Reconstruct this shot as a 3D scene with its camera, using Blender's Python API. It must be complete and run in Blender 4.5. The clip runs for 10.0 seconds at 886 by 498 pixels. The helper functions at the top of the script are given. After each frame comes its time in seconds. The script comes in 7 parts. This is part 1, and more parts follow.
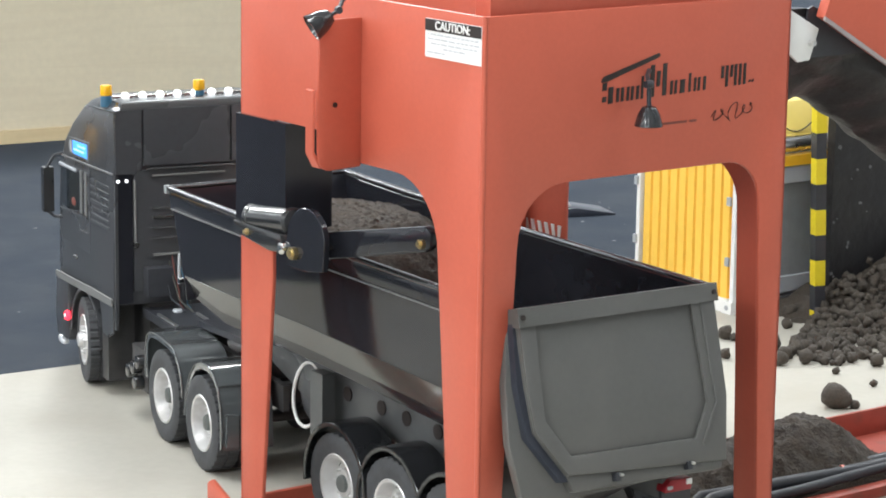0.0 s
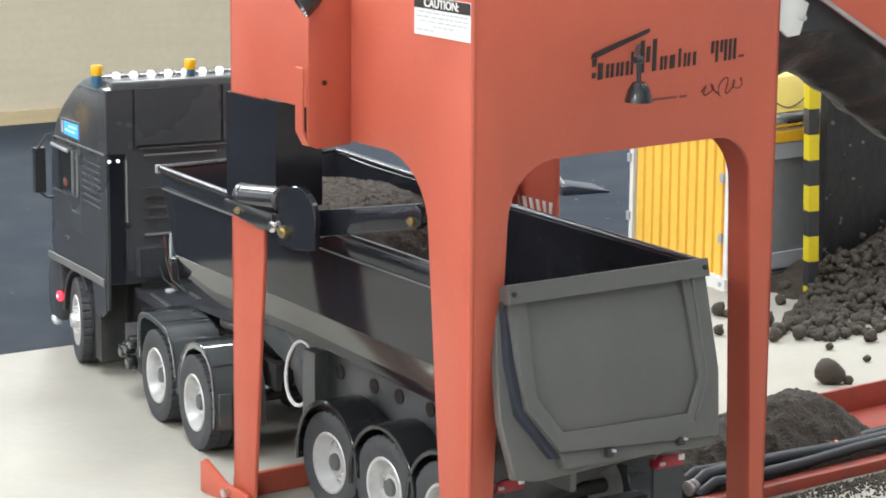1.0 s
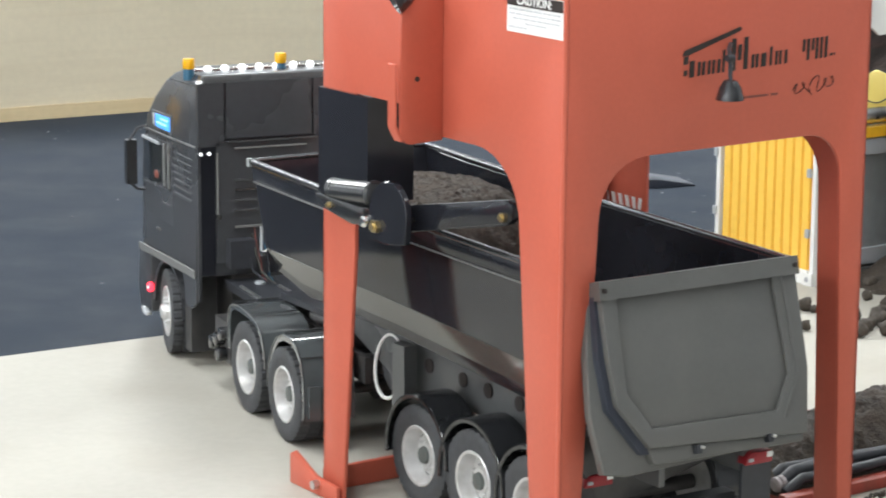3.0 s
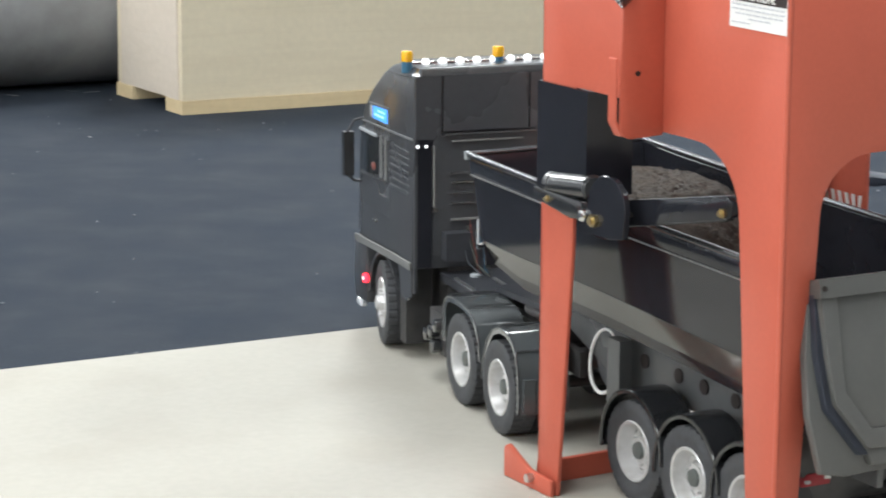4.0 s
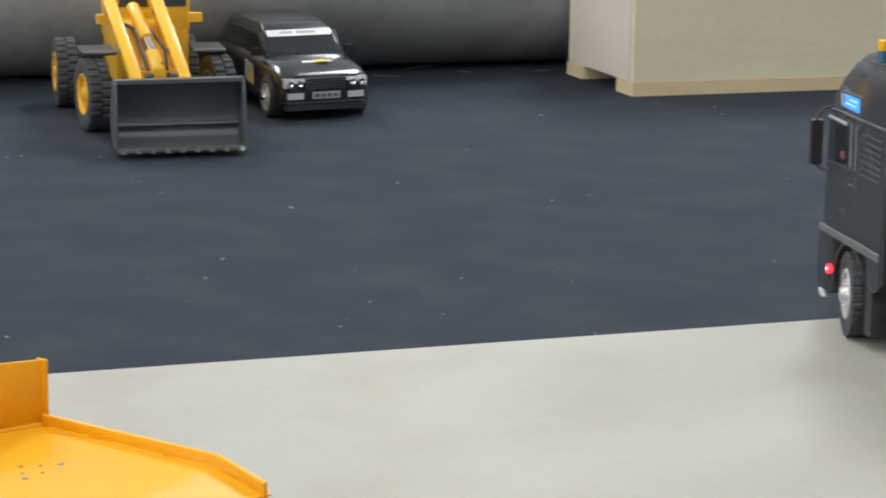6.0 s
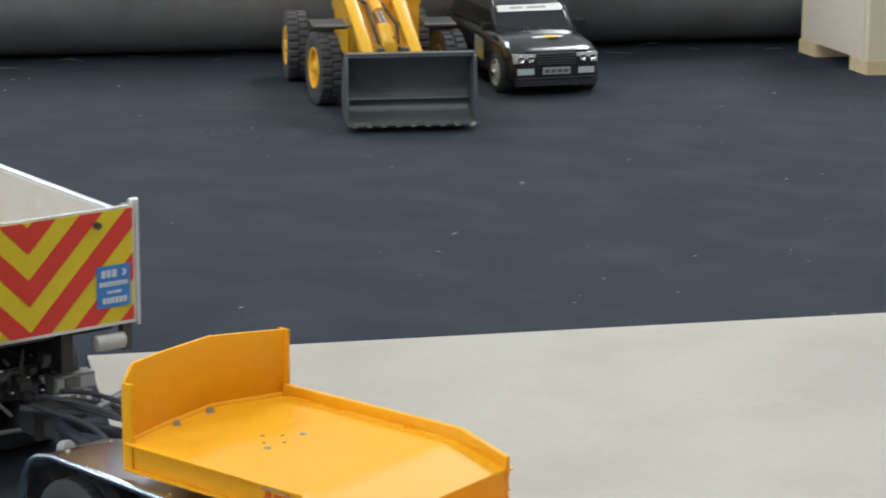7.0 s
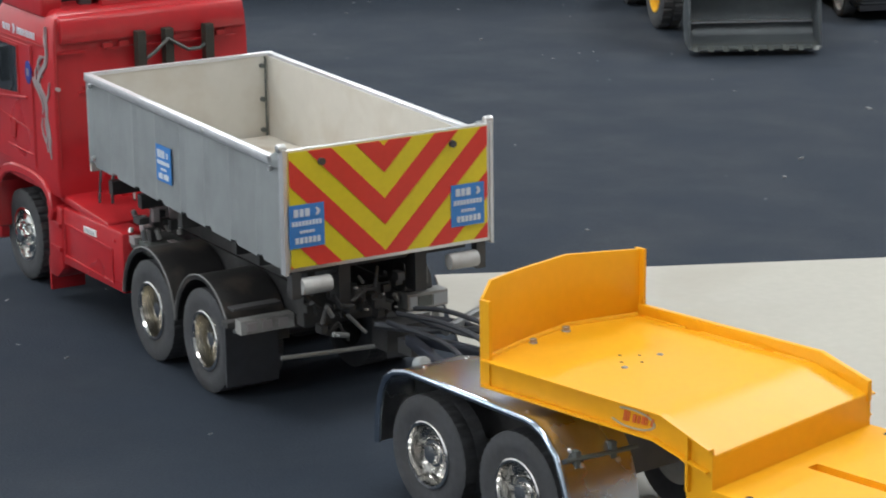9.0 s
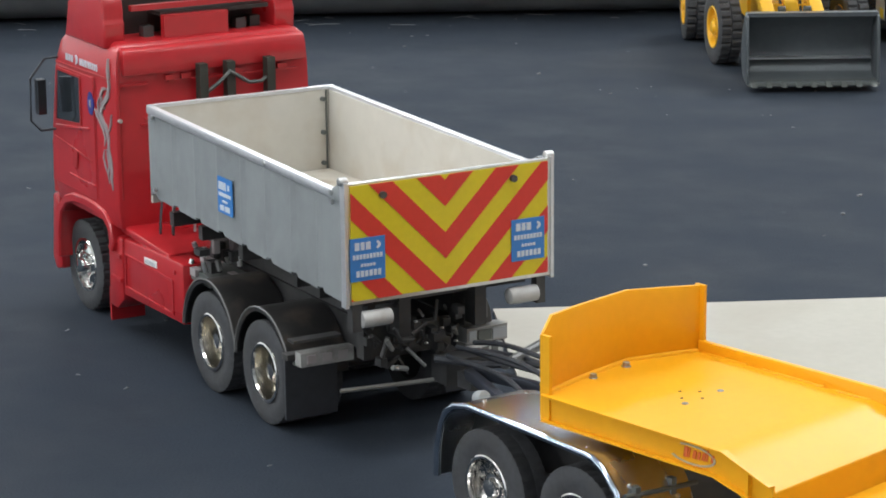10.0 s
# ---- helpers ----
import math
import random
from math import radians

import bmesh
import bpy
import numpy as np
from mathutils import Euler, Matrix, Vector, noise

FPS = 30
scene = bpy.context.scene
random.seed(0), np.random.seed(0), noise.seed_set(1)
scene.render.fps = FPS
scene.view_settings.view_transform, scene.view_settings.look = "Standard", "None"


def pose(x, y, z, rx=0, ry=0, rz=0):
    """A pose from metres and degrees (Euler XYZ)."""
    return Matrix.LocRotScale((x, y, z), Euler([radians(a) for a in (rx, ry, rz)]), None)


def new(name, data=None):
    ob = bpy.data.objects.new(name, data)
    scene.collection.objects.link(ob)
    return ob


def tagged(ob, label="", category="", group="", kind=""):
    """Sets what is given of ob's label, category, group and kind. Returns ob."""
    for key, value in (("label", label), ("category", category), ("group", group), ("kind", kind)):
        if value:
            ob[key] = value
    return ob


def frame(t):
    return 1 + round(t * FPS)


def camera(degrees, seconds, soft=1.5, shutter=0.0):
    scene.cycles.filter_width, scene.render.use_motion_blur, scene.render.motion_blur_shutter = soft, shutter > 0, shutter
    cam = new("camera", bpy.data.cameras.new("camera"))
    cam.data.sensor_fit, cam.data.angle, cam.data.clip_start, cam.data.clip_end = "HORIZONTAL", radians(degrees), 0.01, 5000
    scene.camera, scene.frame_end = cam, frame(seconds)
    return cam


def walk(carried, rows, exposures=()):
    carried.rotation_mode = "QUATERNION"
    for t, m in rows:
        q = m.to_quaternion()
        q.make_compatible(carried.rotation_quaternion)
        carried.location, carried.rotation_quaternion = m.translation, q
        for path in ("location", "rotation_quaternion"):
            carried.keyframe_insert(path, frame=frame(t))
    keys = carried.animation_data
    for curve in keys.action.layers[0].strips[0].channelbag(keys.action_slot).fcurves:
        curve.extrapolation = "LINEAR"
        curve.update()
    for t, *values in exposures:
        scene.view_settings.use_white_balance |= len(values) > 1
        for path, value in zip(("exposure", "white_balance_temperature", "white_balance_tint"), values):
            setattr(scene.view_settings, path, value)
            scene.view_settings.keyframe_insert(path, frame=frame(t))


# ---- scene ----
# camera: seconds, place, heading, pitch, roll
cam = camera(19.0, 10.0, soft=1.8, shutter=0.3)
ROWS = [
    (0.0, 0.0542, 0.0194, 0.6796, 0.00, -11.59, -0.84),
    (0.2, 0.0548, 0.0195, 0.6792, -0.00, -11.71, -0.91),
    (0.5, 0.0573, 0.0205, 0.6778, -0.01, -11.84, -0.72),
    (0.7, 0.0581, 0.0214, 0.6774, -0.04, -11.93, -0.54),
    (1.0, 0.0593, 0.0210, 0.6768, -0.06, -12.01, -0.47),
    (1.2, 0.0593, 0.0218, 0.6768, -0.04, -12.04, -0.40),
    (1.5, 0.0571, 0.0218, 0.6771, -0.01, -12.08, -0.53),
    (1.7, 0.0555, 0.0210, 0.6777, -0.03, -12.09, -0.53),
    (2.0, 0.0525, 0.0207, 0.6780, -0.08, -12.05, -0.83),
    (2.2, 0.0524, 0.0209, 0.6788, -0.13, -12.04, -0.87),
    (3.3, 0.0482, 0.0065, 0.6866, 2.96, -12.37, -0.15),
    (3.5, 0.0460, 0.0063, 0.6867, 3.88, -12.39, -0.01),
    (3.7, 0.0436, 0.0072, 0.6864, 4.87, -12.43, -0.29),
    (4.0, 0.0401, 0.0082, 0.6852, 6.22, -12.45, -0.29),
    (4.2, 0.0373, 0.0082, 0.6853, 7.01, -12.45, -0.44),
    (4.5, 0.0291, 0.0084, 0.6871, 8.07, -12.48, -0.91),
    (4.7, 0.0206, 0.0095, 0.6884, 8.98, -12.53, -1.04),
    (5.0, 0.0087, 0.0119, 0.6889, 10.36, -12.61, -0.77),
    (5.2, 0.0014, 0.0125, 0.6888, 11.77, -12.71, -0.85),
    (5.5, -0.0046, 0.0115, 0.6889, 13.19, -12.81, -0.74),
    (5.7, -0.0083, 0.0115, 0.6879, 13.95, -12.84, -0.69),
    (6.8, -0.0399, 0.0228, 0.6767, 19.14, -13.29, -0.30),
    (7.0, -0.0443, 0.0251, 0.6746, 19.99, -13.39, -0.28),
    (7.2, -0.0492, 0.0251, 0.6718, 20.94, -13.64, -0.06),
    (7.5, -0.0535, 0.0254, 0.6698, 21.91, -13.95, -0.01),
    (7.7, -0.0567, 0.0249, 0.6679, 22.52, -14.27, 0.06),
    (8.0, -0.0628, 0.0235, 0.6658, 23.68, -14.59, -0.01),
    (8.2, -0.0664, 0.0233, 0.6646, 24.48, -14.83, 0.10),
    (8.5, -0.0720, 0.0240, 0.6643, 25.71, -15.10, 0.46),
    (8.7, -0.0740, 0.0249, 0.6641, 26.31, -15.13, 0.66),
    (9.0, -0.0749, 0.0246, 0.6635, 27.08, -14.87, 0.77),
    (9.2, -0.0754, 0.0232, 0.6643, 27.62, -14.66, 0.73),
    (9.5, -0.0762, 0.0201, 0.6655, 27.90, -14.36, 0.76),
    (9.7, -0.0771, 0.0191, 0.6655, 28.13, -14.25, 0.68),
    (10.0, -0.0790, 0.0177, 0.6658, 28.22, -14.15, 0.56),
]
walk(cam, [(t, pose(x, y, z, 0, 0, yaw) @ pose(0, 0, 0, 90 + pitch) @ pose(0, 0, 0, 0, 0, -roll)) for t, x, y, z, yaw, pitch, roll in ROWS],
     exposures=[(0.0, 0.51), (2.2, 0.50), (3.5, 0.42), (4.5, 0.24), (5.5, -0.01), (7.0, -0.24), (8.0, -0.25), (9.0, -0.10), (10.0, 0.05)])

# ---- light: unseen hall ceiling lamps, some added only as fill ----
world = bpy.data.worlds.new("world")
scene.world = world
world.use_nodes = True
world.node_tree.nodes["Background"].inputs[0].default_value = (0.8, 0.86, 1.0, 1)
world.node_tree.nodes["Background"].inputs[1].default_value = 0.25
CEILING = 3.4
# Added fill: the y -3.6 row and those at x -7.4 and 6.2.
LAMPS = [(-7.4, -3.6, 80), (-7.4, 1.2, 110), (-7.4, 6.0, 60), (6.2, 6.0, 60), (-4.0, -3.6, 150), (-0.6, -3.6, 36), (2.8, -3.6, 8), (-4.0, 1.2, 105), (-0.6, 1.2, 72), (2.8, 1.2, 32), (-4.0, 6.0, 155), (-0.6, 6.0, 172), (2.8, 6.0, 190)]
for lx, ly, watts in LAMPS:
    lamp = bpy.data.lights.new("unseen_ceiling_lamp", "AREA")
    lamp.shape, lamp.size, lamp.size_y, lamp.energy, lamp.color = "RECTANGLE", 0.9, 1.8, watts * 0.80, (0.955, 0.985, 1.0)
    new("unseen_ceiling_lamp", lamp).matrix_world = pose(lx, ly, CEILING - 0.09)

# ---- materials ----


def mat(name, color, rough=0.5, metal=0.0, var=0.15, scale=60.0, bump=0.0, coat=0.0, emit=0.0, coarse=7.0, dirt=None, dirt_amount=0.0, spec=0.5):
    """Paint-like surface: colour varied at a fine and a coarse scale, roughness broken up, optional relief and dirt."""
    m = bpy.data.materials.new(name)
    m.use_nodes = True
    n, l = m.node_tree.nodes, m.node_tree.links
    b = n["Principled BSDF"]
    tc = n.new("ShaderNodeTexCoord")
    fine, big = n.new("ShaderNodeTexNoise"), n.new("ShaderNodeTexNoise")
    for tex, s, d in ((fine, scale, 6.0), (big, coarse, 4.0)):
        tex.inputs["Scale"].default_value, tex.inputs["Detail"].default_value = s, d
        l.new(tc.outputs["Object"], tex.inputs["Vector"])
    add = n.new("ShaderNodeMath")
    add.operation = "ADD"
    l.new(fine.outputs["Fac"], add.inputs[0]), l.new(big.outputs["Fac"], add.inputs[1])
    rng = n.new("ShaderNodeMapRange")
    rng.inputs["From Min"].default_value, rng.inputs["From Max"].default_value = 0.6, 1.4
    rng.inputs["To Min"].default_value, rng.inputs["To Max"].default_value = 1 - var, 1 + var
    l.new(add.outputs[0], rng.inputs["Value"])
    mul = n.new("ShaderNodeVectorMath")
    mul.operation = "SCALE"
    mul.inputs[0].default_value = color[:3]
    l.new(rng.outputs[0], mul.inputs["Scale"])
    out = mul.outputs[0]
    if dirt:
        stain = n.new("ShaderNodeTexNoise")
        stain.inputs["Scale"].default_value, stain.inputs["Detail"].default_value = coarse * 2.3, 8
        l.new(tc.outputs["Object"], stain.inputs["Vector"])
        ramp = n.new("ShaderNodeMapRange")
        ramp.inputs["From Min"].default_value, ramp.inputs["From Max"].default_value = 0.5, 0.75
        ramp.inputs["To Max"].default_value = dirt_amount
        l.new(stain.outputs["Fac"], ramp.inputs["Value"])
        mix = n.new("ShaderNodeMix")
        mix.data_type = "RGBA"
        l.new(ramp.outputs[0], mix.inputs[0]), l.new(out, mix.inputs[6])
        mix.inputs[7].default_value = (*dirt, 1)
        out = mix.outputs[2]
    l.new(out, b.inputs["Base Color"])
    rr = n.new("ShaderNodeMapRange")
    rr.inputs["From Min"].default_value, rr.inputs["From Max"].default_value = 0.3, 0.7
    rr.inputs["To Min"].default_value, rr.inputs["To Max"].default_value = max(0.02, rough * 0.8), min(1, rough * 1.2)
    l.new(big.outputs["Fac"], rr.inputs["Value"]), l.new(rr.outputs[0], b.inputs["Roughness"])
    b.inputs["Metallic"].default_value, b.inputs["Coat Weight"].default_value = metal, coat
    b.inputs["Specular IOR Level"].default_value = spec
    b.inputs["Coat Roughness"].default_value = 0.08
    if bump:
        bp = n.new("ShaderNodeBump")
        bp.inputs["Strength"].default_value, bp.inputs["Distance"].default_value = bump, 0.002
        l.new(fine.outputs["Fac"], bp.inputs["Height"]), l.new(bp.outputs[0], b.inputs["Normal"])
    if emit:
        b.inputs["Emission Color"].default_value, b.inputs["Emission Strength"].default_value = (*color[:3], 1), emit
    return m


def wood_mat(name, light, dark, stretch=(2.0, 30.0, 30.0)):
    m = mat(name, light, 0.6, var=0.06, scale=90, bump=0.08)
    n, l = m.node_tree.nodes, m.node_tree.links
    tc = [x for x in n if x.type == "TEX_COORD"][0]
    mp, grain, mix = n.new("ShaderNodeMapping"), n.new("ShaderNodeTexNoise"), n.new("ShaderNodeMix")
    mp.inputs["Scale"].default_value = stretch
    grain.inputs["Scale"].default_value, grain.inputs["Detail"].default_value, grain.inputs["Distortion"].default_value = 1.6, 5, 1.2
    l.new(tc.outputs["Object"], mp.inputs[0]), l.new(mp.outputs[0], grain.inputs["Vector"])
    rg = n.new("ShaderNodeMapRange")
    rg.inputs["From Min"].default_value, rg.inputs["From Max"].default_value, rg.inputs["To Max"].default_value = 0.45, 0.8, 0.55
    l.new(grain.outputs["Fac"], rg.inputs["Value"]), l.new(rg.outputs[0], mix.inputs[0])
    mix.data_type = "RGBA"
    old = n["Principled BSDF"].inputs["Base Color"].links[0].from_socket
    l.new(old, mix.inputs[6])
    mix.inputs[7].default_value = (*dark, 1)
    l.new(mix.outputs[2], n["Principled BSDF"].inputs["Base Color"])
    return m


M_FELT = mat("dark_rubber_matting", (0.0208, 0.0286, 0.0408), 0.94, var=0.22, scale=380, bump=0.35, coarse=9.0, dirt=(0.0236, 0.0318, 0.0445), dirt_amount=0.4, spec=0.24)
M_BOUNCE_FLOOR = mat("pale_bounce_floor", (0.52, 0.54, 0.555), 0.6, var=0.08, scale=40, bump=0.05, coarse=1.5, dirt=(0.42, 0.435, 0.445), dirt_amount=0.5)
M_BOARD = mat("painted_board", (0.428, 0.410, 0.358), 0.55, var=0.055, scale=110, bump=0.012, coarse=2.6, dirt=(0.372, 0.342, 0.288), dirt_amount=0.7, spec=0.25)
M_WALL = mat("hall_wall_paint", (0.76, 0.77, 0.78), 0.8, var=0.05)
M_CEIL = mat("ceiling_paint", (0.82, 0.82, 0.81), 0.85, var=0.03)
M_LAMP = mat("lamp_housing", (0.8, 0.8, 0.8), 0.4, var=0.02)
M_PLY = wood_mat("plywood", (0.79, 0.695, 0.51), (0.70, 0.59, 0.415))
M_PLY_SIDE = wood_mat("plywood_edge_side", (0.74, 0.65, 0.54), (0.66, 0.57, 0.45), (30.0, 2.0, 30.0))
M_PINE = wood_mat("pine_batten", (0.75, 0.60, 0.36), (0.62, 0.46, 0.25))
M_TUBE = mat("grey_plastic_pipe", (0.30, 0.305, 0.305), 0.5, var=0.15, scale=40, bump=0.1, coarse=3, dirt=(0.12, 0.11, 0.10), dirt_amount=0.6)
M_ORANGE = mat("red_oxide_paint", (0.545, 0.119, 0.073), 0.40, var=0.05, scale=240, bump=0.03, coarse=6, dirt=(0.47, 0.100, 0.060), dirt_amount=0.5, spec=0.35)
M_BLACK = mat("black_gloss_paint", (0.020, 0.021, 0.023), 0.2, var=0.2, scale=80, coat=0.4)
M_BLACK_SATIN = mat("black_satin", (0.032, 0.034, 0.040), 0.4, var=0.25, scale=120, bump=0.05)
M_SOOT = mat("dirty_black_steel", (0.048, 0.047, 0.048), 0.45, var=0.4, scale=90, bump=0.2, dirt=(0.085, 0.076, 0.066), dirt_amount=0.6, coarse=14, coat=0.15)
M_GREY = mat("dark_grey_paint", (0.108, 0.108, 0.102), 0.32, var=0.06, scale=200, bump=0.02, coarse=6, dirt=(0.145, 0.14, 0.13), dirt_amount=0.4)
M_GREY_DK = mat("anthracite_paint", (0.10, 0.104, 0.105), 0.3, var=0.1, scale=150, bump=0.02, coat=0.2)
M_CAB = mat("cab_anthracite", (0.054, 0.056, 0.061), 0.27, var=0.12, scale=150, coat=0.4, dirt=(0.080, 0.080, 0.081), dirt_amount=0.25)
M_TYRE = mat("tyre_rubber", (0.052, 0.054, 0.059), 0.75, var=0.25, scale=200, bump=0.15, dirt=(0.05, 0.048, 0.045), dirt_amount=0.5, coarse=20)
# Brown patches: dirt, deepened to stand for brownish reflections in the chrome.
M_CHROME = mat("chrome", (0.74, 0.73, 0.71), 0.14, 1.0, var=0.1, scale=90, dirt=(0.40, 0.34, 0.28), dirt_amount=0.6, coarse=20)
M_ALU = mat("aluminium", (0.72, 0.72, 0.71), 0.32, 1.0, var=0.08, scale=120, bump=0.03)
M_RIM = mat("silver_wheel_paint", (0.66, 0.655, 0.65), 0.35, 0.45, var=0.1, scale=90, dirt=(0.3, 0.28, 0.24), dirt_amount=0.5, coarse=25)
M_ZINC = mat("grey_zinc_side", (0.30, 0.32, 0.325), 0.5, 0.25, var=0.10, scale=70, bump=0.05, coarse=9, dirt=(0.20, 0.21, 0.21), dirt_amount=0.6)
M_BED = mat("rusty_cream_bed", (0.56, 0.52, 0.45), 0.6, var=0.08, scale=70, bump=0.05, coarse=11, dirt=(0.30, 0.19, 0.10), dirt_amount=0.9)
M_CREAM = mat("worn_cream_liner", (0.58, 0.555, 0.50), 0.55, var=0.06, scale=60, bump=0.03, coarse=8, dirt=(0.42, 0.34, 0.24), dirt_amount=0.5)
M_RED = mat("truck_red_paint", (0.47, 0.018, 0.024), 0.30, var=0.10, scale=90, coat=0.4, coarse=6, dirt=(0.36, 0.022, 0.024), dirt_amount=0.5)
M_RED_DK = mat("red_plastic", (0.38, 0.020, 0.022), 0.4, var=0.08, scale=90)
M_YEL = mat("trailer_yellow_paint", (0.85, 0.400, 0.010), 0.40, var=0.05, scale=120, coat=0.0, coarse=5, dirt=(0.80, 0.372, 0.010), dirt_amount=0.5, spec=0.36)
M_YEL2 = mat("machine_yellow", (0.86, 0.47, 0.028), 0.38, var=0.08, scale=120, coat=0.2)
M_CHEV_Y = mat("reflective_yellow", (0.70, 0.56, 0.018), 0.4, var=0.06, scale=200)
M_CHEV_R = mat("reflective_red", (0.66, 0.040, 0.028), 0.4, var=0.06, scale=200)
M_BLUE = mat("blue_sticker", (0.045, 0.21, 0.55), 0.4, var=0.05)
M_NAVY = mat("navy_badge", (0.03, 0.05, 0.26), 0.4, var=0.1)
M_WHITE = mat("white_paint", (0.80, 0.80, 0.78), 0.45, var=0.04, scale=90)
M_PRINT = mat("white_print", (0.62, 0.66, 0.72), 0.5, var=0.03)
M_DULL_RED = mat("faded_print", (0.20, 0.055, 0.04), 0.5, var=0.1)
M_INK = mat("black_print", (0.025, 0.018, 0.016), 0.5, var=0.1)
M_DIRT = mat("dark_soil", (0.046, 0.036, 0.027), 0.95, var=0.5, scale=320, bump=1.0, coarse=60)
M_CLAY = mat("clay_pellet", (0.066, 0.055, 0.044), 0.9, var=0.4, scale=400, bump=0.8, coarse=50)
M_BRASS = mat("yellow_zinc_bolt", (0.62, 0.50, 0.28), 0.3, 1.0, var=0.2, scale=400)
M_GLASS = mat("tinted_glass", (0.02, 0.025, 0.03), 0.06, var=0.1, coat=0.6)
M_AMBER = mat("amber_beacon", (0.90, 0.46, 0.01), 0.2, var=0.04, coat=0.3)
M_TEAL = mat("blue_beacon_base", (0.03, 0.12, 0.20), 0.4)
M_BRONZE = mat("worn_polished_steel", (0.56, 0.58, 0.61), 0.26, 1.0, var=0.15, scale=60, dirt=(0.40, 0.37, 0.35), dirt_amount=0.5, coarse=14)
M_NAVY_STEEL = mat("navy_steel", (0.035, 0.040, 0.055), 0.4, var=0.2, scale=90)
M_HOSE = mat("rubber_hose", (0.026, 0.029, 0.036), 0.55, var=0.2, scale=200)
M_TAIL = mat("red_lens", (0.30, 0.014, 0.022), 0.35, var=0.2, coat=0.1)
M_RED_GLOW = mat("lit_red_lamp", (1.0, 0.025, 0.045), 0.3, emit=3.0, var=0.0)
M_BLUE_GLOW = mat("lit_blue_sign", (0.06, 0.30, 0.90), 0.3, emit=0.9, var=0.1)
M_LENS = mat("clear_lens", (0.75, 0.78, 0.80), 0.15, 0.3, var=0.05, coat=0.4)
M_BUCKET = mat("worn_bucket_steel", (0.104, 0.118, 0.126), 0.38, 0.2, var=0.15, scale=90, bump=0.06, dirt=(0.125, 0.135, 0.14), dirt_amount=0.5, coarse=14)
M_GRIT = mat("pale_grit", (0.17, 0.175, 0.18), 0.8, var=0.4)
M_STEEL_GREY = mat("bucket_grey_green", (0.12, 0.132, 0.125), 0.42, 0.3, var=0.15, scale=90, bump=0.06, dirt=(0.14, 0.14, 0.13), dirt_amount=0.4, coarse=14)
M_DECAL = mat("silver_decal", (0.40, 0.36, 0.36), 0.4, 0.3, var=0.1)
M_BELT = mat("muddy_belt", (0.014, 0.014, 0.016), 0.42, var=0.5, scale=70, bump=1.0, spec=0.4, dirt=(0.030, 0.028, 0.027), dirt_amount=0.7, coarse=10)
M_OLIVE = mat("dark_olive_steel", (0.035, 0.038, 0.03), 0.5, var=0.2)
M_PANEL_GREY = mat("light_grey_panel", (0.38, 0.40, 0.42), 0.5, var=0.05)
M_OVAL = mat("faded_grey_print", (0.44, 0.36, 0.25), 0.5, var=0.1)
M_OVAL_RED = mat("faded_red_print", (0.66, 0.12, 0.02), 0.5, var=0.15)
M_BOLT = mat("dull_zinc_bolt", (0.34, 0.33, 0.32), 0.42, 0.8, var=0.2, scale=200)
M_FAINT = mat("faint_grey_print", (0.52, 0.53, 0.55), 0.5, var=0.05)
# Gantry red darkened for shade low in the tray, plus soil stains.
M_TRAY = mat("soiled_shaded_red_paint", (0.34, 0.060, 0.038), 0.5, var=0.1, scale=120, bump=0.05, coarse=16, dirt=(0.10, 0.066, 0.048), dirt_amount=0.75)
M_GRIME = mat("oily_black_grime", (0.036, 0.036, 0.037), 0.5, var=0.4, scale=90, bump=0.2, dirt=(0.075, 0.068, 0.062), dirt_amount=0.5, coarse=18)
M_LAMP_DIRTY = mat("dirty_lamp_plastic", (0.34, 0.335, 0.32), 0.4, var=0.15, scale=120, dirt=(0.15, 0.14, 0.125), dirt_amount=0.8, coarse=30)
M_ALU_BRIGHT = mat("brushed_bright_aluminium", (0.70, 0.71, 0.73), 0.40, 0.75, var=0.10, scale=120, bump=0.02)
M_TUBE_GREY = mat("dull_grey_plastic", (0.46, 0.455, 0.44), 0.4, 0.1, var=0.12, scale=120, dirt=(0.30, 0.28, 0.25), dirt_amount=0.6, coarse=24)
M_BEAD = mat("polished_edge_chrome", (0.46, 0.53, 0.62), 0.12, 1.0, var=0.06, scale=70)
M_PALE_YEL = mat("pale_yellow_lid", (0.80, 0.62, 0.16), 0.4, var=0.05)

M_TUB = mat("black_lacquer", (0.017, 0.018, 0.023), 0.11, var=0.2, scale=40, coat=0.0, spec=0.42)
M_GUARD = mat("glossy_grey_guard", (0.085, 0.094, 0.097), 0.14, var=0.1, scale=90, coat=0.8)
M_LED = mat("lit_white_lamp", (0.95, 0.97, 1.0), 0.3, emit=0.85, var=0.0)
# Lighter than the tub's black: the board's reflection put into the colour.
M_FLANK_REFLECT = mat("flank_board_reflection", (0.060, 0.060, 0.056), 0.12, var=0.12, scale=60, coat=0.45, spec=0.6)
M_TRIM = mat("light_grey_trim", (0.17, 0.17, 0.165), 0.35, var=0.1, scale=150, coat=0.2)
M_BLUE_PALE = mat("lit_pale_blue", (0.35, 0.62, 0.95), 0.3, emit=0.9, var=0.0)
M_DUSTY = mat("dusty_black_plastic", (0.026, 0.025, 0.025), 0.36, var=0.3, scale=70, bump=0.06, coat=0.15, dirt=(0.115, 0.090, 0.070), dirt_amount=0.9, coarse=13)
M_CONT = mat("container_yellow", (0.90, 0.55, 0.085), 0.45, var=0.06, scale=120)
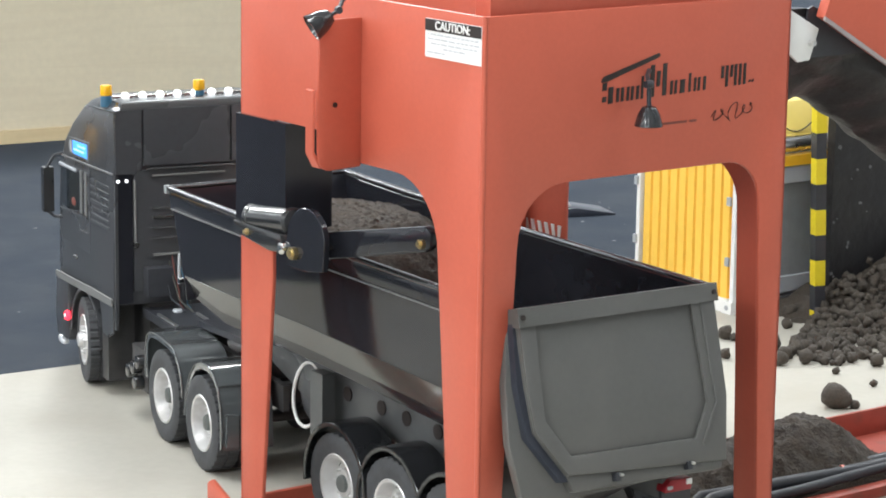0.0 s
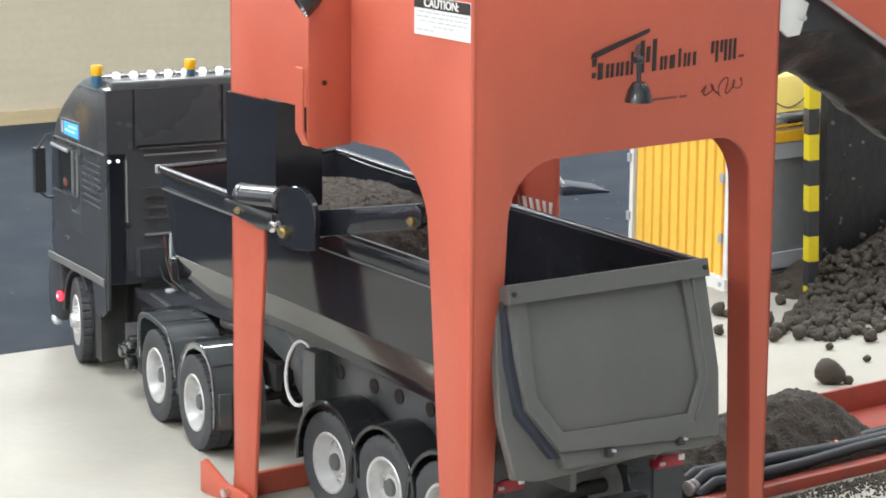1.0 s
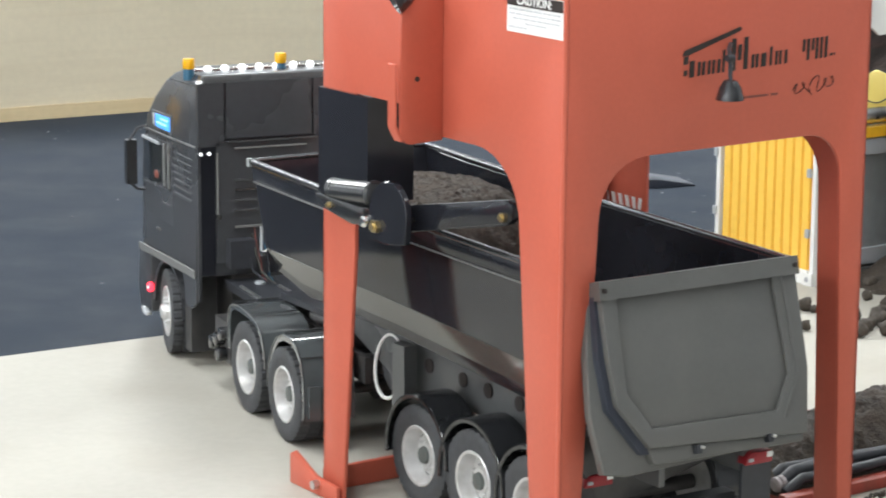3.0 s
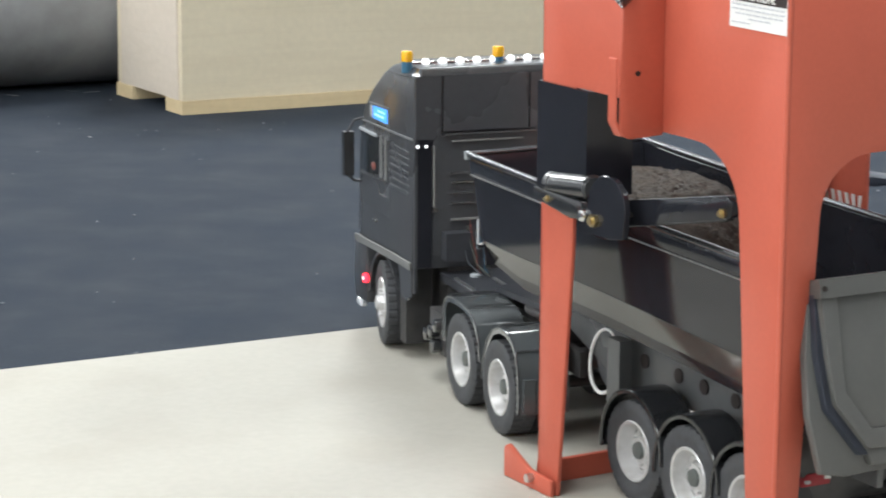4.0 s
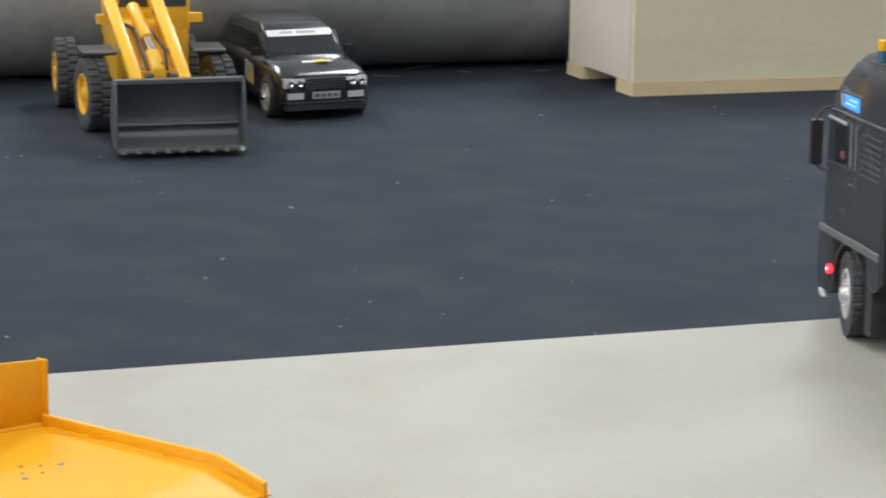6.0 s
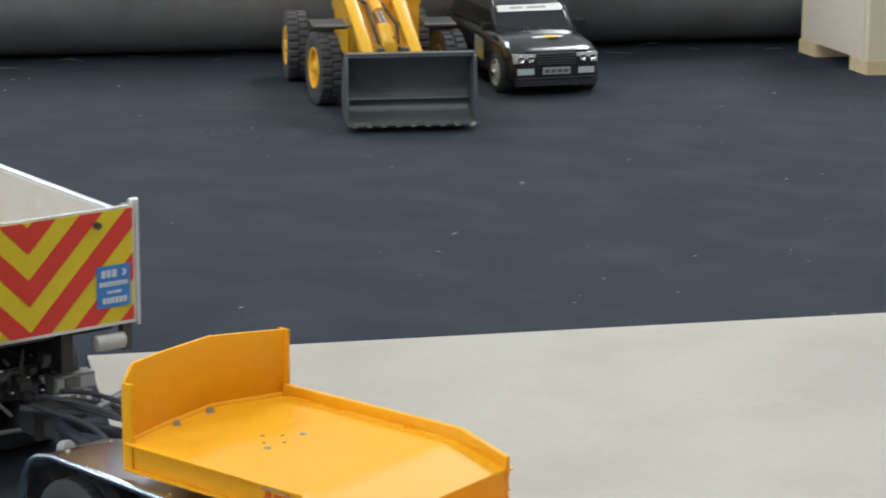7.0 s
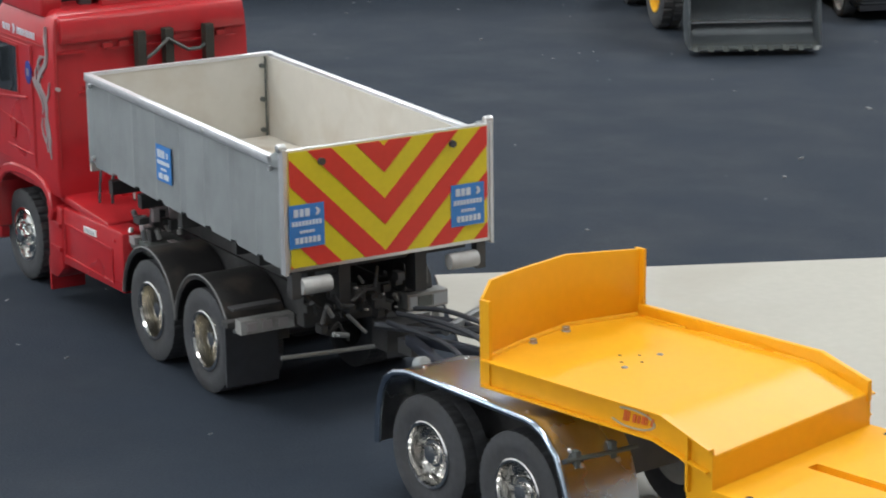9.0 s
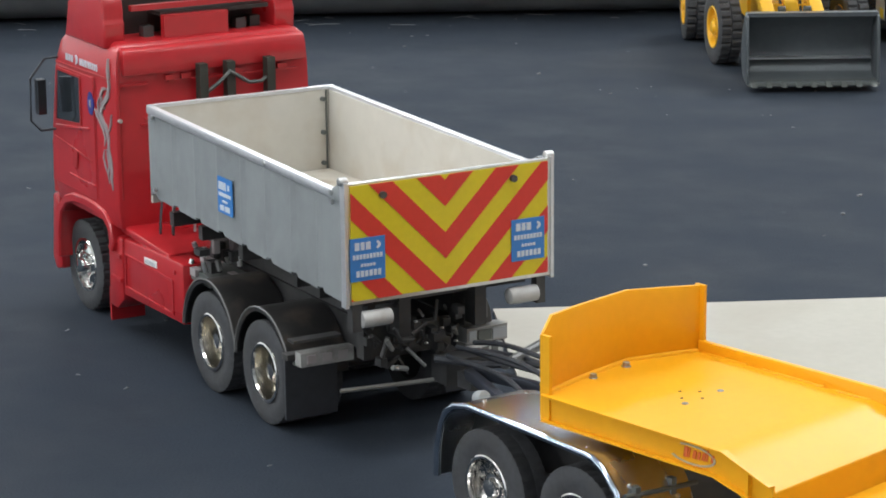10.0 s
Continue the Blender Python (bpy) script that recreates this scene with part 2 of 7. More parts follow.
M_DARK_CHROME = mat("tarnished_chrome", (0.56, 0.53, 0.47), 0.22, 1.0, var=0.2, scale=90, dirt=(0.28, 0.24, 0.18), dirt_amount=0.7, coarse=22)
M_RIM_RAIL = mat("polished_black_steel", (0.10, 0.10, 0.105), 0.16, 0.75, var=0.1, scale=60)
M_RAIL = mat("polished_black_rail", (0.20, 0.205, 0.21), 0.2, 0.7, var=0.1, scale=60)

# ---- building blocks ----


def box(bm, x0, x1, y0, y1, z0, z1):
    v = [bm.verts.new((x, y, z)) for z in (z0, z1) for x, y in ((x0, y0), (x1, y0), (x1, y1), (x0, y1))]
    for f in ((3, 2, 1, 0), (4, 5, 6, 7), (0, 1, 5, 4), (1, 2, 6, 5), (2, 3, 7, 6), (3, 0, 4, 7)):
        bm.faces.new([v[i] for i in f])
    return v


def prism(bm, pts, axis, a0, a1):
    """Outline pts pushed along an axis: x takes (y, z), y takes (x, z), z takes (x, y)."""
    def at(p, a):
        return {"x": (a, p[0], p[1]), "y": (p[0], a, p[1]), "z": (p[0], p[1], a)}[axis]
    lo, hi = [bm.verts.new(at(p, a0)) for p in pts], [bm.verts.new(at(p, a1)) for p in pts]
    n = len(pts)
    faces = [bm.faces.new(lo), bm.faces.new(hi)]
    for i in range(n):
        faces.append(bm.faces.new((lo[i], lo[(i + 1) % n], hi[(i + 1) % n], hi[i])))
    bmesh.ops.recalc_face_normals(bm, faces=faces)
    return lo + hi


def ribbon(bm, pts, axis, a0, a1, thick):
    """A sheet of a given thickness that follows an open outline."""
    n, off = len(pts), []
    for i in range(n):
        p, q = Vector(pts[max(0, i - 1)]), Vector(pts[min(n - 1, i + 1)])
        d = (q - p).normalized()
        off.append((pts[i][0] - d.y * thick, pts[i][1] + d.x * thick))
    return prism(bm, list(pts) + off[::-1], axis, a0, a1)


def frame_ring(bm, outer, inner, axis, a0, a1):
    """A closed flat frame between two outlines with the same number of corners."""
    def at(p, a):
        return {"x": (a, p[0], p[1]), "y": (p[0], a, p[1]), "z": (p[0], p[1], a)}[axis]
    loops = [[bm.verts.new(at(p, a)) for p in line] for line, a in ((outer, a0), (inner, a0), (inner, a1), (outer, a1))]
    n, faces = len(outer), []
    for k in range(4):
        p, q = loops[k], loops[(k + 1) % 4]
        for i in range(n):
            faces.append(bm.faces.new((p[i], p[(i + 1) % n], q[(i + 1) % n], q[i])))
    bmesh.ops.recalc_face_normals(bm, faces=faces)


def flame(bm, pts, x0, x1):
    """A tapering curl on a vehicle's side: points of (y, z, width)."""
    n, left, right = len(pts), [], []
    for i, (y, z, w_) in enumerate(pts):
        p, q = pts[max(0, i - 1)], pts[min(n - 1, i + 1)]
        d = Vector((q[0] - p[0], q[1] - p[1])).normalized()
        left.append((y - d.y * w_ / 2, z + d.x * w_ / 2))
        right.append((y + d.y * w_ / 2, z - d.x * w_ / 2))
    rings = [[bm.verts.new((x, p[0], p[1])) for x, p in ((x0, a), (x1, a), (x1, b), (x0, b))] for a, b in zip(left, right)]
    for p, q in zip(rings, rings[1:]):
        for k in range(4):
            bm.faces.new((p[k], p[(k + 1) % 4], q[(k + 1) % 4], q[k]))
    bm.faces.new(rings[0]), bm.faces.new(rings[-1])
    bmesh.ops.recalc_face_normals(bm, faces=bm.faces)


def lathe(bm, profile, seg=32, m=None, ring=False):
    """Rings of (radius, height) turned about z, then moved by m."""
    rings = []
    for r, h in profile:
        rings.append([bm.verts.new((r * math.cos(2 * math.pi * k / seg), r * math.sin(2 * math.pi * k / seg), h)) for k in range(seg)])
    faces = []
    for a, b in zip(rings, rings[1:] + (rings[:1] if ring else [])):
        for k in range(seg):
            faces.append(bm.faces.new((a[k], a[(k + 1) % seg], b[(k + 1) % seg], b[k])))
    if not ring:
        faces.append(bm.faces.new(rings[0][::-1]))
        faces.append(bm.faces.new(rings[-1]))
    verts = [v for r in rings for v in r]
    if m:
        bmesh.ops.transform(bm, matrix=m, verts=verts)
    bmesh.ops.recalc_face_normals(bm, faces=faces)
    return verts


def rod(bm, a, b, r, seg=12):
    a, b = Vector(a), Vector(b)
    m = Matrix.Translation(a) @ (b - a).to_track_quat("Z", "Y").to_matrix().to_4x4()
    return lathe(bm, [(r, 0), (r, (b - a).length)], seg, m)


def tube(bm, pts, r, seg=8, closed=False):
    pts = [Vector(p) for p in pts]
    n, rings = len(pts), []
    for i, p in enumerate(pts):
        d = (pts[(i + 1) % n] - pts[i - 1]) if closed else (pts[min(i + 1, n - 1)] - pts[max(i - 1, 0)])
        q = d.to_track_quat("Z", "Y")
        rings.append([bm.verts.new(p + q @ Vector((r * math.cos(2 * math.pi * k / seg), r * math.sin(2 * math.pi * k / seg), 0))) for k in range(seg)])
    faces = []
    for i in range(n if closed else n - 1):
        a, b = rings[i], rings[(i + 1) % n]
        for k in range(seg):
            faces.append(bm.faces.new((a[k], a[(k + 1) % seg], b[(k + 1) % seg], b[k])))
    if not closed:
        faces += [bm.faces.new(rings[0][::-1]), bm.faces.new(rings[-1])]
    bmesh.ops.recalc_face_normals(bm, faces=faces)


def soften(bm, width, seg=2, angle=35):
    edges = [e for e in bm.edges if len(e.link_faces) == 2 and e.calc_face_angle(0) > radians(angle)]
    bmesh.ops.bevel(bm, geom=edges, offset=width, segments=seg, affect="EDGES", profile=0.5, clamp_overlap=True)
    return bm


def arc(cx, cy, r, a0, a1, n=8, ry=None):
    ry = r if ry is None else ry
    return [(cx + r * math.cos(radians(a0 + (a1 - a0) * k / n)), cy + ry * math.sin(radians(a0 + (a1 - a0) * k / n))) for k in range(n + 1)]


def mesh_of(bm, material):
    me = bpy.data.meshes.new("mesh")
    bm.to_mesh(me)
    bm.free()
    for p in me.polygons:
        p.use_smooth = True
    me.set_sharp_from_angle(angle=radians(32))
    for x in material if isinstance(material, (list, tuple)) else (material,):
        me.materials.append(x)
    return me


def part(name, bm, material, parent, label="", at=None, kind=""):
    me = bm if isinstance(bm, bpy.types.Mesh) else mesh_of(bm, material)
    ob = new(name, me)
    ob.parent = parent
    if at is not None:
        ob.matrix_basis = at
    return tagged(ob, label=label, kind=kind)


def thing(name, label, category, m, group=""):
    ob = new(name)
    ob.empty_display_size = 0.05
    ob.matrix_basis = m
    return tagged(ob, label, category, group)


def solid(name, bm, material, label, category, m=None, group="", kind=""):
    ob = new(name, mesh_of(bm, material))
    if m:
        ob.matrix_basis = m
    return tagged(ob, label, category, group, kind)


def one_box(*a, bevel=0.0, seg=2):
    bm = bmesh.new()
    box(bm, *a)
    if bevel:
        soften(bm, bevel, seg)
    return bm


def one_prism(*a, bevel=0.0, seg=2):
    bm = bmesh.new()
    prism(bm, *a)
    if bevel:
        soften(bm, bevel, seg)
    return bm


def one_rod(*a, bevel=0.0, **k):
    bm = bmesh.new()
    rod(bm, *a, **k)
    if bevel:
        soften(bm, bevel, 2)
    return bm


# ---- hall and ground ----
# Pale floor beyond the matting is unseen, added to bounce fill light.
solid("ground", one_box(-9, 9, -5, 11, -0.05, -0.004), M_BOUNCE_FLOOR, "unseen pale grey hall floor, added to bounce fill light", "floor", kind="structure")
solid("matting", one_box(-5.2, 3.6, 0.9, 6.4, -0.0038, 0.0), M_FELT, "dark blue-grey rubber matting with pale specks of grit", "matting", kind="structure")
board_dir = pose(-1.172, 2.153, 0, 0, 0, 32.5)
solid("floor_board", one_box(0, 3.2, -3.0, 0, 0.0003, 0.0028, bevel=0.0006), M_BOARD, "off-white painted board laid on the dark matting", "board", board_dir, kind="structure")
# Walls and ceiling are unseen, kept pale so they bounce light.
for nm, b in (("wall_north", (-9, 9, 11, 11.2, 0, CEILING)), ("wall_south", (-9, 9, -5.2, -5, 0, CEILING)), ("wall_east", (9, 9.2, -5, 11, 0, CEILING)), ("wall_west", (-9.2, -9, -5, 11, 0, CEILING))):
    solid(nm, one_box(*b), M_WALL, "plain light grey hall wall", "wall", kind="structure")
solid("ceiling", one_box(-9.2, 9.2, -5.2, 11.2, CEILING, CEILING + 0.1), M_CEIL, "plain pale hall ceiling", "ceiling", kind="structure")
# Housings for the unseen lamps, the added fill ones too.
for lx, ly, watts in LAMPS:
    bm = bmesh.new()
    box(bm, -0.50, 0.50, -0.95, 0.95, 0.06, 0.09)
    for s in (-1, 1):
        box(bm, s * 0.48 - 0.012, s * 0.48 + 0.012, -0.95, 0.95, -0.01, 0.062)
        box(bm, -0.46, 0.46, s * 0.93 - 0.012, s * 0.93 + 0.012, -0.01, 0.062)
    solid("unseen_ceiling_light", bm, M_LAMP, "unseen white rectangular ceiling light fitting, some added as fill", "light", pose(lx, ly, CEILING - 0.09), "ceiling lights")

# ---- wheels ----


def make_tyre(r, width, inner, lugs=32, depth=0.964):
    """One closed skin: smooth sidewalls with a raised bead, and tread blocks staggered on either side of a groove."""
    bm = bmesh.new()
    h, seg = width / 2, lugs * 4
    wall = inner + (r - inner) * 0.35
    bead = inner + (r - inner) * 0.55
    prof = [(inner, -0.92), (wall, -1.0), (bead, -1.04), (bead + (r - inner) * 0.12, -1.0), (r * 0.94, -0.97)]
    prof += [(r, -0.88, 0), (r, -0.10, 0), (r * depth, -0.04), (r * depth, 0.04), (r, 0.10, 2), (r, 0.88, 2)]
    prof += [(r * 0.94, 0.97), (bead + (r - inner) * 0.12, 1.0), (bead, 1.04), (wall, 1.0), (inner, 0.92)]
    rings = []
    for p in prof:
        ring = []
        for k in range(seg):
            rr = p[0] if len(p) == 2 or (k + p[2]) % 4 < 3 else r * depth
            a = 2 * math.pi * k / seg
            ring.append(bm.verts.new((rr * math.cos(a), rr * math.sin(a), p[1] * h)))
        rings.append(ring)
    for p, q in zip(rings, rings[1:] + rings[:1]):
        for k in range(seg):
            bm.faces.new((p[k], p[(k + 1) % seg], q[(k + 1) % seg], q[k]))
    bmesh.ops.recalc_face_normals(bm, faces=bm.faces)
    return mesh_of(bm, M_TYRE)


def make_rim(inner, width, material, dish=0.5, holes=8, lip=1.0):
    bm = bmesh.new()
    h = width / 2
    lathe(bm, [(inner * 1.01, -h * 0.9), (inner * 1.01, h * 0.9), (inner * 0.98, h * 1.0 * lip), (inner * 0.90, h * 0.96), (inner * 0.86, h * 0.5),
               (inner * 0.80, h * (1 - dish) - 0.002), (inner * 0.55, h * (1 - dish)), (inner * 0.42, h * (1 - dish) + 0.001), (inner * 0.40, h * (1 - dish) + 0.004), (inner * 0.12, h * (1 - dish) + 0.005)], 40)
    for k in range(holes):
        a = 2 * math.pi * k / holes
        m = Matrix.Rotation(a, 4, "Z") @ pose(inner * 0.50, 0, h * (1 - dish))
        lathe(bm, [(inner * 0.055, 0), (inner * 0.055, 0.0035), (inner * 0.03, 0.0045)], 6, m)
    return mesh_of(bm, material)


def make_hub(inner, width, material, dish=0.5):
    bm = bmesh.new()
    z0 = width / 2 * (1 - dish) + 0.004
    lathe(bm, [(inner * 0.30, -width * 0.4), (inner * 0.30, z0), (inner * 0.26, z0 + 0.003), (inner * 0.1, z0 + 0.004)], 20)
    for k in range(8):
        a = 2 * math.pi * k / 8
        lathe(bm, [(inner * 0.04, 0), (inner * 0.04, 0.0025)], 6, Matrix.Rotation(a, 4, "Z") @ pose(inner * 0.2, 0, z0))
    for k in range(6):
        a = 2 * math.pi * k / 6
        v = box(bm, inner * 0.62, inner * 0.74, -inner * 0.1, inner * 0.1, z0 - 0.0065, z0 - 0.0052)
        bmesh.ops.transform(bm, matrix=Matrix.Rotation(a, 4, "Z"), verts=v)
    return mesh_of(bm, material)


def wheel(parent, meshes, x, y, r, steer=0.0, turn=0.0, tilt=0.0):
    """A wheel whose outer face looks to +x or -x of its vehicle."""
    side = 90 if x > 0 else -90
    hub = part("wheel", meshes[0], None, parent, at=pose(x, y, r, 0, 0, steer) @ pose(0, 0, 0, 0, side, 0) @ pose(0, 0, 0, 0, 0, turn))
    part("tyre", meshes[1], None, hub)
    part("rim", meshes[2], None, hub)
    if len(meshes) > 3:
        part("rim_lip", meshes[3], None, hub)
    return hub


R_W = 0.0432
W_DEEP = (make_hub(0.026, 0.024, M_STEEL_GREY, 0.95), make_tyre(R_W, 0.024, 0.026), make_rim(0.026, 0.024, M_RIM, 0.95))
W_CHROME = (make_hub(0.025, 0.024, M_CHROME, 1.0), make_tyre(R_W, 0.024, 0.025, 44, 0.980), make_rim(0.025, 0.024, M_DARK_CHROME, 1.05))
bm = bmesh.new()
lathe(bm, [(0.0250, 0.0108), (0.0250, 0.0122), (0.0240, 0.0128), (0.0222, 0.0124), (0.0216, 0.0104), (0.0220, 0.0098)], 40, ring=True)
W_CHROME += (mesh_of(bm, M_CHROME),)
W_BRIGHT = (make_hub(0.025, 0.024, M_CHROME, 0.75), make_tyre(R_W, 0.024, 0.025, 44, 0.988), make_rim(0.025, 0.024, M_CHROME, 0.85, 10), W_CHROME[3])
W_SILVER = (make_hub(0.026, 0.024, M_RIM, 0.15), make_tyre(R_W, 0.024, 0.026), make_rim(0.026, 0.024, M_RIM, 0.2))
W_FRONT = (make_hub(0.026, 0.024, M_CHROME, 0.15), make_tyre(R_W, 0.024, 0.026), make_rim(0.026, 0.024, M_CHROME, 0.2))


def fender(y, half, z_axle, r, x0, x1, a0=5, a1=175, thick=0.002, lip=0.004, flat=None):
    """A curved mudguard over a wheel at y, from x0 to x1, with a rolled outer edge."""
    bm = bmesh.new()
    pts = arc(y, z_axle, r, a0, a1, 14, ry=flat or r)
    ribbon(bm, pts, "x", x0, x1, thick)
    edge = x0 if abs(x0) > abs(x1) else x1
    inward = 1 if edge < 0 else -1
    inner = arc(y, z_axle, r - lip, a0, a1, 14, ry=(flat or r) - lip)
    prism(bm, pts + inner[::-1], "x", edge, edge + inward * 0.002)
    soften(bm, 0.0006, 1, 50)
    return bm


# ---- the loading gantry ----
gantry = thing("loading_gantry", "red-orange steel sand hopper on four tapered legs over a trailer", "loading hopper", pose(0.0817, 1.899, 0.003, 0, 0, 37))
GX, GY, GT = 0.303, 0.323, 0.46


def portal(length, a_top, a_foot, b_top, b_foot, low, ra, rb):
    """The outline of a side plate: a beam with a leg at either end and rounded arch corners."""
    pts = [(0, 0), (0, GT), (length, GT), (length, 0), (length - b_foot, 0), (length - b_top, low - rb)]
    pts += arc(length - b_top - rb, low - rb, rb, 0, 90, 7)
    pts += arc(a_top + ra, low - ra, ra, 90, 180, 7)
    pts += [(a_top, low - ra), (a_foot, 0)]
    clean = [pts[0]]
    for p in pts[1:]:
        if (Vector(p) - Vector(clean[-1])).length > 1e-5:
            clean.append(p)
    return clean


bm = bmesh.new()
prism(bm, portal(GX, 0.034, 0.019, 0.027, 0.015, 0.333, 0.045, 0.035), "y", 0.0, 0.004)
part("front_plate", soften(bm, 0.0012, 2), M_ORANGE, gantry)
bm = bmesh.new()
prism(bm, [(0, 0), (0, GT), (GY, GT), (GY, 0), (GY - 0.030, 0), (GY - 0.048, 0.22), (GY - 0.050, 0.35), (0.157, 0.35), (0.157, 0.332)] + arc(0.108, 0.277, 0.055, 90, 180, 8) + [(0.030, 0)], "x", 0.0, 0.004)
part("side_plate", soften(bm, 0.0012, 2), M_ORANGE, gantry)
bm = bmesh.new()
prism(bm, portal(GY, 0.050, 0.040, 0.057, 0.057, 0.320, 0.035, 0.035), "x", GX - 0.004, GX)
part("side_plate", soften(bm, 0.0012, 2), M_ORANGE, gantry)
bm = bmesh.new()
prism(bm, portal(GX, 0.03, 0.019, 0.03, 0.019, 0.41, 0.02, 0.04), "y", GY - 0.004, GY)
part("back_plate", soften(bm, 0.0012, 2), M_ORANGE, gantry)
# folded corner rounding of the near leg
part("corner_fold", one_rod((0.0015, 0.0015, 0.0), (0.0015, 0.0015, GT), 0.0022, seg=16), M_ORANGE, gantry)
# hopper walls inside, funnel-shaped
bm = bmesh.new()
for s in (0, 1):
    y = 0.012 if s == 0 else GY - 0.012
    yi = 0.105 if s == 0 else GY - 0.105
    ribbon(bm, [(y, GT + 0.05), (y, GT - 0.02), (yi, 0.35)] if s else [(yi, 0.35), (y, GT - 0.02), (y, GT + 0.05)], "x", 0.012, GX - 0.012, 0.003)
part("hopper", bm, M_ORANGE, gantry)
part("hopper_rim", one_box(0.03, 0.20, 0.03, 0.05, GT - 0.02, GT + 0.012, bevel=0.002), M_ORANGE, gantry)
# red and white warning stripes on the far leg
for k in range(-1, 6):
    y = 0.270 + k * 0.0095
    part("stripe", one_prism([(max(y, 0.2745), 0.196), (max(y + 0.0045, 0.2748), 0.196), (min(y + 0.0145, 0.3225), 0.232), (min(y + 0.010, 0.3222), 0.232)], "x", GX - 0.0050, GX - 0.0042), M_WHITE, gantry, "white warning stripe")
# flanged bracket plate with slot and hole, standing out from the side
bm = bmesh.new()
prism(bm, [(0.0, 0.330), (0.0, 0.4445)] + arc(-0.0320, 0.4375, 0.0070, 90, 160, 5) + [(-0.0395, 0.394), (-0.0395, 0.345)] + arc(-0.0285, 0.340, 0.011, 180, 270, 5)[1:], "y", 0.152, 0.155)
part("bracket_plate", soften(bm, 0.0008, 2), M_ORANGE, gantry)
bm = bmesh.new()
prism(bm, [(-0.0435, 0.3910), (-0.0425, 0.3925), (-0.0415, 0.3910), (-0.0415, 0.3440), (-0.0330, 0.3320), (-0.0370, 0.3310), (-0.0435, 0.3430)], "y", 0.1535, 0.1640)
part("plate_flange", soften(bm, 0.0006, 1), M_ORANGE, gantry)
part("bolt_hole", one_rod((-0.0248, 0.1515, 0.3795), (-0.0248, 0.1508, 0.3795), 0.0021, seg=12), M_INK, gantry)
# caution label
label = part("caution_label", one_box(-0.0006, -0.0001, 0.0025, 0.0703, 0.4243, 0.4528, bevel=0.0001), M_WHITE, gantry, "white caution label with black heading")
part("heading_bar", one_box(-0.0011, -0.0007, 0.0029, 0.0699, 0.4440, 0.4524), M_INK, label)


def lettering(name, text, size, parent, material, at):
    cu = bpy.data.curves.new("lettering", "FONT")
    cu.body, cu.size, cu.extrude, cu.align_x, cu.align_y = text, size, 0.0002, "CENTER", "CENTER"
    cu.offset = size * 0.02
    tmp = new("lettering", cu)
    me = bpy.data.meshes.new_from_object(tmp.evaluated_get(bpy.context.evaluated_depsgraph_get()))
    bpy.data.objects.remove(tmp)
    bpy.data.curves.remove(cu)
    me.materials.append(material)
    return part(name, me, None, parent, at=at)


lettering("lettering", "CAUTION:", 0.0088, label, M_WHITE, pose(-0.0014, 0.0365, 0.4481, 90, 0, -90))
rng = random.Random(4)
for k, (a, b) in enumerate(((0.006, 0.067), (0.005, 0.068), (0.007, 0.066), (0.022, 0.050), (0.046, 0.068))):
    z, y = 0.4414 - k * 0.0033, a
    while y < b - 0.002:
        w_ = min(rng.uniform(0.003, 0.0085), b - y)
        part("text_bar", one_box(-0.0009, -0.0006, y, y + w_, z - 0.0006, z + 0.0006), M_FAINT, label)
        y += w_ + 0.0012
# product mark on the front plate: plain shapes
mark = part("product_mark", one_prism([(0.1095, 0.4050), (0.1115, 0.4090), (0.1660, 0.4236), (0.1676, 0.4220), (0.1660, 0.4202), (0.1150, 0.4052)], "y", -0.0006, -0.0001), M_INK, gantry, "dark brown printed mark of plain shapes")
for x, w_, h_, dz in ((0.1108, 0.0040, 0.0042, 0.0012), (0.1108, 0.0046, 0.0060, 0.0098), (0.1165, 0.0050, 0.0125, -0.0005), (0.1245, 0.0030, 0.0105, 0), (0.1290, 0.0030, 0.0105, 0), (0.1345, 0.0028, 0.0105, 0), (0.1388, 0.0028, 0.0105, 0), (0.1440, 0.0030, 0.0105, 0), (0.1488, 0.0026, 0.017, 0),
                      (0.1578, 0.0044, 0.0245, 0), (0.1640, 0.0040, 0.012, 0.0075), (0.1700, 0.0044, 0.0245, 0), (0.1780, 0.0028, 0.0105, 0), (0.1822, 0.0028, 0.0105, 0), (0.1878, 0.0052, 0.0105, 0), (0.1965, 0.0026, 0.0145, 0), (0.2020, 0.0026, 0.0105, 0), (0.2060, 0.0026, 0.0105, 0), (0.2115, 0.0030, 0.0105, 0),
                      (0.2300, 0.0030, 0.0095, 0.0070), (0.2345, 0.0030, 0.0165, 0.0), (0.2394, 0.0030, 0.0095, 0.0070), (0.2436, 0.0030, 0.0165, 0.0), (0.2484, 0.0028, 0.0165, 0.0), (0.2532, 0.0028, 0.0165, 0.0), (0.2590, 0.0022, 0.0020, 0.0010), (0.2622, 0.0022, 0.0020, 0.0010)):
    bm = bmesh.new()
    z = 0.3893 + 0.032 * (x - 0.1276) + dz
    prism(bm, [(x, z), (x + 0.0005, z + h_), (x + w_ + 0.0005, z + h_ + 0.0003), (x + w_, z + 0.0002)], "y", -0.0006, -0.0001)
    part("mark_bar", soften(bm, 0.0006, 2, 60), M_INK, mark)
for x0, x1 in ((0.172, 0.196), (0.199, 0.206)):
    part("text_bar", one_box(x0, x1, -0.0005, -0.0001, 0.3682, 0.3700), M_DULL_RED, mark)
sig = [(0.221 + 0.044 * k / 44 + 0.003 * math.sin(k * 0.83), -0.0004, 0.3705 + 0.004 * k / 44 + (0.0055 - 0.002 * math.sin(k * 0.21)) * math.sin(k * 0.62 + 0.8 * math.sin(k * 0.17))) for k in range(45)]
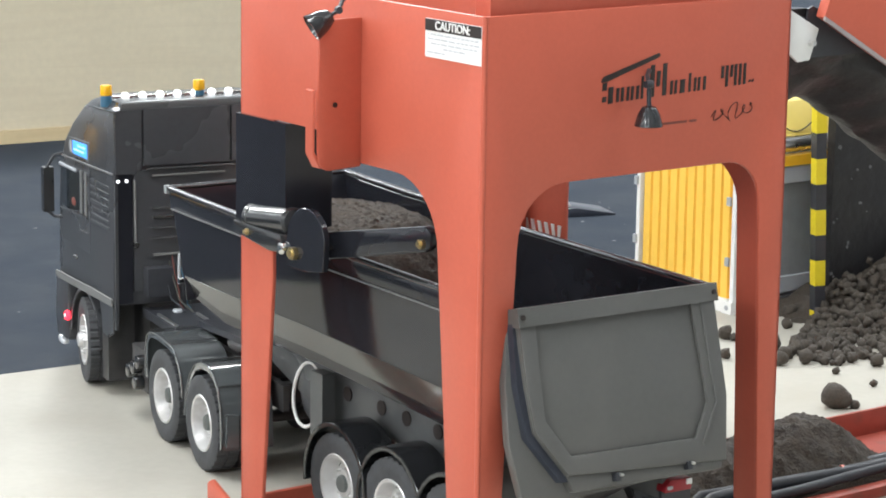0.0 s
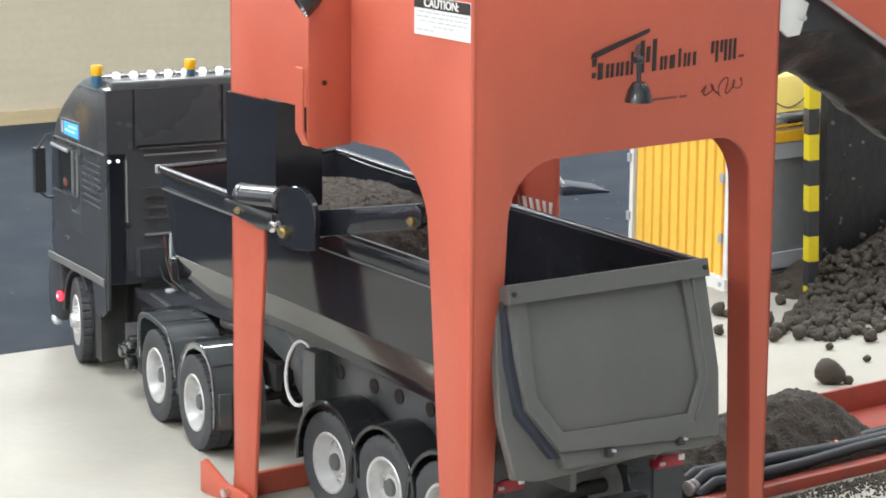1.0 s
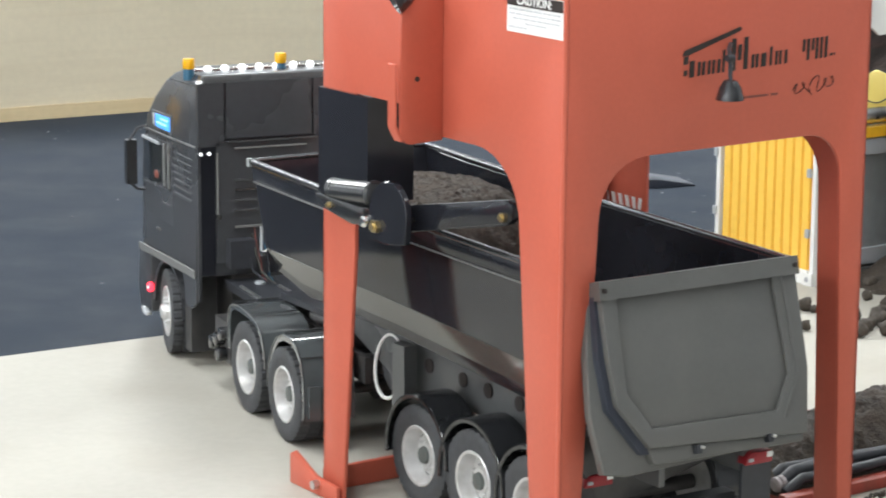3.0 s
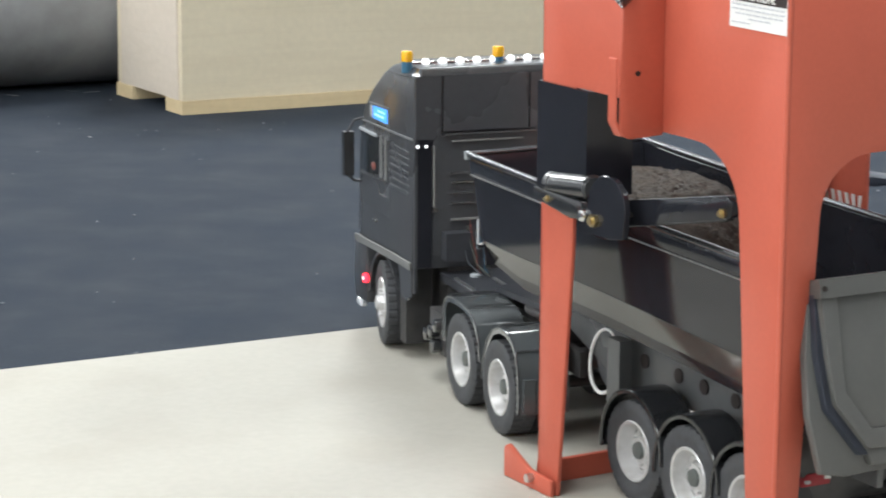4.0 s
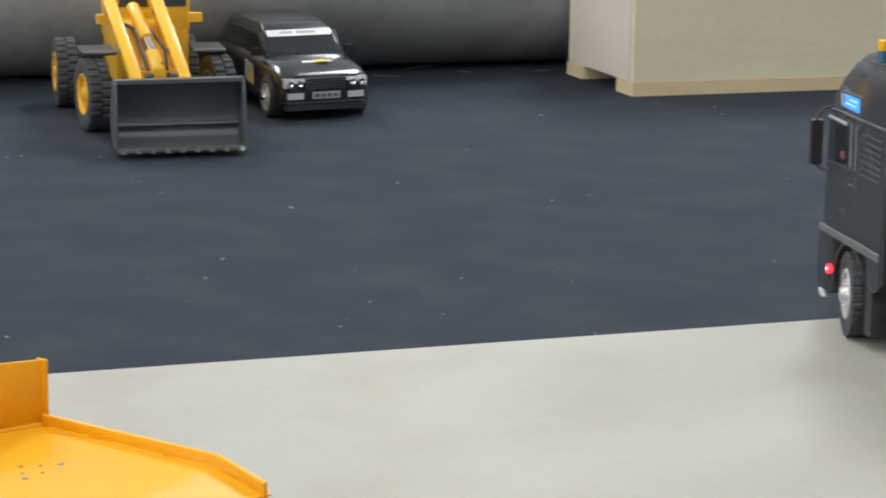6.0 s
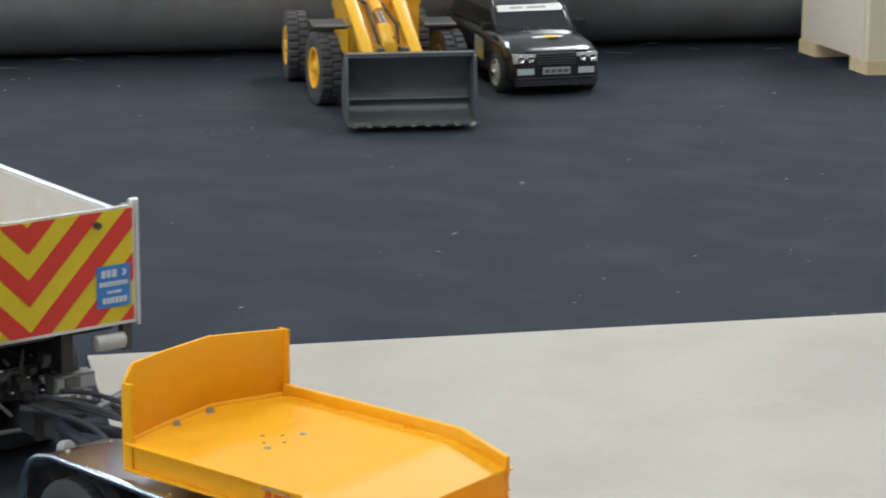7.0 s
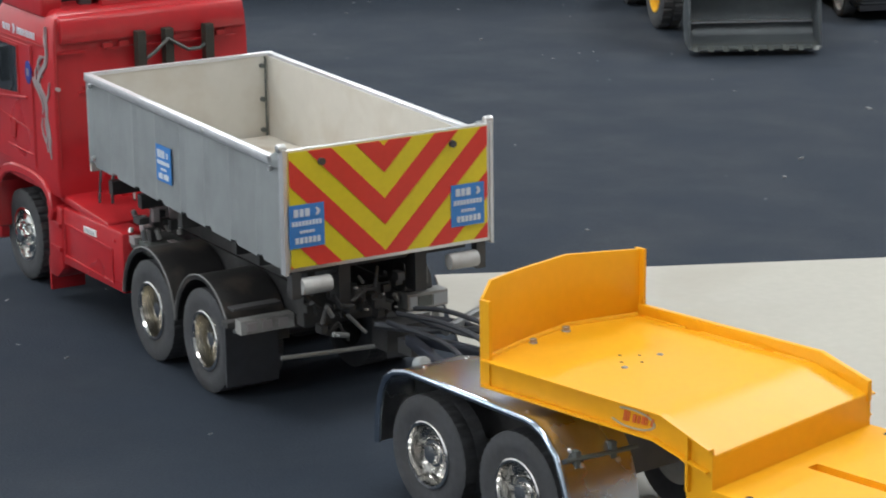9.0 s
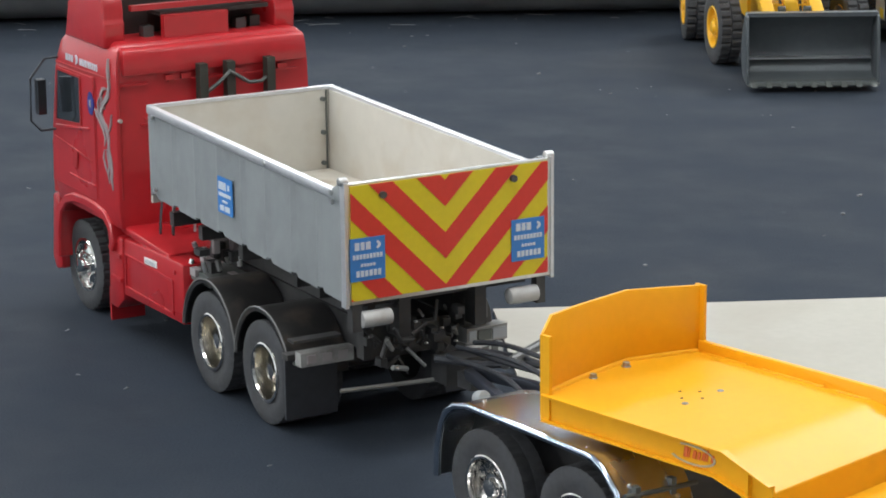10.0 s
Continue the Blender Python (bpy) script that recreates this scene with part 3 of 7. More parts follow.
bm = bmesh.new()
tube(bm, sig, 0.00035, 5)
part("squiggle", bm, M_INK, mark)


def spot_lamp(parent, m, arm, long=1.0):
    """A small black working lamp on a jointed arm; it looks down its own axis."""
    bm = bmesh.new()
    lathe(bm, [(r, z * long) for r, z in ((0.003, 0.010), (0.0052, 0.0092), (0.0084, 0.004), (0.0105, -0.0035), (0.0107, -0.0050), (0.0098, -0.0050), (0.0086, -0.002), (0.002, 0.001))], 24)
    cup = part("work_lamp", bm, M_BLACK, parent, "small black work lamp", at=m)
    bm = bmesh.new()
    tube(bm, arm, 0.0018, 10)
    part("arm", bm, M_BLACK_SATIN, cup)
    bm = bmesh.new()
    lathe(bm, [(0.0026, -0.0034), (0.0033, 0), (0.0026, 0.0034)], 12, Matrix.Translation(arm[1]) @ pose(0, 0, 0, 0, 90, 0))
    part("arm_joint", bm, M_BLACK_SATIN, cup)


spot_lamp(gantry, pose(0.135, -0.026, 0.379), [(0, 0, 0.008), (0, 0.001, 0.026), (0.006, 0.010, 0.031), (0.021, 0.025, 0.032)])
spot_lamp(gantry, Matrix.Translation((-0.0430, 0.1480, 0.4426)) @ Vector((0.79, -0.28, 0.52)).to_track_quat("Z", "Y").to_matrix().to_4x4(), [(0, 0, 0.008), (0.001, 0.0, 0.019), (0.004, 0.004, 0.026), (0.010, 0.004, 0.040)], 1.25)
# white hinge plate towards the conveyor
part("hinge_plate", one_prism([(0.3035, 0.449), (0.338, 0.431), (0.329, 0.4065), (0.316, 0.4055), (0.3035, 0.415)], "y", 0.004, 0.007, bevel=0.0008), M_WHITE, gantry, "white hinge plate with a bolt")
part("bolt", one_rod((0.3285, 0.004, 0.4205), (0.3285, -0.001, 0.4205), 0.0026, seg=6), M_ALU, gantry, "zinc bolt")
# black actuator box, pivot lever, arm and pins on the side
bm = bmesh.new()
box(bm, -0.0030, 0.042, 0.252, 0.3250, 0.262, 0.3495)
part("actuator_box", soften(bm, 0.001, 2), M_TUB, gantry, "glossy black sheet-steel actuator box")
bm = bmesh.new()
lathe(bm, [(0.0105, 0.0), (0.0122, 0.001), (0.0122, 0.006), (0.0114, 0.007), (0.0114, 0.058), (0.0090, 0.060)], 28, pose(0.000, 0.304, 0.2655) @ pose(0, 0, 0, 84, 0, 0))
part("actuator_cylinder", bm, M_BLACK, gantry, "glossy black cylinder")
part("cylinder_mount", one_prism([(0.316, 0.254), (0.316, 0.263), (0.246, 0.262), (0.240, 0.248), (0.262, 0.246)], "x", -0.012, -0.003, bevel=0.0008), M_BLACK, gantry)
bm = bmesh.new()
prism(bm, [(0.2440, 0.2425), (0.2430, 0.2520)] + arc(0.2125, 0.2620, 0.0265, 5, 170, 14) + [(0.1885, 0.2410), (0.2150, 0.2370), (0.2380, 0.2375)], "x", -0.010, -0.004)
part("pivot_lever", soften(bm, 0.0008, 1), M_TUB, gantry)
bm = bmesh.new()
prism(bm, [(0.230, 0.240), (0.200, 0.248), (0.080, 0.274), (0.072, 0.280), (0.072, 0.290), (0.080, 0.294), (0.200, 0.270), (0.232, 0.262)], "x", 0.008, 0.016)
part("pivot_arm", soften(bm, 0.001, 2), M_TUB, gantry, "black pivot arm")
for p0, p1, rr in (((-0.014, 0.2275, 0.2500), (-0.004, 0.2275, 0.2500), 0.0055), ((0.0045, 0.0815, 0.2805), (0.012, 0.0815, 0.2805), 0.0042), ((-0.0135, 0.294, 0.2565), (-0.01, 0.294, 0.2565), 0.003)):
    bm = bmesh.new()
    rod(bm, p0, p1, rr, seg=6)
    rod(bm, (p0[0] - 0.002, p0[1], p0[2]), p1, rr * 0.55, seg=12)
    part("pivot_bolt", bm, M_BRASS, gantry, "yellow zinc pivot bolt")
part("pin_head", one_rod((-0.014, 0.243, 0.2515), (-0.004, 0.243, 0.2515), 0.005, seg=16, bevel=0.0015), M_CHROME, gantry)
# foot gusset and base beams
bm = bmesh.new()
prism(bm, [(GY - 0.03, 0.0), (GY - 0.03, 0.014), (GY + 0.004, 0.016), (GY + 0.037, 0.030), (GY + 0.044, 0.026), (GY + 0.044, 0.0)], "x", -0.006, -0.002)
part("foot_gusset", soften(bm, 0.001, 2), M_ORANGE, gantry)
part("foot_bolt", one_rod((-0.012, 0.322, 0.010), (-0.005, 0.322, 0.010), 0.004, seg=6), M_ALU, gantry)
bm = bmesh.new()
prism(bm, [(0.326, 0.0), (0.326, 0.020), (0.332, 0.020), (0.332, 0.0)], "x", 0.005, 0.299)
part("base_beam", soften(bm, 0.001, 2), M_ORANGE, gantry)
bm = bmesh.new()
prism(bm, [(0.2135, 0.0), (0.2145, 0.0275), (0.2185, 0.0275), (0.2175, 0.0)], "x", 0.3045, 1.1)
part("base_beam", soften(bm, 0.001, 2), M_TRAY, gantry)
bm = bmesh.new()
prism(bm, [(0.070, 0.0), (0.070, 0.010), (0.084, 0.010), (0.084, 0.0)], "x", 0.30, 1.1)
part("base_beam", soften(bm, 0.001, 2), M_TRAY, gantry)
part("base_pan", one_box(0.307, 1.1, 0.0842, 0.2130, 0.0005, 0.004), M_TRAY, gantry)

# ---- tipping trailer ----
trailer = thing("tipping_trailer", "dark grey half-pipe tipper trailer with glossy black sides", "trailer", pose(0.183, 1.968, 0.003, 0, 0, math.degrees(0.586)))
HW = 0.0922


def section(w, top, knee, low, bottom):
    return [(-w, top), (-w, knee), (-low, bottom), (low, bottom), (w, knee), (w, top)]


def loft_shell(bm, rings, thick):
    """Sheet body through open cross-sections [(y, points)], with an inner skin."""
    outer = [[bm.verts.new((x, y, z)) for x, z in pts] for y, pts in rings]
    inner = [[bm.verts.new((x * (1 - thick / HW), y, z + (thick if 0 < i < len(pts) - 1 else 0))) for i, (x, z) in enumerate(pts)] for y, pts in rings]
    n = len(rings[0][1])
    faces = []
    for grid in (outer, inner):
        for a, b in zip(grid, grid[1:]):
            for i in range(n - 1):
                faces.append(bm.faces.new((a[i], a[i + 1], b[i + 1], b[i])))
    for a, b, c, d in zip(outer, outer[1:], inner, inner[1:]):
        faces += [bm.faces.new((a[0], b[0], d[0], c[0])), bm.faces.new((a[-1], b[-1], d[-1], c[-1]))]
    for k in (0, -1):
        for i in range(n - 1):
            faces.append(bm.faces.new((outer[k][i], outer[k][i + 1], inner[k][i + 1], inner[k][i])))
    bmesh.ops.recalc_face_normals(bm, faces=faces)


bm = bmesh.new()
TUB = ((0.0, 0.239, 0.160, 0.078, 0.121), (0.30, 0.2405, 0.170, 0.079, 0.1345), (0.46, 0.2425, 0.1712, 0.079, 0.136), (0.513, 0.2445, 0.1720, 0.084, 0.152))
loft_shell(bm, [(y, section(HW, top, knee, lw, bz)) for y, top, knee, lw, bz in TUB], 0.003)
body = part("tub", soften(bm, 0.0008, 1), M_TUB, trailer, "glossy black tub")
# lower flank panels, lightened for the board's reflection, and the leaning front corners
for s in (-1, 1):
    bm = bmesh.new()
    v = []
    for y, top, kz, lw, bz in TUB:
        for f, o in ((0.02, 0.0007), (0.66, 0.0007)):
            v.append(bm.verts.new((s * (HW + (lw - HW) * f + o), y - (0.012 * f if y > 0.5 else 0.0), kz + (bz - kz) * f)))
    for k in (0, 2, 4):
        bm.faces.new((v[k], v[k + 1], v[k + 3], v[k + 2]))
    g = bmesh.ops.extrude_face_region(bm, geom=bm.faces[:])
    bmesh.ops.translate(bm, verts=[e for e in g["geom"] if isinstance(e, bmesh.types.BMVert)], vec=(-s * 0.0004, 0, 0.0003))
    bmesh.ops.recalc_face_normals(bm, faces=bm.faces)
    part("flank_reflection", bm, M_FLANK_REFLECT, body, "lower flank panel in lighter gloss for the reflected board")
    part("front_corner", one_prism([(0.5125, 0.172), (0.5125, 0.2445), (0.5405, 0.2460), (0.5380, 0.2380)], "x", min(s * HW, s * (HW - 0.003)), max(s * HW, s * (HW - 0.003))), M_TUB, body)
    # dark rim band under the top rail, with a thin lighter lower edge
    part("rim_band", one_prism([(0.002, 0.2240), (0.002, 0.2385), (0.30, 0.2400), (0.538, 0.2455), (0.5335, 0.2300), (0.30, 0.2255)], "x", min(s * (HW + 0.0003), s * (HW + 0.0028)), max(s * (HW + 0.0003), s * (HW + 0.0028)), bevel=0.0008), M_TUB, body)
    part("band_edge", one_prism([(0.002, 0.2232), (0.002, 0.2244), (0.30, 0.2259), (0.533, 0.2304), (0.5326, 0.2292), (0.30, 0.2247)], "x", min(s * (HW + 0.0003), s * (HW + 0.0036)), max(s * (HW + 0.0003), s * (HW + 0.0036))), M_TRIM, body)
part("front_wall", one_prism([(0.5085, 0.150), (0.5120, 0.168), (0.5385, 0.2460), (0.5415, 0.2460), (0.5150, 0.168), (0.5115, 0.150)], "x", -HW, HW, bevel=0.0008), M_TUB, body)
# polished rim along the top
for s in (-1, 1):
    bm = bmesh.new()
    tube(bm, [(s * (HW + 0.0005), 0.0, 0.2400), (s * (HW + 0.0005), 0.30, 0.2415), (s * (HW + 0.0005), 0.541, 0.2470)], 0.0030, 12)
    part("rim_rail", bm, M_RIM_RAIL, body, "polished black rim rail")
bm = bmesh.new()
tube(bm, [(-HW, 0.541, 0.2470), (HW, 0.541, 0.2470)], 0.0030, 12)
part("rim_rail", bm, M_RIM_RAIL, body, "polished black rim rail")
part("rim_cap", one_box(-HW - 0.0040, -HW + 0.001, 0.5395, 0.5445, 0.2425, 0.2498, bevel=0.0018), M_ZINC, body)
# rear frame and tailgate, hanging outward to the bottom
gate_m = pose(0, 0, 0.24) @ pose(0, 0, 0, -13.5, 0, 0)
out = [(-0.0945, 0.0), (-0.0935, -0.0533), (-0.0905, -0.0895), (-0.0655, -0.1245), (0.0830, -0.1335), (0.0905, -0.0835), (0.0885, 0.0)]
inn = [(-0.0802, -0.0095), (-0.0805, -0.0533), (-0.0806, -0.0815), (-0.0608, -0.1103), (0.0562, -0.1127), (0.0715, -0.0868), (0.0655, -0.0095)]
bm = bmesh.new()
prism(bm, out, "y", -0.0065, 0.0)
gate = part("tailgate", soften(bm, 0.0012, 2), M_GREY, trailer, "grey tailgate with raised border", at=gate_m)
bm = bmesh.new()
frame_ring(bm, out, inn, "y", -0.0098, -0.0062)
part("tailgate_border", soften(bm, 0.0010, 2), M_GREY, gate)
part("tailgate_rib", one_prism([(0.0735, -0.0095), (0.0780, -0.0875), (0.0610, -0.1180), (0.0630, -0.1195), (0.0805, -0.0885), (0.0760, -0.0095)], "y", -0.0112, -0.0094, bevel=0.0006), M_GREY, gate)
part("tailgate_top_bar", one_box(-0.0965, 0.0905, -0.0125, 0.002, -0.0110, 0.0030, bevel=0.0015), M_GREY, gate)
for x in (-0.0925, 0.0865):
    part("gate_pin", one_rod((x, -0.0120, -0.004), (x, -0.0140, -0.004), 0.0020, seg=10), M_INK, gate)
part("tailgate_foot_bar", one_prism([(-0.0650, -0.1235), (0.0830, -0.1325), (0.0800, -0.1400), (-0.0600, -0.1380)], "y", -0.0060, 0.003, bevel=0.0015), M_GREY, gate)
for x, z in ((-0.022, -0.1310), (0.046, -0.1320)):
    latch = part("latch", one_box(x - 0.0022, x + 0.0022, -0.0115, -0.0055, z - 0.0035, z + 0.0028, bevel=0.001), M_BLACK_SATIN, gate)
    part("latch_pin", one_rod((x + 0.0008, -0.0120, z + 0.0015), (x + 0.0042, -0.0120, z + 0.0005), 0.0012, seg=8), M_ALU, latch)
seal = [(-0.0965, -0.008), (-0.0988, -0.0533), (-0.0952, -0.0928), (-0.0695, -0.1290), (0.0825, -0.1362), (0.0828, -0.1340)]
part("gate_seal", one_prism(seal + [(-0.0655, -0.1245), (-0.0905, -0.0895), (-0.0935, -0.0533), (-0.0945, -0.008)], "y", -0.0040, 0.003), M_NAVY_STEEL, gate, "black rubber seal")
part("rear_frame", one_prism([(-0.0968, -0.004), (-0.1040, -0.0533), (-0.1065, -0.0960), (-0.1000, -0.1400), (-0.0800, -0.1440), (0.0800, -0.1380), (0.0925, -0.0835), (0.0905, -0.004)], "y", 0.0032, 0.0120, bevel=0.0012), M_GREY, gate, "grey rear frame")
bm = bmesh.new()
prism(bm, [(-0.070, 0.060), (-0.092, 0.095), (-0.090, 0.120), (-0.050, 0.120), (-0.046, 0.112), (0.09, 0.108), (0.09, 0.094), (0.04, 0.088)], "y", 0.012, 0.040)
part("rear_apron", soften(bm, 0.0015, 2), M_SOOT, trailer)
# tail lamps
for x0, yl, zl in ((-0.090, 0.010, 0.080), (0.0350, -0.026, 0.0885)):
    lampb = part("tail_lamp", one_prism([(x0, zl), (x0 + 0.0015, zl + 0.0055), (x0 + 0.006, zl + 0.0100), (x0 + 0.0265, zl + 0.0100), (x0 + 0.0265, zl)], "y", yl, yl + 0.012, bevel=0.0015), M_TAIL, trailer, "red and white tail lamp")
    part("lens", one_box(x0 + 0.0025, x0 + 0.007, yl - 0.0012, yl + 0.0005, zl + 0.0030, zl + 0.0055, bevel=0.0005), M_PANEL_GREY, lampb)
    part("lens", one_box(x0 + 0.0205, x0 + 0.0255, yl - 0.0012, yl + 0.0005, zl + 0.0050, zl + 0.0092, bevel=0.0005), M_WHITE, lampb)
    part("mud_flap", one_box(x0 - 0.001, x0 + 0.0275, yl + 0.003, yl + 0.006, 0.012, zl + 0.001, bevel=0.001), M_BLACK_SATIN, trailer)
part("rear_bumper", one_box(-0.043, 0.043, -0.004, 0.010, 0.050, 0.062, bevel=0.002), M_BLACK_SATIN, trailer)
# chassis with round holes shown as dark plugs, landing leg, spare ring
for s in (-1, 1):
    rail = part("chassis_rail", one_prism([(-0.02, 0.082), (-0.02, 0.116), (0.40, 0.125), (0.47, 0.128), (0.47, 0.110), (0.43, 0.098), (0.36, 0.074)], "x", s * 0.040 - 0.003, s * 0.040 + 0.003, bevel=0.001), M_GREY_DK, trailer)
    for y in (0.310, 0.256, 0.217, 0.170, 0.120):
        part("hole_grommet", one_rod((s * 0.0435, y, 0.102), (s * 0.0445, y, 0.102), 0.0065, seg=20), M_INK, rail)
    part("landing_leg", one_box(min(s * 0.05, s * 0.062), max(s * 0.05, s * 0.062), 0.322, 0.342, 0.062, 0.118, bevel=0.001), M_GREY_DK, trailer)
for y in (0.02, 0.12, 0.20, 0.34):
    part("cross_member", one_box(-0.04, 0.04, y, y + 0.012, 0.088, 0.110, bevel=0.001), M_SOOT, trailer)
bm = bmesh.new()
tube(bm, [(-0.046 + 0.004 * math.sin(a), 0.374 + 0.023 * math.cos(a), 0.087 + 0.028 * math.sin(a)) for a in [2 * math.pi * k / 32 for k in range(32)]], 0.0017, 8, closed=True)
part("spare_ring", bm, M_WHITE, trailer, "white ring of the spare wheel carrier")
part("spare_wheel", one_rod((-0.040, 0.374, 0.085), (-0.016, 0.374, 0.085), 0.025, seg=32, bevel=0.004), M_TYRE, trailer)
part("air_tank", one_rod((-0.03, 0.30, 0.070), (-0.03, 0.345, 0.070), 0.013, seg=24, bevel=0.004), M_SOOT, trailer)
TA = (0.253, 0.168, 0.083)
for y in TA:
    part("axle", one_rod((-0.07, y, R_W), (0.07, y, R_W), 0.006), M_SOOT, trailer)
    for s in (-1, 1):
        wheel(trailer, W_DEEP, s * 0.078, y, R_W, turn=y * 900)
        part("mudguard", fender(y, 0.0, R_W, 0.0500, min(s * 0.056, s * 0.0925), max(s * 0.056, s * 0.0925), -8, 180, flat=0.0530), M_BLACK, trailer)
# ram at the tub's front
part("tipping_ram", one_rod((0, 0.52, 0.10), (0, 0.545, 0.235), 0.010, seg=20, bevel=0.001), M_SOOT, trailer)
hinge = part("front_hinge", one_rod((-0.0925, 0.5225, 0.1900), (-0.0925, 0.5235, 0.1625), 0.0014, seg=8), M_PANEL_GREY, trailer)
part("hinge_knob", one_rod((-0.0950, 0.5200, 0.1660), (-0.0900, 0.5200, 0.1660), 0.0026, seg=12), M_CHROME, hinge)
part("hitch_plate", one_box(-0.032, 0.032, 0.43, 0.60, 0.100, 0.106, bevel=0.002), M_BLACK_SATIN, trailer)


def lumpy(bm, fn, x0, x1, y0, y1, nx, ny, floor):
    """Closed heap: a grid whose height is fn(x, y), with skirts down to the floor."""
    g = [[bm.verts.new((x0 + (x1 - x0) * i / nx, y0 + (y1 - y0) * j / ny, fn(x0 + (x1 - x0) * i / nx, y0 + (y1 - y0) * j / ny))) for i in range(nx + 1)] for j in range(ny + 1)]
    for j in range(ny):
        for i in range(nx):
            bm.faces.new((g[j][i], g[j][i + 1], g[j + 1][i + 1], g[j + 1][i]))
    ring = g[0][:] + [r[-1] for r in g[1:]] + g[-1][-2::-1] + [r[0] for r in g[-2:0:-1]]
    low = [bm.verts.new((v.co.x, v.co.y, floor)) for v in ring]
    n = len(ring)
    for i in range(n):
        bm.faces.new((ring[i], low[i], low[(i + 1) % n], ring[(i + 1) % n]))
    bmesh.ops.recalc_face_normals(bm, faces=bm.faces)


def crumbs(x, y, seed=0.0, amp=0.004):
    return amp * (noise.noise((x * 60, y * 60, seed)) + 0.6 * noise.noise((x * 170, y * 170, seed + 5)) + 0.45 * noise.noise((x * 420, y * 420, seed + 9)))


bm = bmesh.new()
lumpy(bm, lambda x, y: min(0.236, 0.15 + 0.100 * math.exp(-(abs(y - 0.41) / 0.15) ** 2.6) - 0.9 * max(0.0, abs(x) - 0.02) ** 2 * 6) + crumbs(x, y, 2, 0.0028) + 0.0016 * noise.noise((x * 700, y * 700, 3)), -0.078, 0.078, 0.22, 0.497, 90, 150, 0.148)
solid("soil_load", bm, M_DIRT, "dark brown soil heaped in the trailer tub", "soil", pose(0.183, 1.968, 0.003, 0, 0, math.degrees(0.586)), kind="stuff")

# ---- black tractor unit ----
tractor = thing("tractor_unit", "anthracite six-wheel model tractor unit with amber roof beacons", "truck", pose(-0.085, 2.363, 0.003, 0, 0, math.degrees(0.439)))


def rounded_block(bm, sections, seg_round=4):
    """Lofted cab: sections of (z, x half width, y back, y front, corner radius at the front)."""
    rings = []
    for z, hw, yb, yf, rc in sections:
        ring = [(-hw, yb), (hw, yb)]
        ring += [(hw - rc + rc * math.cos(a), yf - rc + rc * math.sin(a)) for a in [math.pi / 2 * k / seg_round for k in range(seg_round + 1)]]
        ring += [(-hw + rc - rc * math.sin(a), yf - rc + rc * math.cos(a)) for a in [math.pi / 2 * k / seg_round for k in range(seg_round + 1)]]
        rings.append([bm.verts.new((x, y, z)) for x, y in ring])
    faces = []
    n = len(rings[0])
    for a, b in zip(rings, rings[1:]):
        for k in range(n):
            faces.append(bm.faces.new((a[k], a[(k + 1) % n], b[(k + 1) % n], b[k])))
    faces += [bm.faces.new(rings[0][::-1]), bm.faces.new(rings[-1])]
    bmesh.ops.recalc_face_normals(bm, faces=faces)


def slab_on_side(x, pts, thick=0.0008):
    """A flat raised panel on the vehicle's side at x (outward along the sign of x)."""
    s = 1 if x > 0 else -1
    return one_prism(pts, "x", min(x, x + s * thick), max(x, x + s * thick), bevel=thick * 0.4, seg=1)


CW = 0.0885
bm = bmesh.new()
rounded_block(bm, [(0.098, CW, 0.236, 0.426, 0.014), (0.112, CW + 0.001, 0.236, 0.426, 0.014), (0.170, CW, 0.236, 0.421, 0.016), (0.222, CW - 0.0005, 0.236, 0.416, 0.016), (0.236, CW - 0.001, 0.236, 0.411, 0.016), (0.257, CW - 0.002, 0.236, 0.387, 0.016), (0.279, CW - 0.0035, 0.236, 0.353, 0.016), (0.2890, CW - 0.0055, 0.237, 0.334, 0.018), (0.2955, CW - 0.012, 0.243, 0.318, 0.020)], 6)
cab = part("cab", soften(bm, 0.0022, 2, 40), M_CAB, tractor)
# bumper and front corner
bm = bmesh.new()
prism(bm, [(0.386, 0.030), (0.388, 0.096), (0.426, 0.096), (0.432, 0.050), (0.424, 0.028)], "x", -0.090, 0.090)
part("bumper", soften(bm, 0.003, 2), M_CAB, tractor)
part("fog_lamp", one_prism([(0.402, 0.022), (0.402, 0.027), (0.416, 0.031), (0.421, 0.027), (0.416, 0.022)], "x", -0.0915, -0.084, bevel=0.002), M_LENS, tractor, "clear fog lamp")
part("marker_lamp", one_rod((-0.0885, 0.386, 0.0570), (-0.0935, 0.386, 0.0570), 0.0050, seg=20, bevel=0.0015), M_RED_GLOW, tractor, "lit red marker lamp")
part("marker_core", one_rod((-0.0934, 0.386, 0.0570), (-0.0941, 0.386, 0.0570), 0.0018, seg=12), M_LED, tractor, "white-hot lamp core")
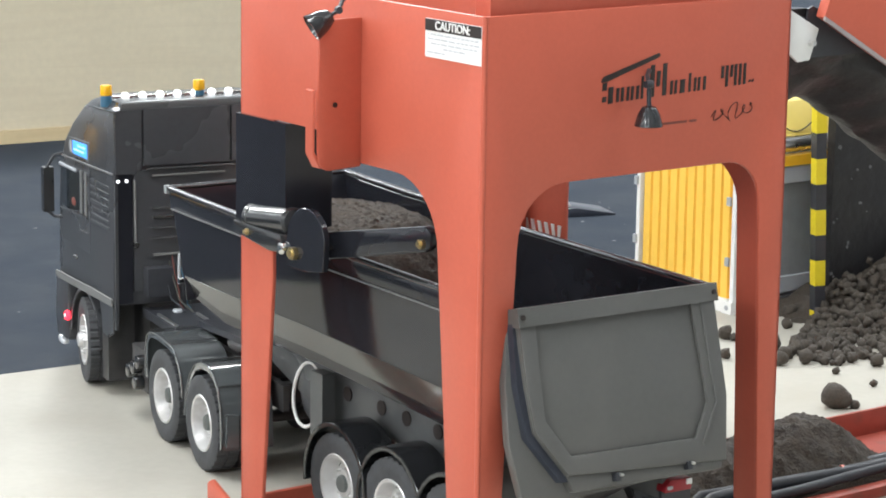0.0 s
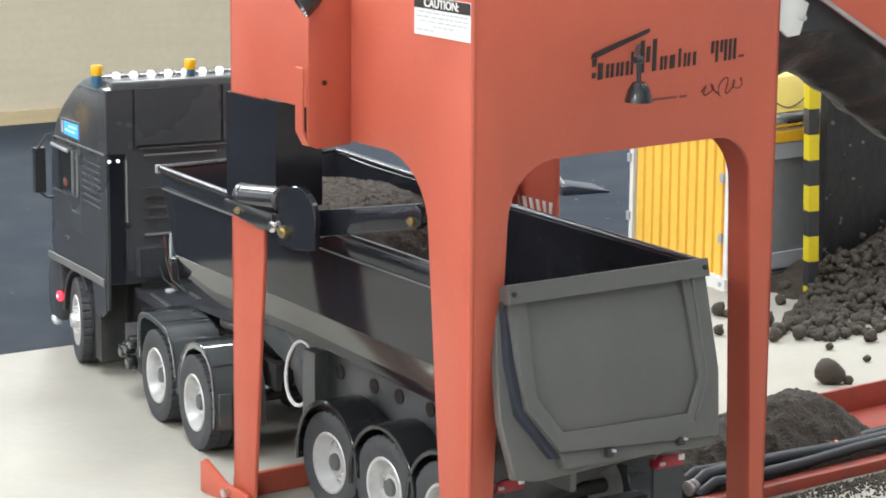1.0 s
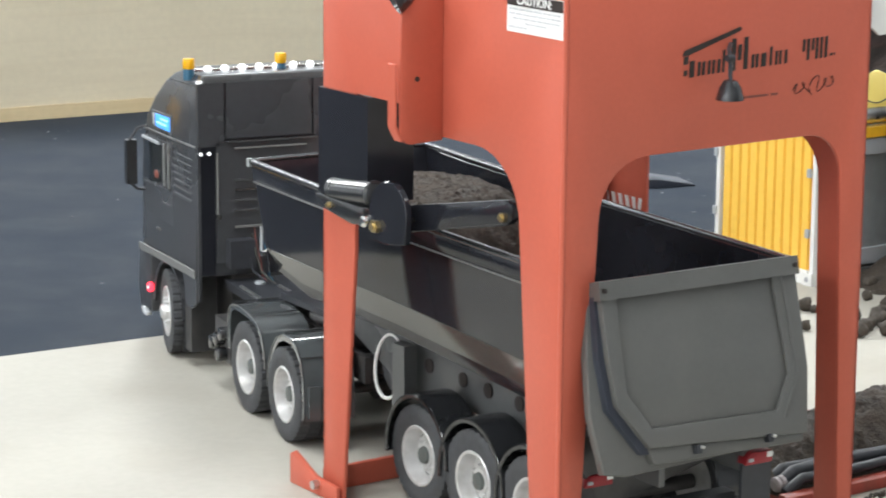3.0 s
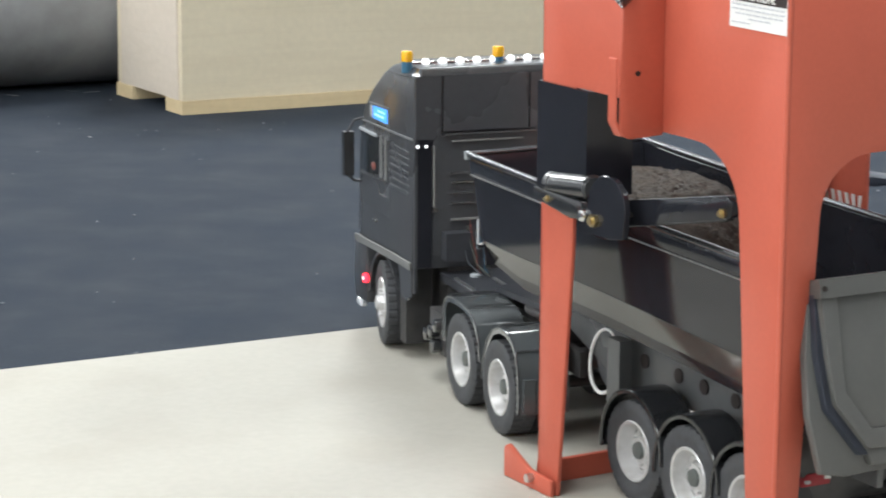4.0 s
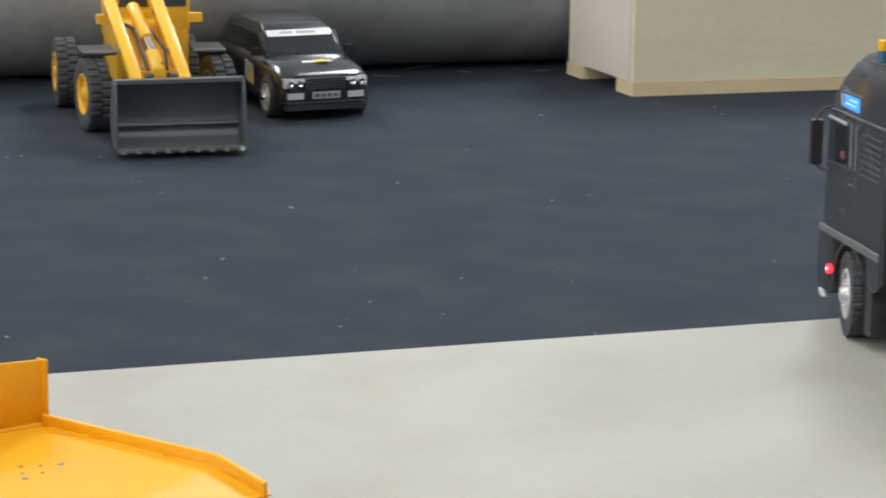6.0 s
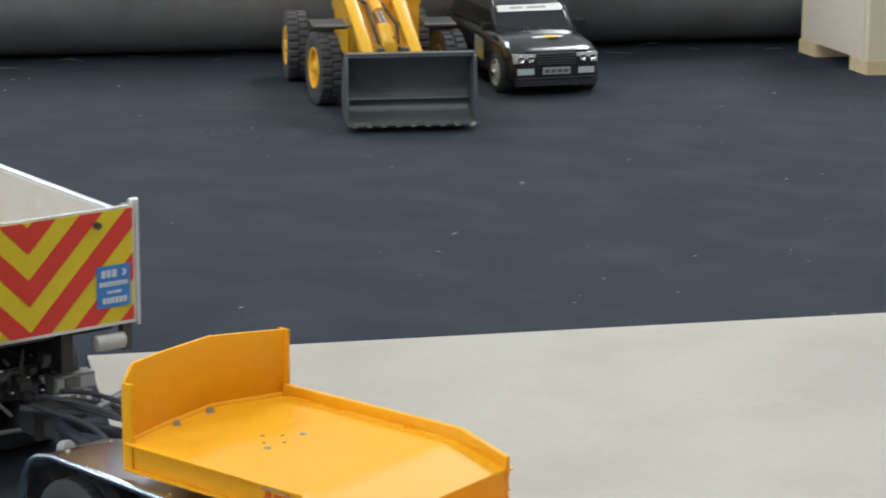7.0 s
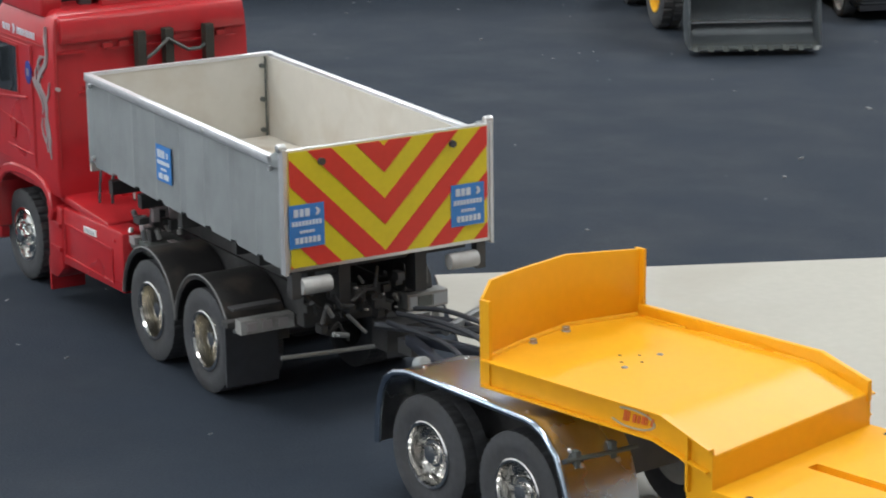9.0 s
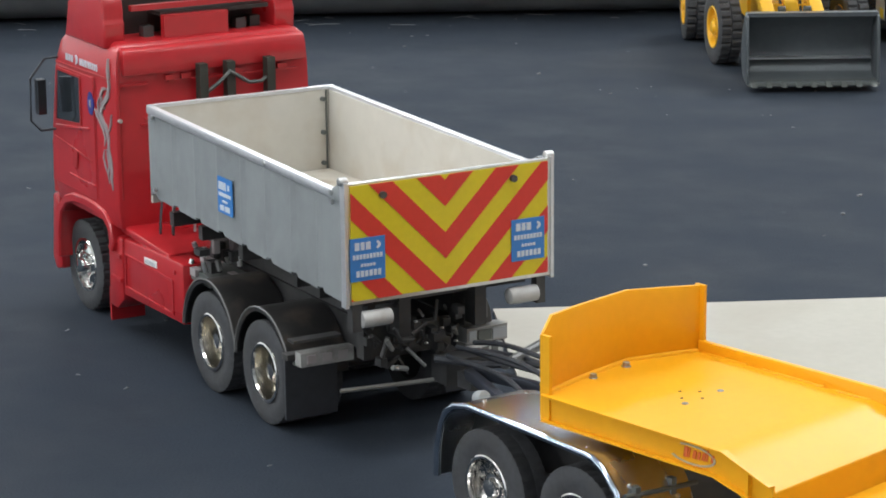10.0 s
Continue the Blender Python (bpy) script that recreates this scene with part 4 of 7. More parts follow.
# side trim, seam of the raised roof, door, louvres, signs
for s in (-1, 1):
    part("trim_strip", slab_on_side(s * (CW + 0.0008), [(0.238, 0.0965), (0.238, 0.1050), (0.300, 0.1035), (0.424, 0.0980), (0.424, 0.0900), (0.300, 0.0945)], 0.0020), M_TRIM, cab, "lighter grey trim strip")
    part("sill_panel", slab_on_side(s * (CW - 0.0010), [(0.238, 0.0700), (0.238, 0.0968), (0.282, 0.0950), (0.276, 0.0820), (0.272, 0.0640), (0.255, 0.0620)], 0.0020), M_CAB, cab)
    part("roof_seam", slab_on_side(s * (CW - 0.0006), [(0.238, 0.2268), (0.238, 0.2290), (0.333, 0.2250), (0.414, 0.2222), (0.414, 0.2202), (0.333, 0.2228)], 0.0012), M_TRIM, cab)
    part("roof_gutter", slab_on_side(s * (CW - 0.0048), [(0.240, 0.2868), (0.240, 0.2890), (0.330, 0.2840), (0.330, 0.2822)], 0.0016), M_RAIL, cab, "bright roof gutter")
    door = part("door", slab_on_side(s * (CW - 0.0004), [(0.310, 0.110), (0.310, 0.2190), (0.408, 0.2150), (0.412, 0.180), (0.416, 0.106)], 0.0010), M_CAB, cab)
    part("window", slab_on_side(s * (CW + 0.0004), [(0.341, 0.1750), (0.341, 0.2140), (0.405, 0.2095), (0.4075, 0.1700), (0.380, 0.1690)], 0.0006), M_GLASS, door, "dark tinted side window")
    part("window_post", slab_on_side(s * (CW + 0.0006), [(0.319, 0.172), (0.319, 0.2170), (0.324, 0.2168), (0.324, 0.172)], 0.0014), M_TRIM, door)
    part("window_post", slab_on_side(s * (CW + 0.0006), [(0.334, 0.172), (0.334, 0.2162), (0.340, 0.2160), (0.340, 0.172)], 0.0014), M_TRIM, door)
    part("window_sill", slab_on_side(s * (CW + 0.0006), [(0.319, 0.1690), (0.319, 0.1718), (0.4085, 0.1672), (0.4085, 0.1645)], 0.0014), M_CAB, door)
    part("window_visor", slab_on_side(s * (CW + 0.0004), [(0.352, 0.2115), (0.352, 0.2152), (0.408, 0.2142), (0.410, 0.2105)], 0.0024), M_PANEL_GREY, door, "pale strip over the window")
    part("door_handle", slab_on_side(s * (CW + 0.0004), [(0.3520, 0.1222), (0.3520, 0.1262), (0.3640, 0.1258), (0.3640, 0.1218)], 0.002), M_RAIL, door, "bright door handle")
    part("door_crease", slab_on_side(s * (CW + 0.0004), [(0.318, 0.1545), (0.318, 0.1560), (0.345, 0.1550), (0.345, 0.1535)], 0.0008), M_TRIM, door)
    for k in range(7):
        z = 0.1700 + k * 0.0068
        part("louvre", slab_on_side(s * (CW - 0.0008), [(0.250, z), (0.250, z + 0.0034), (0.310, z + 0.0024), (0.310, z - 0.0012)], 0.0014), M_CAB, cab)
    part("sign_frame", slab_on_side(s * (CW - 0.0022), [(0.3155, 0.2270), (0.3155, 0.2472), (0.3830, 0.2440), (0.3830, 0.2262)], 0.0018), M_GREY_DK, cab)
    part("lit_sign", slab_on_side(s * (CW - 0.0010), [(0.3210, 0.2298), (0.3210, 0.2440), (0.3680, 0.2420), (0.3680, 0.2288)], 0.0010), M_BLUE_GLOW, cab, "lit blue name sign")
    # Pale patch at the sign's front end.
    part("sign_end_patch", slab_on_side(s * (CW - 0.0010), [(0.3720, 0.2290), (0.3720, 0.2415), (0.3780, 0.2410), (0.3780, 0.2292)], 0.0012), M_LENS, cab)
    # lower step panel behind the front wheel
    part("step_panel", one_box(min(s * 0.060, s * 0.087), max(s * 0.060, s * 0.087), 0.262, 0.281, 0.016, 0.098, bevel=0.004), M_GRIME, tractor)
# white writing on the sign cannot be read: plain bars
for y0, y1, z0 in ((0.326, 0.350, 0.2385), (0.330, 0.362, 0.2335)):
    part("sign_bar", slab_on_side(-CW - 0.0002, [(y0, z0 + 0.0002), (y0, z0 + 0.0020), (y1, z0 + 0.0014), (y1, z0 - 0.0004)], 0.0006), M_BLUE_PALE, cab)
# small red figure laid on the outer pane, dulled as if behind glass
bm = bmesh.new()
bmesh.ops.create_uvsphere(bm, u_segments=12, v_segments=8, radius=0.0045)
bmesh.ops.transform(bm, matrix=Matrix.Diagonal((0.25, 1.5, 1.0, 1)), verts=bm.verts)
part("window_figure", bm, M_DULL_RED, cab, "small dull red figure shape laid on the window", at=pose(-CW - 0.0010, 0.363, 0.180))
# rear wall: corner panels, black-coloured recess panels, ribs, rails, small lamps
for s in (-1, 1):
    part("rear_corner_panel", one_box(min(s * 0.0610, s * 0.0872), max(s * 0.0610, s * 0.0872), 0.2325, 0.2385, 0.2285, 0.2905, bevel=0.002), M_CAB, cab)
    part("rear_pillar", one_box(min(s * 0.0850, s * 0.0880), max(s * 0.0850, s * 0.0880), 0.2330, 0.2380, 0.074, 0.2280, bevel=0.0014), M_CAB, cab)
    # Recess is a nearly flat panel, made dark by its colour.
    part("rear_recess", one_box(min(s * 0.0700, s * 0.0850), max(s * 0.0700, s * 0.0850), 0.2340, 0.2375, 0.100, 0.2280, bevel=0.0005), M_TUB, cab, "near-flat recess panel coloured black")
part("rear_upper_panel", one_box(-0.0588, 0.0296, 0.2316, 0.2372, 0.2360, 0.2910, bevel=0.002), M_CAB, cab)
part("rear_side_panel", one_box(0.0320, 0.0600, 0.2318, 0.2372, 0.2360, 0.2910, bevel=0.002), M_CAB, cab)
part("rear_lower_panel", one_box(-0.0690, 0.0690, 0.2325, 0.237, 0.112, 0.2318, bevel=0.002), M_CAB, cab)
for z, x0, x1, mt in ((0.2320, -0.057, 0.060, M_RAIL), (0.2252, -0.050, 0.024, M_TRIM)):
    part("rear_rail", one_box(x0, x1, 0.2294, 0.2322, z, z + 0.0016, bevel=0.0005), mt, cab)
for z, mt in ((0.1930, M_RAIL), (0.1838, M_CHROME), (0.1732, M_RAIL), (0.1630, M_RAIL), (0.1465, M_TRIM)):
    part("rear_rib", one_box(-0.0505, -0.006, 0.2293, 0.2327, z, z + 0.0020, bevel=0.0006), mt, cab)
for x in (-0.0850, -0.0762):
    bm = bmesh.new()
    lathe(bm, [(0.0016, 0.0), (0.0017, 0.002), (0.0013, 0.003), (0.0004, 0.0034)], 14, pose(x, 0.2340, 0.2218, 90, 0, 0))
    part("work_light", bm, M_LED, cab, "small lit rear lamp")
part("grab_rod", one_rod((-0.0686, 0.2312, 0.222), (-0.0682, 0.2312, 0.160), 0.0012, seg=8), M_TRIM, cab)
part("door_stop", one_rod((-0.0682, 0.2330, 0.1588), (-0.0682, 0.228, 0.1588), 0.0028, seg=12), M_CHROME, cab)
part("cooler_box", one_box(-0.060, -0.034, 0.2180, 0.2330, 0.108, 0.136, bevel=0.003), M_BLACK_SATIN, cab, "dark box on the rear wall")
# roof edge trim, light bar with round lamps, beacons
part("roof_trim", one_prism([(0.2365, 0.2900), (0.2365, 0.2968), (0.2400, 0.2985), (0.2460, 0.2960), (0.2460, 0.2900)], "x", -0.0800, 0.0800, bevel=0.0010), M_GREY_DK, cab)
bar = part("light_bar", one_rod((-0.078, 0.286, 0.2962), (0.078, 0.286, 0.2962), 0.0016, seg=12), M_CHROME, tractor, "chrome roof light bar")
for k in range(9):
    x = -0.0780 + k * 0.0180
    bm = bmesh.new()
    lathe(bm, [(0.0015, -0.005), (0.0034, -0.003), (0.0042, 0.001), (0.0036, 0.003), (0.001, 0.0042)], 20, pose(x, 0.285, 0.2966, 70, 0, 0))
    part("roof_lamp", bm, M_LED, bar, "round lit white roof lamp")
for x, y in ((-0.0820, 0.276), (0.0165, 0.2835)):
    bm = bmesh.new()
    lathe(bm, [(0.0056, 0.289), (0.0056, 0.2965), (0.0050, 0.3000)], 20, pose(x, y, 0))
    beacon = part("beacon", bm, M_TEAL, tractor, "amber beacon on a blue base")
    bm = bmesh.new()
    lathe(bm, [(0.0056, 0.3000), (0.0060, 0.3010), (0.0060, 0.3082), (0.0054, 0.3100), (0.002, 0.3106)], 20, pose(x, y, 0))
    part("dome", bm, M_AMBER, beacon)
# mirrors
for s in (-1, 1):
    mirror = part("mirror", one_box(min(s * 0.0975, s * 0.1085), max(s * 0.0975, s * 0.1085), 0.404, 0.413, 0.163, 0.2090, bevel=0.004), M_BLACK, tractor)
    for arm in ([(s * 0.085, 0.404, 0.224), (s * 0.096, 0.408, 0.221), (s * 0.104, 0.409, 0.208)], [(s * 0.087, 0.404, 0.157), (s * 0.096, 0.408, 0.157), (s * 0.104, 0.409, 0.164)]):
        bm = bmesh.new()
        tube(bm, arm, 0.0016, 8)
        part("mirror_arm", bm, M_BLACK_SATIN, mirror)
# chassis
for s in (-1, 1):
    part("chassis_rail", one_box(s * 0.030 - 0.003, s * 0.030 + 0.003, -0.07, 0.40, 0.062, 0.086, bevel=0.001), M_SOOT, tractor)
for y in (-0.05, 0.04, 0.15, 0.22, 0.36):
    part("cross_member", one_box(-0.03, 0.03, y, y + 0.010, 0.064, 0.082, bevel=0.001), M_SOOT, tractor)
part("deck_plate", one_box(-0.060, 0.060, 0.140, 0.236, 0.086, 0.094, bevel=0.002), M_BLACK_SATIN, tractor)
part("engine_block", one_box(-0.052, 0.052, 0.238, 0.380, 0.045, 0.0975, bevel=0.004), M_SOOT, tractor)
part("fuel_tank", one_box(-0.084, -0.050, 0.150, 0.196, 0.030, 0.070, bevel=0.006), M_SOOT, tractor)
for y, z in ((0.158, 0.060), (0.172, 0.052), (0.186, 0.046), (0.166, 0.038)):
    part("air_tank", one_rod((-0.093, y, z), (-0.066, y, z), 0.0068, seg=16, bevel=0.001), M_BLACK, tractor)
part("fifth_wheel", one_rod((0, 0.045, 0.094), (0, 0.045, 0.100), 0.040, seg=32, bevel=0.002), M_SOOT, tractor)
part("walkway", one_box(-0.030, 0.040, 0.064, 0.110, 0.1005, 0.103, bevel=0.0008), M_RAIL, tractor)
for x, y0, y1 in ((-0.056, 0.146, 0.200), (-0.020, 0.132, 0.190), (0.022, 0.150, 0.196)):
    part("deck_strip", one_box(x - 0.0014, x + 0.0014, y0, y1, 0.0942, 0.0962, bevel=0.0005), M_ALU, tractor, "bright metal deck strip")
part("deck_cap", one_rod((-0.034, 0.205, 0.0940), (-0.034, 0.205, 0.0972), 0.0055, seg=18, bevel=0.001), M_PANEL_GREY, tractor)
for k, m_ in enumerate((M_DULL_RED, M_HOSE, M_TEAL, M_OLIVE)):
    bm = bmesh.new()
    x = -0.030 + 0.0036 * k
    tube(bm, [(x, 0.236, 0.150 - 0.004 * k), (x - 0.002, 0.222, 0.132), (x + 0.001, 0.216, 0.112 + 0.003 * k), (x + 0.001, 0.213, 0.1000), (x + 0.003, 0.207, 0.0965)], 0.0005, 6)
    part("wire", bm, m_, tractor, "thin coloured wire")
for y, h0 in ((0.226, 0.0), (0.220, 0.006)):
    bm = bmesh.new()
    tube(bm, [(-0.040 + h0, y + 0.01, 0.140), (-0.041 + h0, y - 0.005, 0.125), (-0.038 + h0, y - 0.012, 0.106), (-0.030 + h0, y - 0.03, 0.097)], 0.0009, 6)
    part("air_hose", bm, M_OLIVE if h0 else M_HOSE, tractor, "thin coiled air hose")
for y in (-0.012, 0.092):
    part("axle", one_rod((-0.066, y, R_W), (0.066, y, R_W), 0.006), M_SOOT, tractor)
    for s in (-1, 1):
        wheel(tractor, W_DEEP, s * 0.0775, y, R_W, turn=y * 800)
        part("inner_tyre", W_DEEP[1], None, tractor, at=pose(s * 0.051, y, R_W, 0, 90, 0))
        line = [(0.1440, 0.050), (0.1436, 0.074), (0.1415, 0.0850), (0.1370, 0.0920), (0.1280, 0.0960), (0.1130, 0.0978), (0.0930, 0.0975), (0.0740, 0.0960), (0.0600, 0.0920), (0.0500, 0.0850), (0.0420, 0.0730), (0.0370, 0.0540)] if y > 0 else \
            [(0.0335, 0.0400), (0.0305, 0.0600), (0.0200, 0.0800), (0.0060, 0.0930), (-0.0120, 0.0990), (-0.0300, 0.0995), (-0.0450, 0.0945), (-0.0555, 0.0850), (-0.0620, 0.0700), (-0.0640, 0.0500), (-0.0640, 0.0300)]
        bm = bmesh.new()
        ribbon(bm, line, "x", min(s * 0.040, s * 0.0885), max(s * 0.040, s * 0.0885), 0.002)
        g = part("mudguard", soften(bm, 0.0006, 1, 50), M_GUARD, tractor, "glossy grey mudguard")
        bm = bmesh.new()
        tube(bm, [(s * 0.0885, p[0], p[1]) for p in line], 0.0010, 6)
        part("edge_strip", bm, M_RAIL, g, "bright edge strip")
        bm = bmesh.new()
        hub_ = Vector((y, R_W))
        foot = [tuple(Vector(p) + (hub_ - Vector(p)).normalized() * 0.0055) for p in line]
        for k in range(len(line) - 1):
            prism(bm, [line[k], line[k + 1], foot[k + 1], foot[k]], "x", min(s * 0.0870, s * 0.0884), max(s * 0.0870, s * 0.0884))
        bmesh.ops.remove_doubles(bm, verts=bm.verts, dist=1e-6)
        part("guard_lip", bm, M_GUARD, g)
        # Bright tubes across the top stand for the guard's highlight lines.
        for k in (4, 7):
            bm = bmesh.new()
            tube(bm, [(s * 0.0880, line[k][0], line[k][1] + 0.0022), (s * 0.0420, line[k][0], line[k][1] + 0.0022)], 0.0008, 6)
            part("guard_highlight", bm, M_RAIL, g)
        if y < 0:
            for k in range(3):
                part("flap_step", one_box(min(s * (0.0500 + k * 0.0125), s * (0.0610 + k * 0.0125)), max(s * (0.0500 + k * 0.0125), s * (0.0610 + k * 0.0125)), -0.0690 - 0.001 * k, -0.0655, 0.0290 + 0.003 * k, 0.0640, bevel=0.0008), M_GUARD, g)
for s in (-1, 1):
    wheel(tractor, W_SILVER, s * 0.0790, 0.331, R_W, steer=-9, turn=10)
    part("wheel_arch", fender(0.331, 0.0, R_W, 0.050, min(s * 0.060, s * 0.0895), max(s * 0.060, s * 0.0895), 0, 180, flat=0.054), M_CAB, tractor)
part("axle", one_rod((-0.066, 0.331, R_W), (0.066, 0.331, R_W), 0.006), M_SOOT, tractor)

# ---- red tipper truck ----
red = thing("tipper_truck", "red model tipper truck with grey ribbed body and chevron tailgate", "truck", pose(-1.012, 1.766, 0.0, 0, 0, math.degrees(1.006)))
BL, BW, BZ0, BZ1 = 0.370, 0.0905, 0.134, 0.2275


def dip(y):
    """How far the side walls fall below the front wall towards the tail."""
    return 0.0070 * (1 - y / 0.366)


tub = part("tipper_floor", one_box(-BW + 0.0072, BW - 0.0072, 0.004, BL - 0.003, 0.1465, 0.1500), M_SOOT, red, "dark steel floor frame")
for s in (-1, 1):
    # ribbed side: shallow vertical folds, lower edge stepped up between the ribs
    bm = bmesh.new()
    n, ribs = 128, 8
    xs, lows = [], []
    for k in range(n + 1):
        f = (k / n * ribs) % 1
        d = 0.0016 if f < 0.86 else 0.0
        if k in (0, n):
            d = 0.0
        xs.append(d)
        lows.append(BZ0 + 0.013 * (k / n) + (0.0 if f < 0.80 else 0.0032))
    yy = [0.004 + (BL - 0.006) * k / n for k in range(n + 1)]
    o = [[bm.verts.new((s * (BW - xs[k]), yy[k], z)) for z in (lows[k], BZ1 - 0.003 - dip(yy[k]))] for k in range(n + 1)]
    i_ = [[bm.verts.new((s * (BW - 0.005), yy[k], z)) for z in (lows[k], BZ1 - 0.003 - dip(yy[k]))] for k in range(n + 1)]
    for k in range(n):
        for g in (o, i_):
            bm.faces.new((g[k][0], g[k + 1][0], g[k + 1][1], g[k][1]))
        for j in (0, 1):
            bm.faces.new((o[k][j], o[k + 1][j], i_[k + 1][j], i_[k][j]))
    for k in (0, n):
        bm.faces.new((o[k][0], o[k][1], i_[k][1], i_[k][0]))
    bmesh.ops.recalc_face_normals(bm, faces=bm.faces)
    side = part("side_wall", bm, M_ZINC, red, "grey ribbed side wall")
    part("side_liner", one_prism([(0.004, 0.1505), (0.004, BZ1 - 0.003 - dip(0.004)), (BL - 0.004, BZ1 - 0.003), (BL - 0.004, 0.1505)], "x", min(s * (BW - 0.0055), s * (BW - 0.0065)), max(s * (BW - 0.0055), s * (BW - 0.0065))), M_CREAM, side, "worn cream inner lining")
    part("top_rail", one_prism([(0.020, BZ1 - 0.007 - dip(0.020)), (0.020, BZ1 - dip(0.020)), (BL, BZ1), (BL, BZ1 - 0.007)], "x", min(s * (BW - 0.0055), s * (BW + 0.001)), max(s * (BW - 0.0055), s * (BW + 0.001)), bevel=0.001), M_ALU_BRIGHT, side, "bright aluminium top rail")
    part("rail_end", one_prism([(0.004, BZ1 + 0.001), (0.007, BZ1 + 0.001), (0.013, BZ1 - 0.003), (0.0195, BZ1 - 0.0062), (0.0195, BZ1 - 0.014), (0.004, BZ1 - 0.014)], "x", min(s * (BW - 0.007), s * (BW + 0.0005)), max(s * (BW - 0.007), s * (BW + 0.0005)), bevel=0.0006), M_ZINC, side)
    for y, z in ((0.018, 0.2115), (0.019, 0.219), (0.356, 0.155), (0.358, 0.2185), (0.135, 0.2195)):
        part("rivet", one_rod((s * BW, y, z), (s * (BW + 0.0022), y, z), 0.0022, seg=8), M_ALU, side)
    st = part("sticker", one_box(min(s * BW, s * (BW + 0.0006)), max(s * BW, s * (BW + 0.0006)), 0.198, 0.226, 0.162, 0.1925), M_BLUE, side, "blue company sticker")
    for y0, y1, z0, z1 in ((0.2195, 0.2232, 0.1820, 0.1885), (0.2150, 0.2183, 0.1820, 0.1885), (0.2095, 0.2138, 0.1820, 0.1885), (0.2030, 0.2060, 0.1830, 0.1875), (0.2005, 0.2235, 0.1765, 0.1795), (0.2070, 0.2170, 0.1715, 0.1735), (0.2140, 0.2215, 0.1645, 0.1690), (0.2030, 0.2120, 0.1645, 0.1690)):
        part("print_bar", one_box(min(s * (BW + 0.0004), s * (BW + 0.0010)), max(s * (BW + 0.0004), s * (BW + 0.0010)), y0, y1, z0, z1), M_PRINT, st)
front = part("front_wall", one_box(-BW + 0.001, BW - 0.001, BL - 0.004, BL, 0.141, BZ1 - 0.001, bevel=0.0006), M_CREAM, red, "worn cream front wall")
part("top_rail", one_box(-BW, BW, BL - 0.0045, BL + 0.001, BZ1 - 0.0025, BZ1 + 0.0003, bevel=0.0006), M_ALU_BRIGHT, front)
part("corner_angle", one_box(BW - 0.0095, BW - 0.0085, BL - 0.0062, BL - 0.004, 0.142, BZ1 - 0.003), M_STEEL_GREY, front)
for z in (0.2165, 0.186, 0.158):
    part("rivet", one_rod((BW - 0.0125, BL - 0.004, z), (BW - 0.0125, BL - 0.007, z), 0.0022, seg=10), M_STEEL_GREY, front)
part("bed_plate", one_box(-BW + 0.007, BW - 0.007, 0.004, BL - 0.0065, 0.1502, 0.1525, bevel=0.0004), M_BED, tub, "cream bed plate with brown rust stains")
for x in (-0.02, 0.035):
    part("floor_stud", one_rod((x, BL - 0.02, 0.1525), (x, BL - 0.02, 0.159), 0.0018, seg=8), M_INK, tub)
# tailgate with red chevrons on yellow
gate = part("tailgate", one_box(-BW, BW, -0.003, 0.003, BZ0, BZ1 + 0.0005, bevel=0.0008), M_ALU, red, "chevron-striped tailgate in a bright metal frame")
PX, PZ0, PZ1 = BW - 0.0035, BZ0 + 0.003, BZ1 - 0.001
part("chevron_panel", one_box(-PX, PX, -0.0038, -0.0028, PZ0, PZ1), M_CHEV_Y, gate, "reflective yellow panel")


def clip(poly, a, b, c):
    """The part of a polygon where a*x + b*z <= c."""
    out_ = []
    for (x0, z0), (x1, z1) in zip(poly, poly[1:] + poly[:1]):
        d0, d1 = a * x0 + b * z0 - c, a * x1 + b * z1 - c
        if d0 <= 0:
            out_.append((x0, z0))
        if (d0 < 0 < d1) or (d1 < 0 < d0):
            f = d0 / (d0 - d1)
            out_.append((x0 + (x1 - x0) * f, z0 + (z1 - z0) * f))
    return out_


STEP, TOP, APEX = 0.0206, 0.2222, -0.0052
for k in range(5):
    hi_, lo_ = TOP - 2 * k * STEP, TOP - (2 * k + 1) * STEP
    for s in (-1, 1):
        half = [(APEX, PZ0), (s * PX, PZ0), (s * PX, PZ1), (APEX, PZ1)]
        poly = clip(clip(half, -s, 1, hi_ - s * APEX), s, -1, -lo_ + s * APEX)
        if len(poly) > 2:
            part("stripe", one_prism(poly, "y", -0.0043, -0.0037), M_CHEV_R, gate, "red reflective stripe")
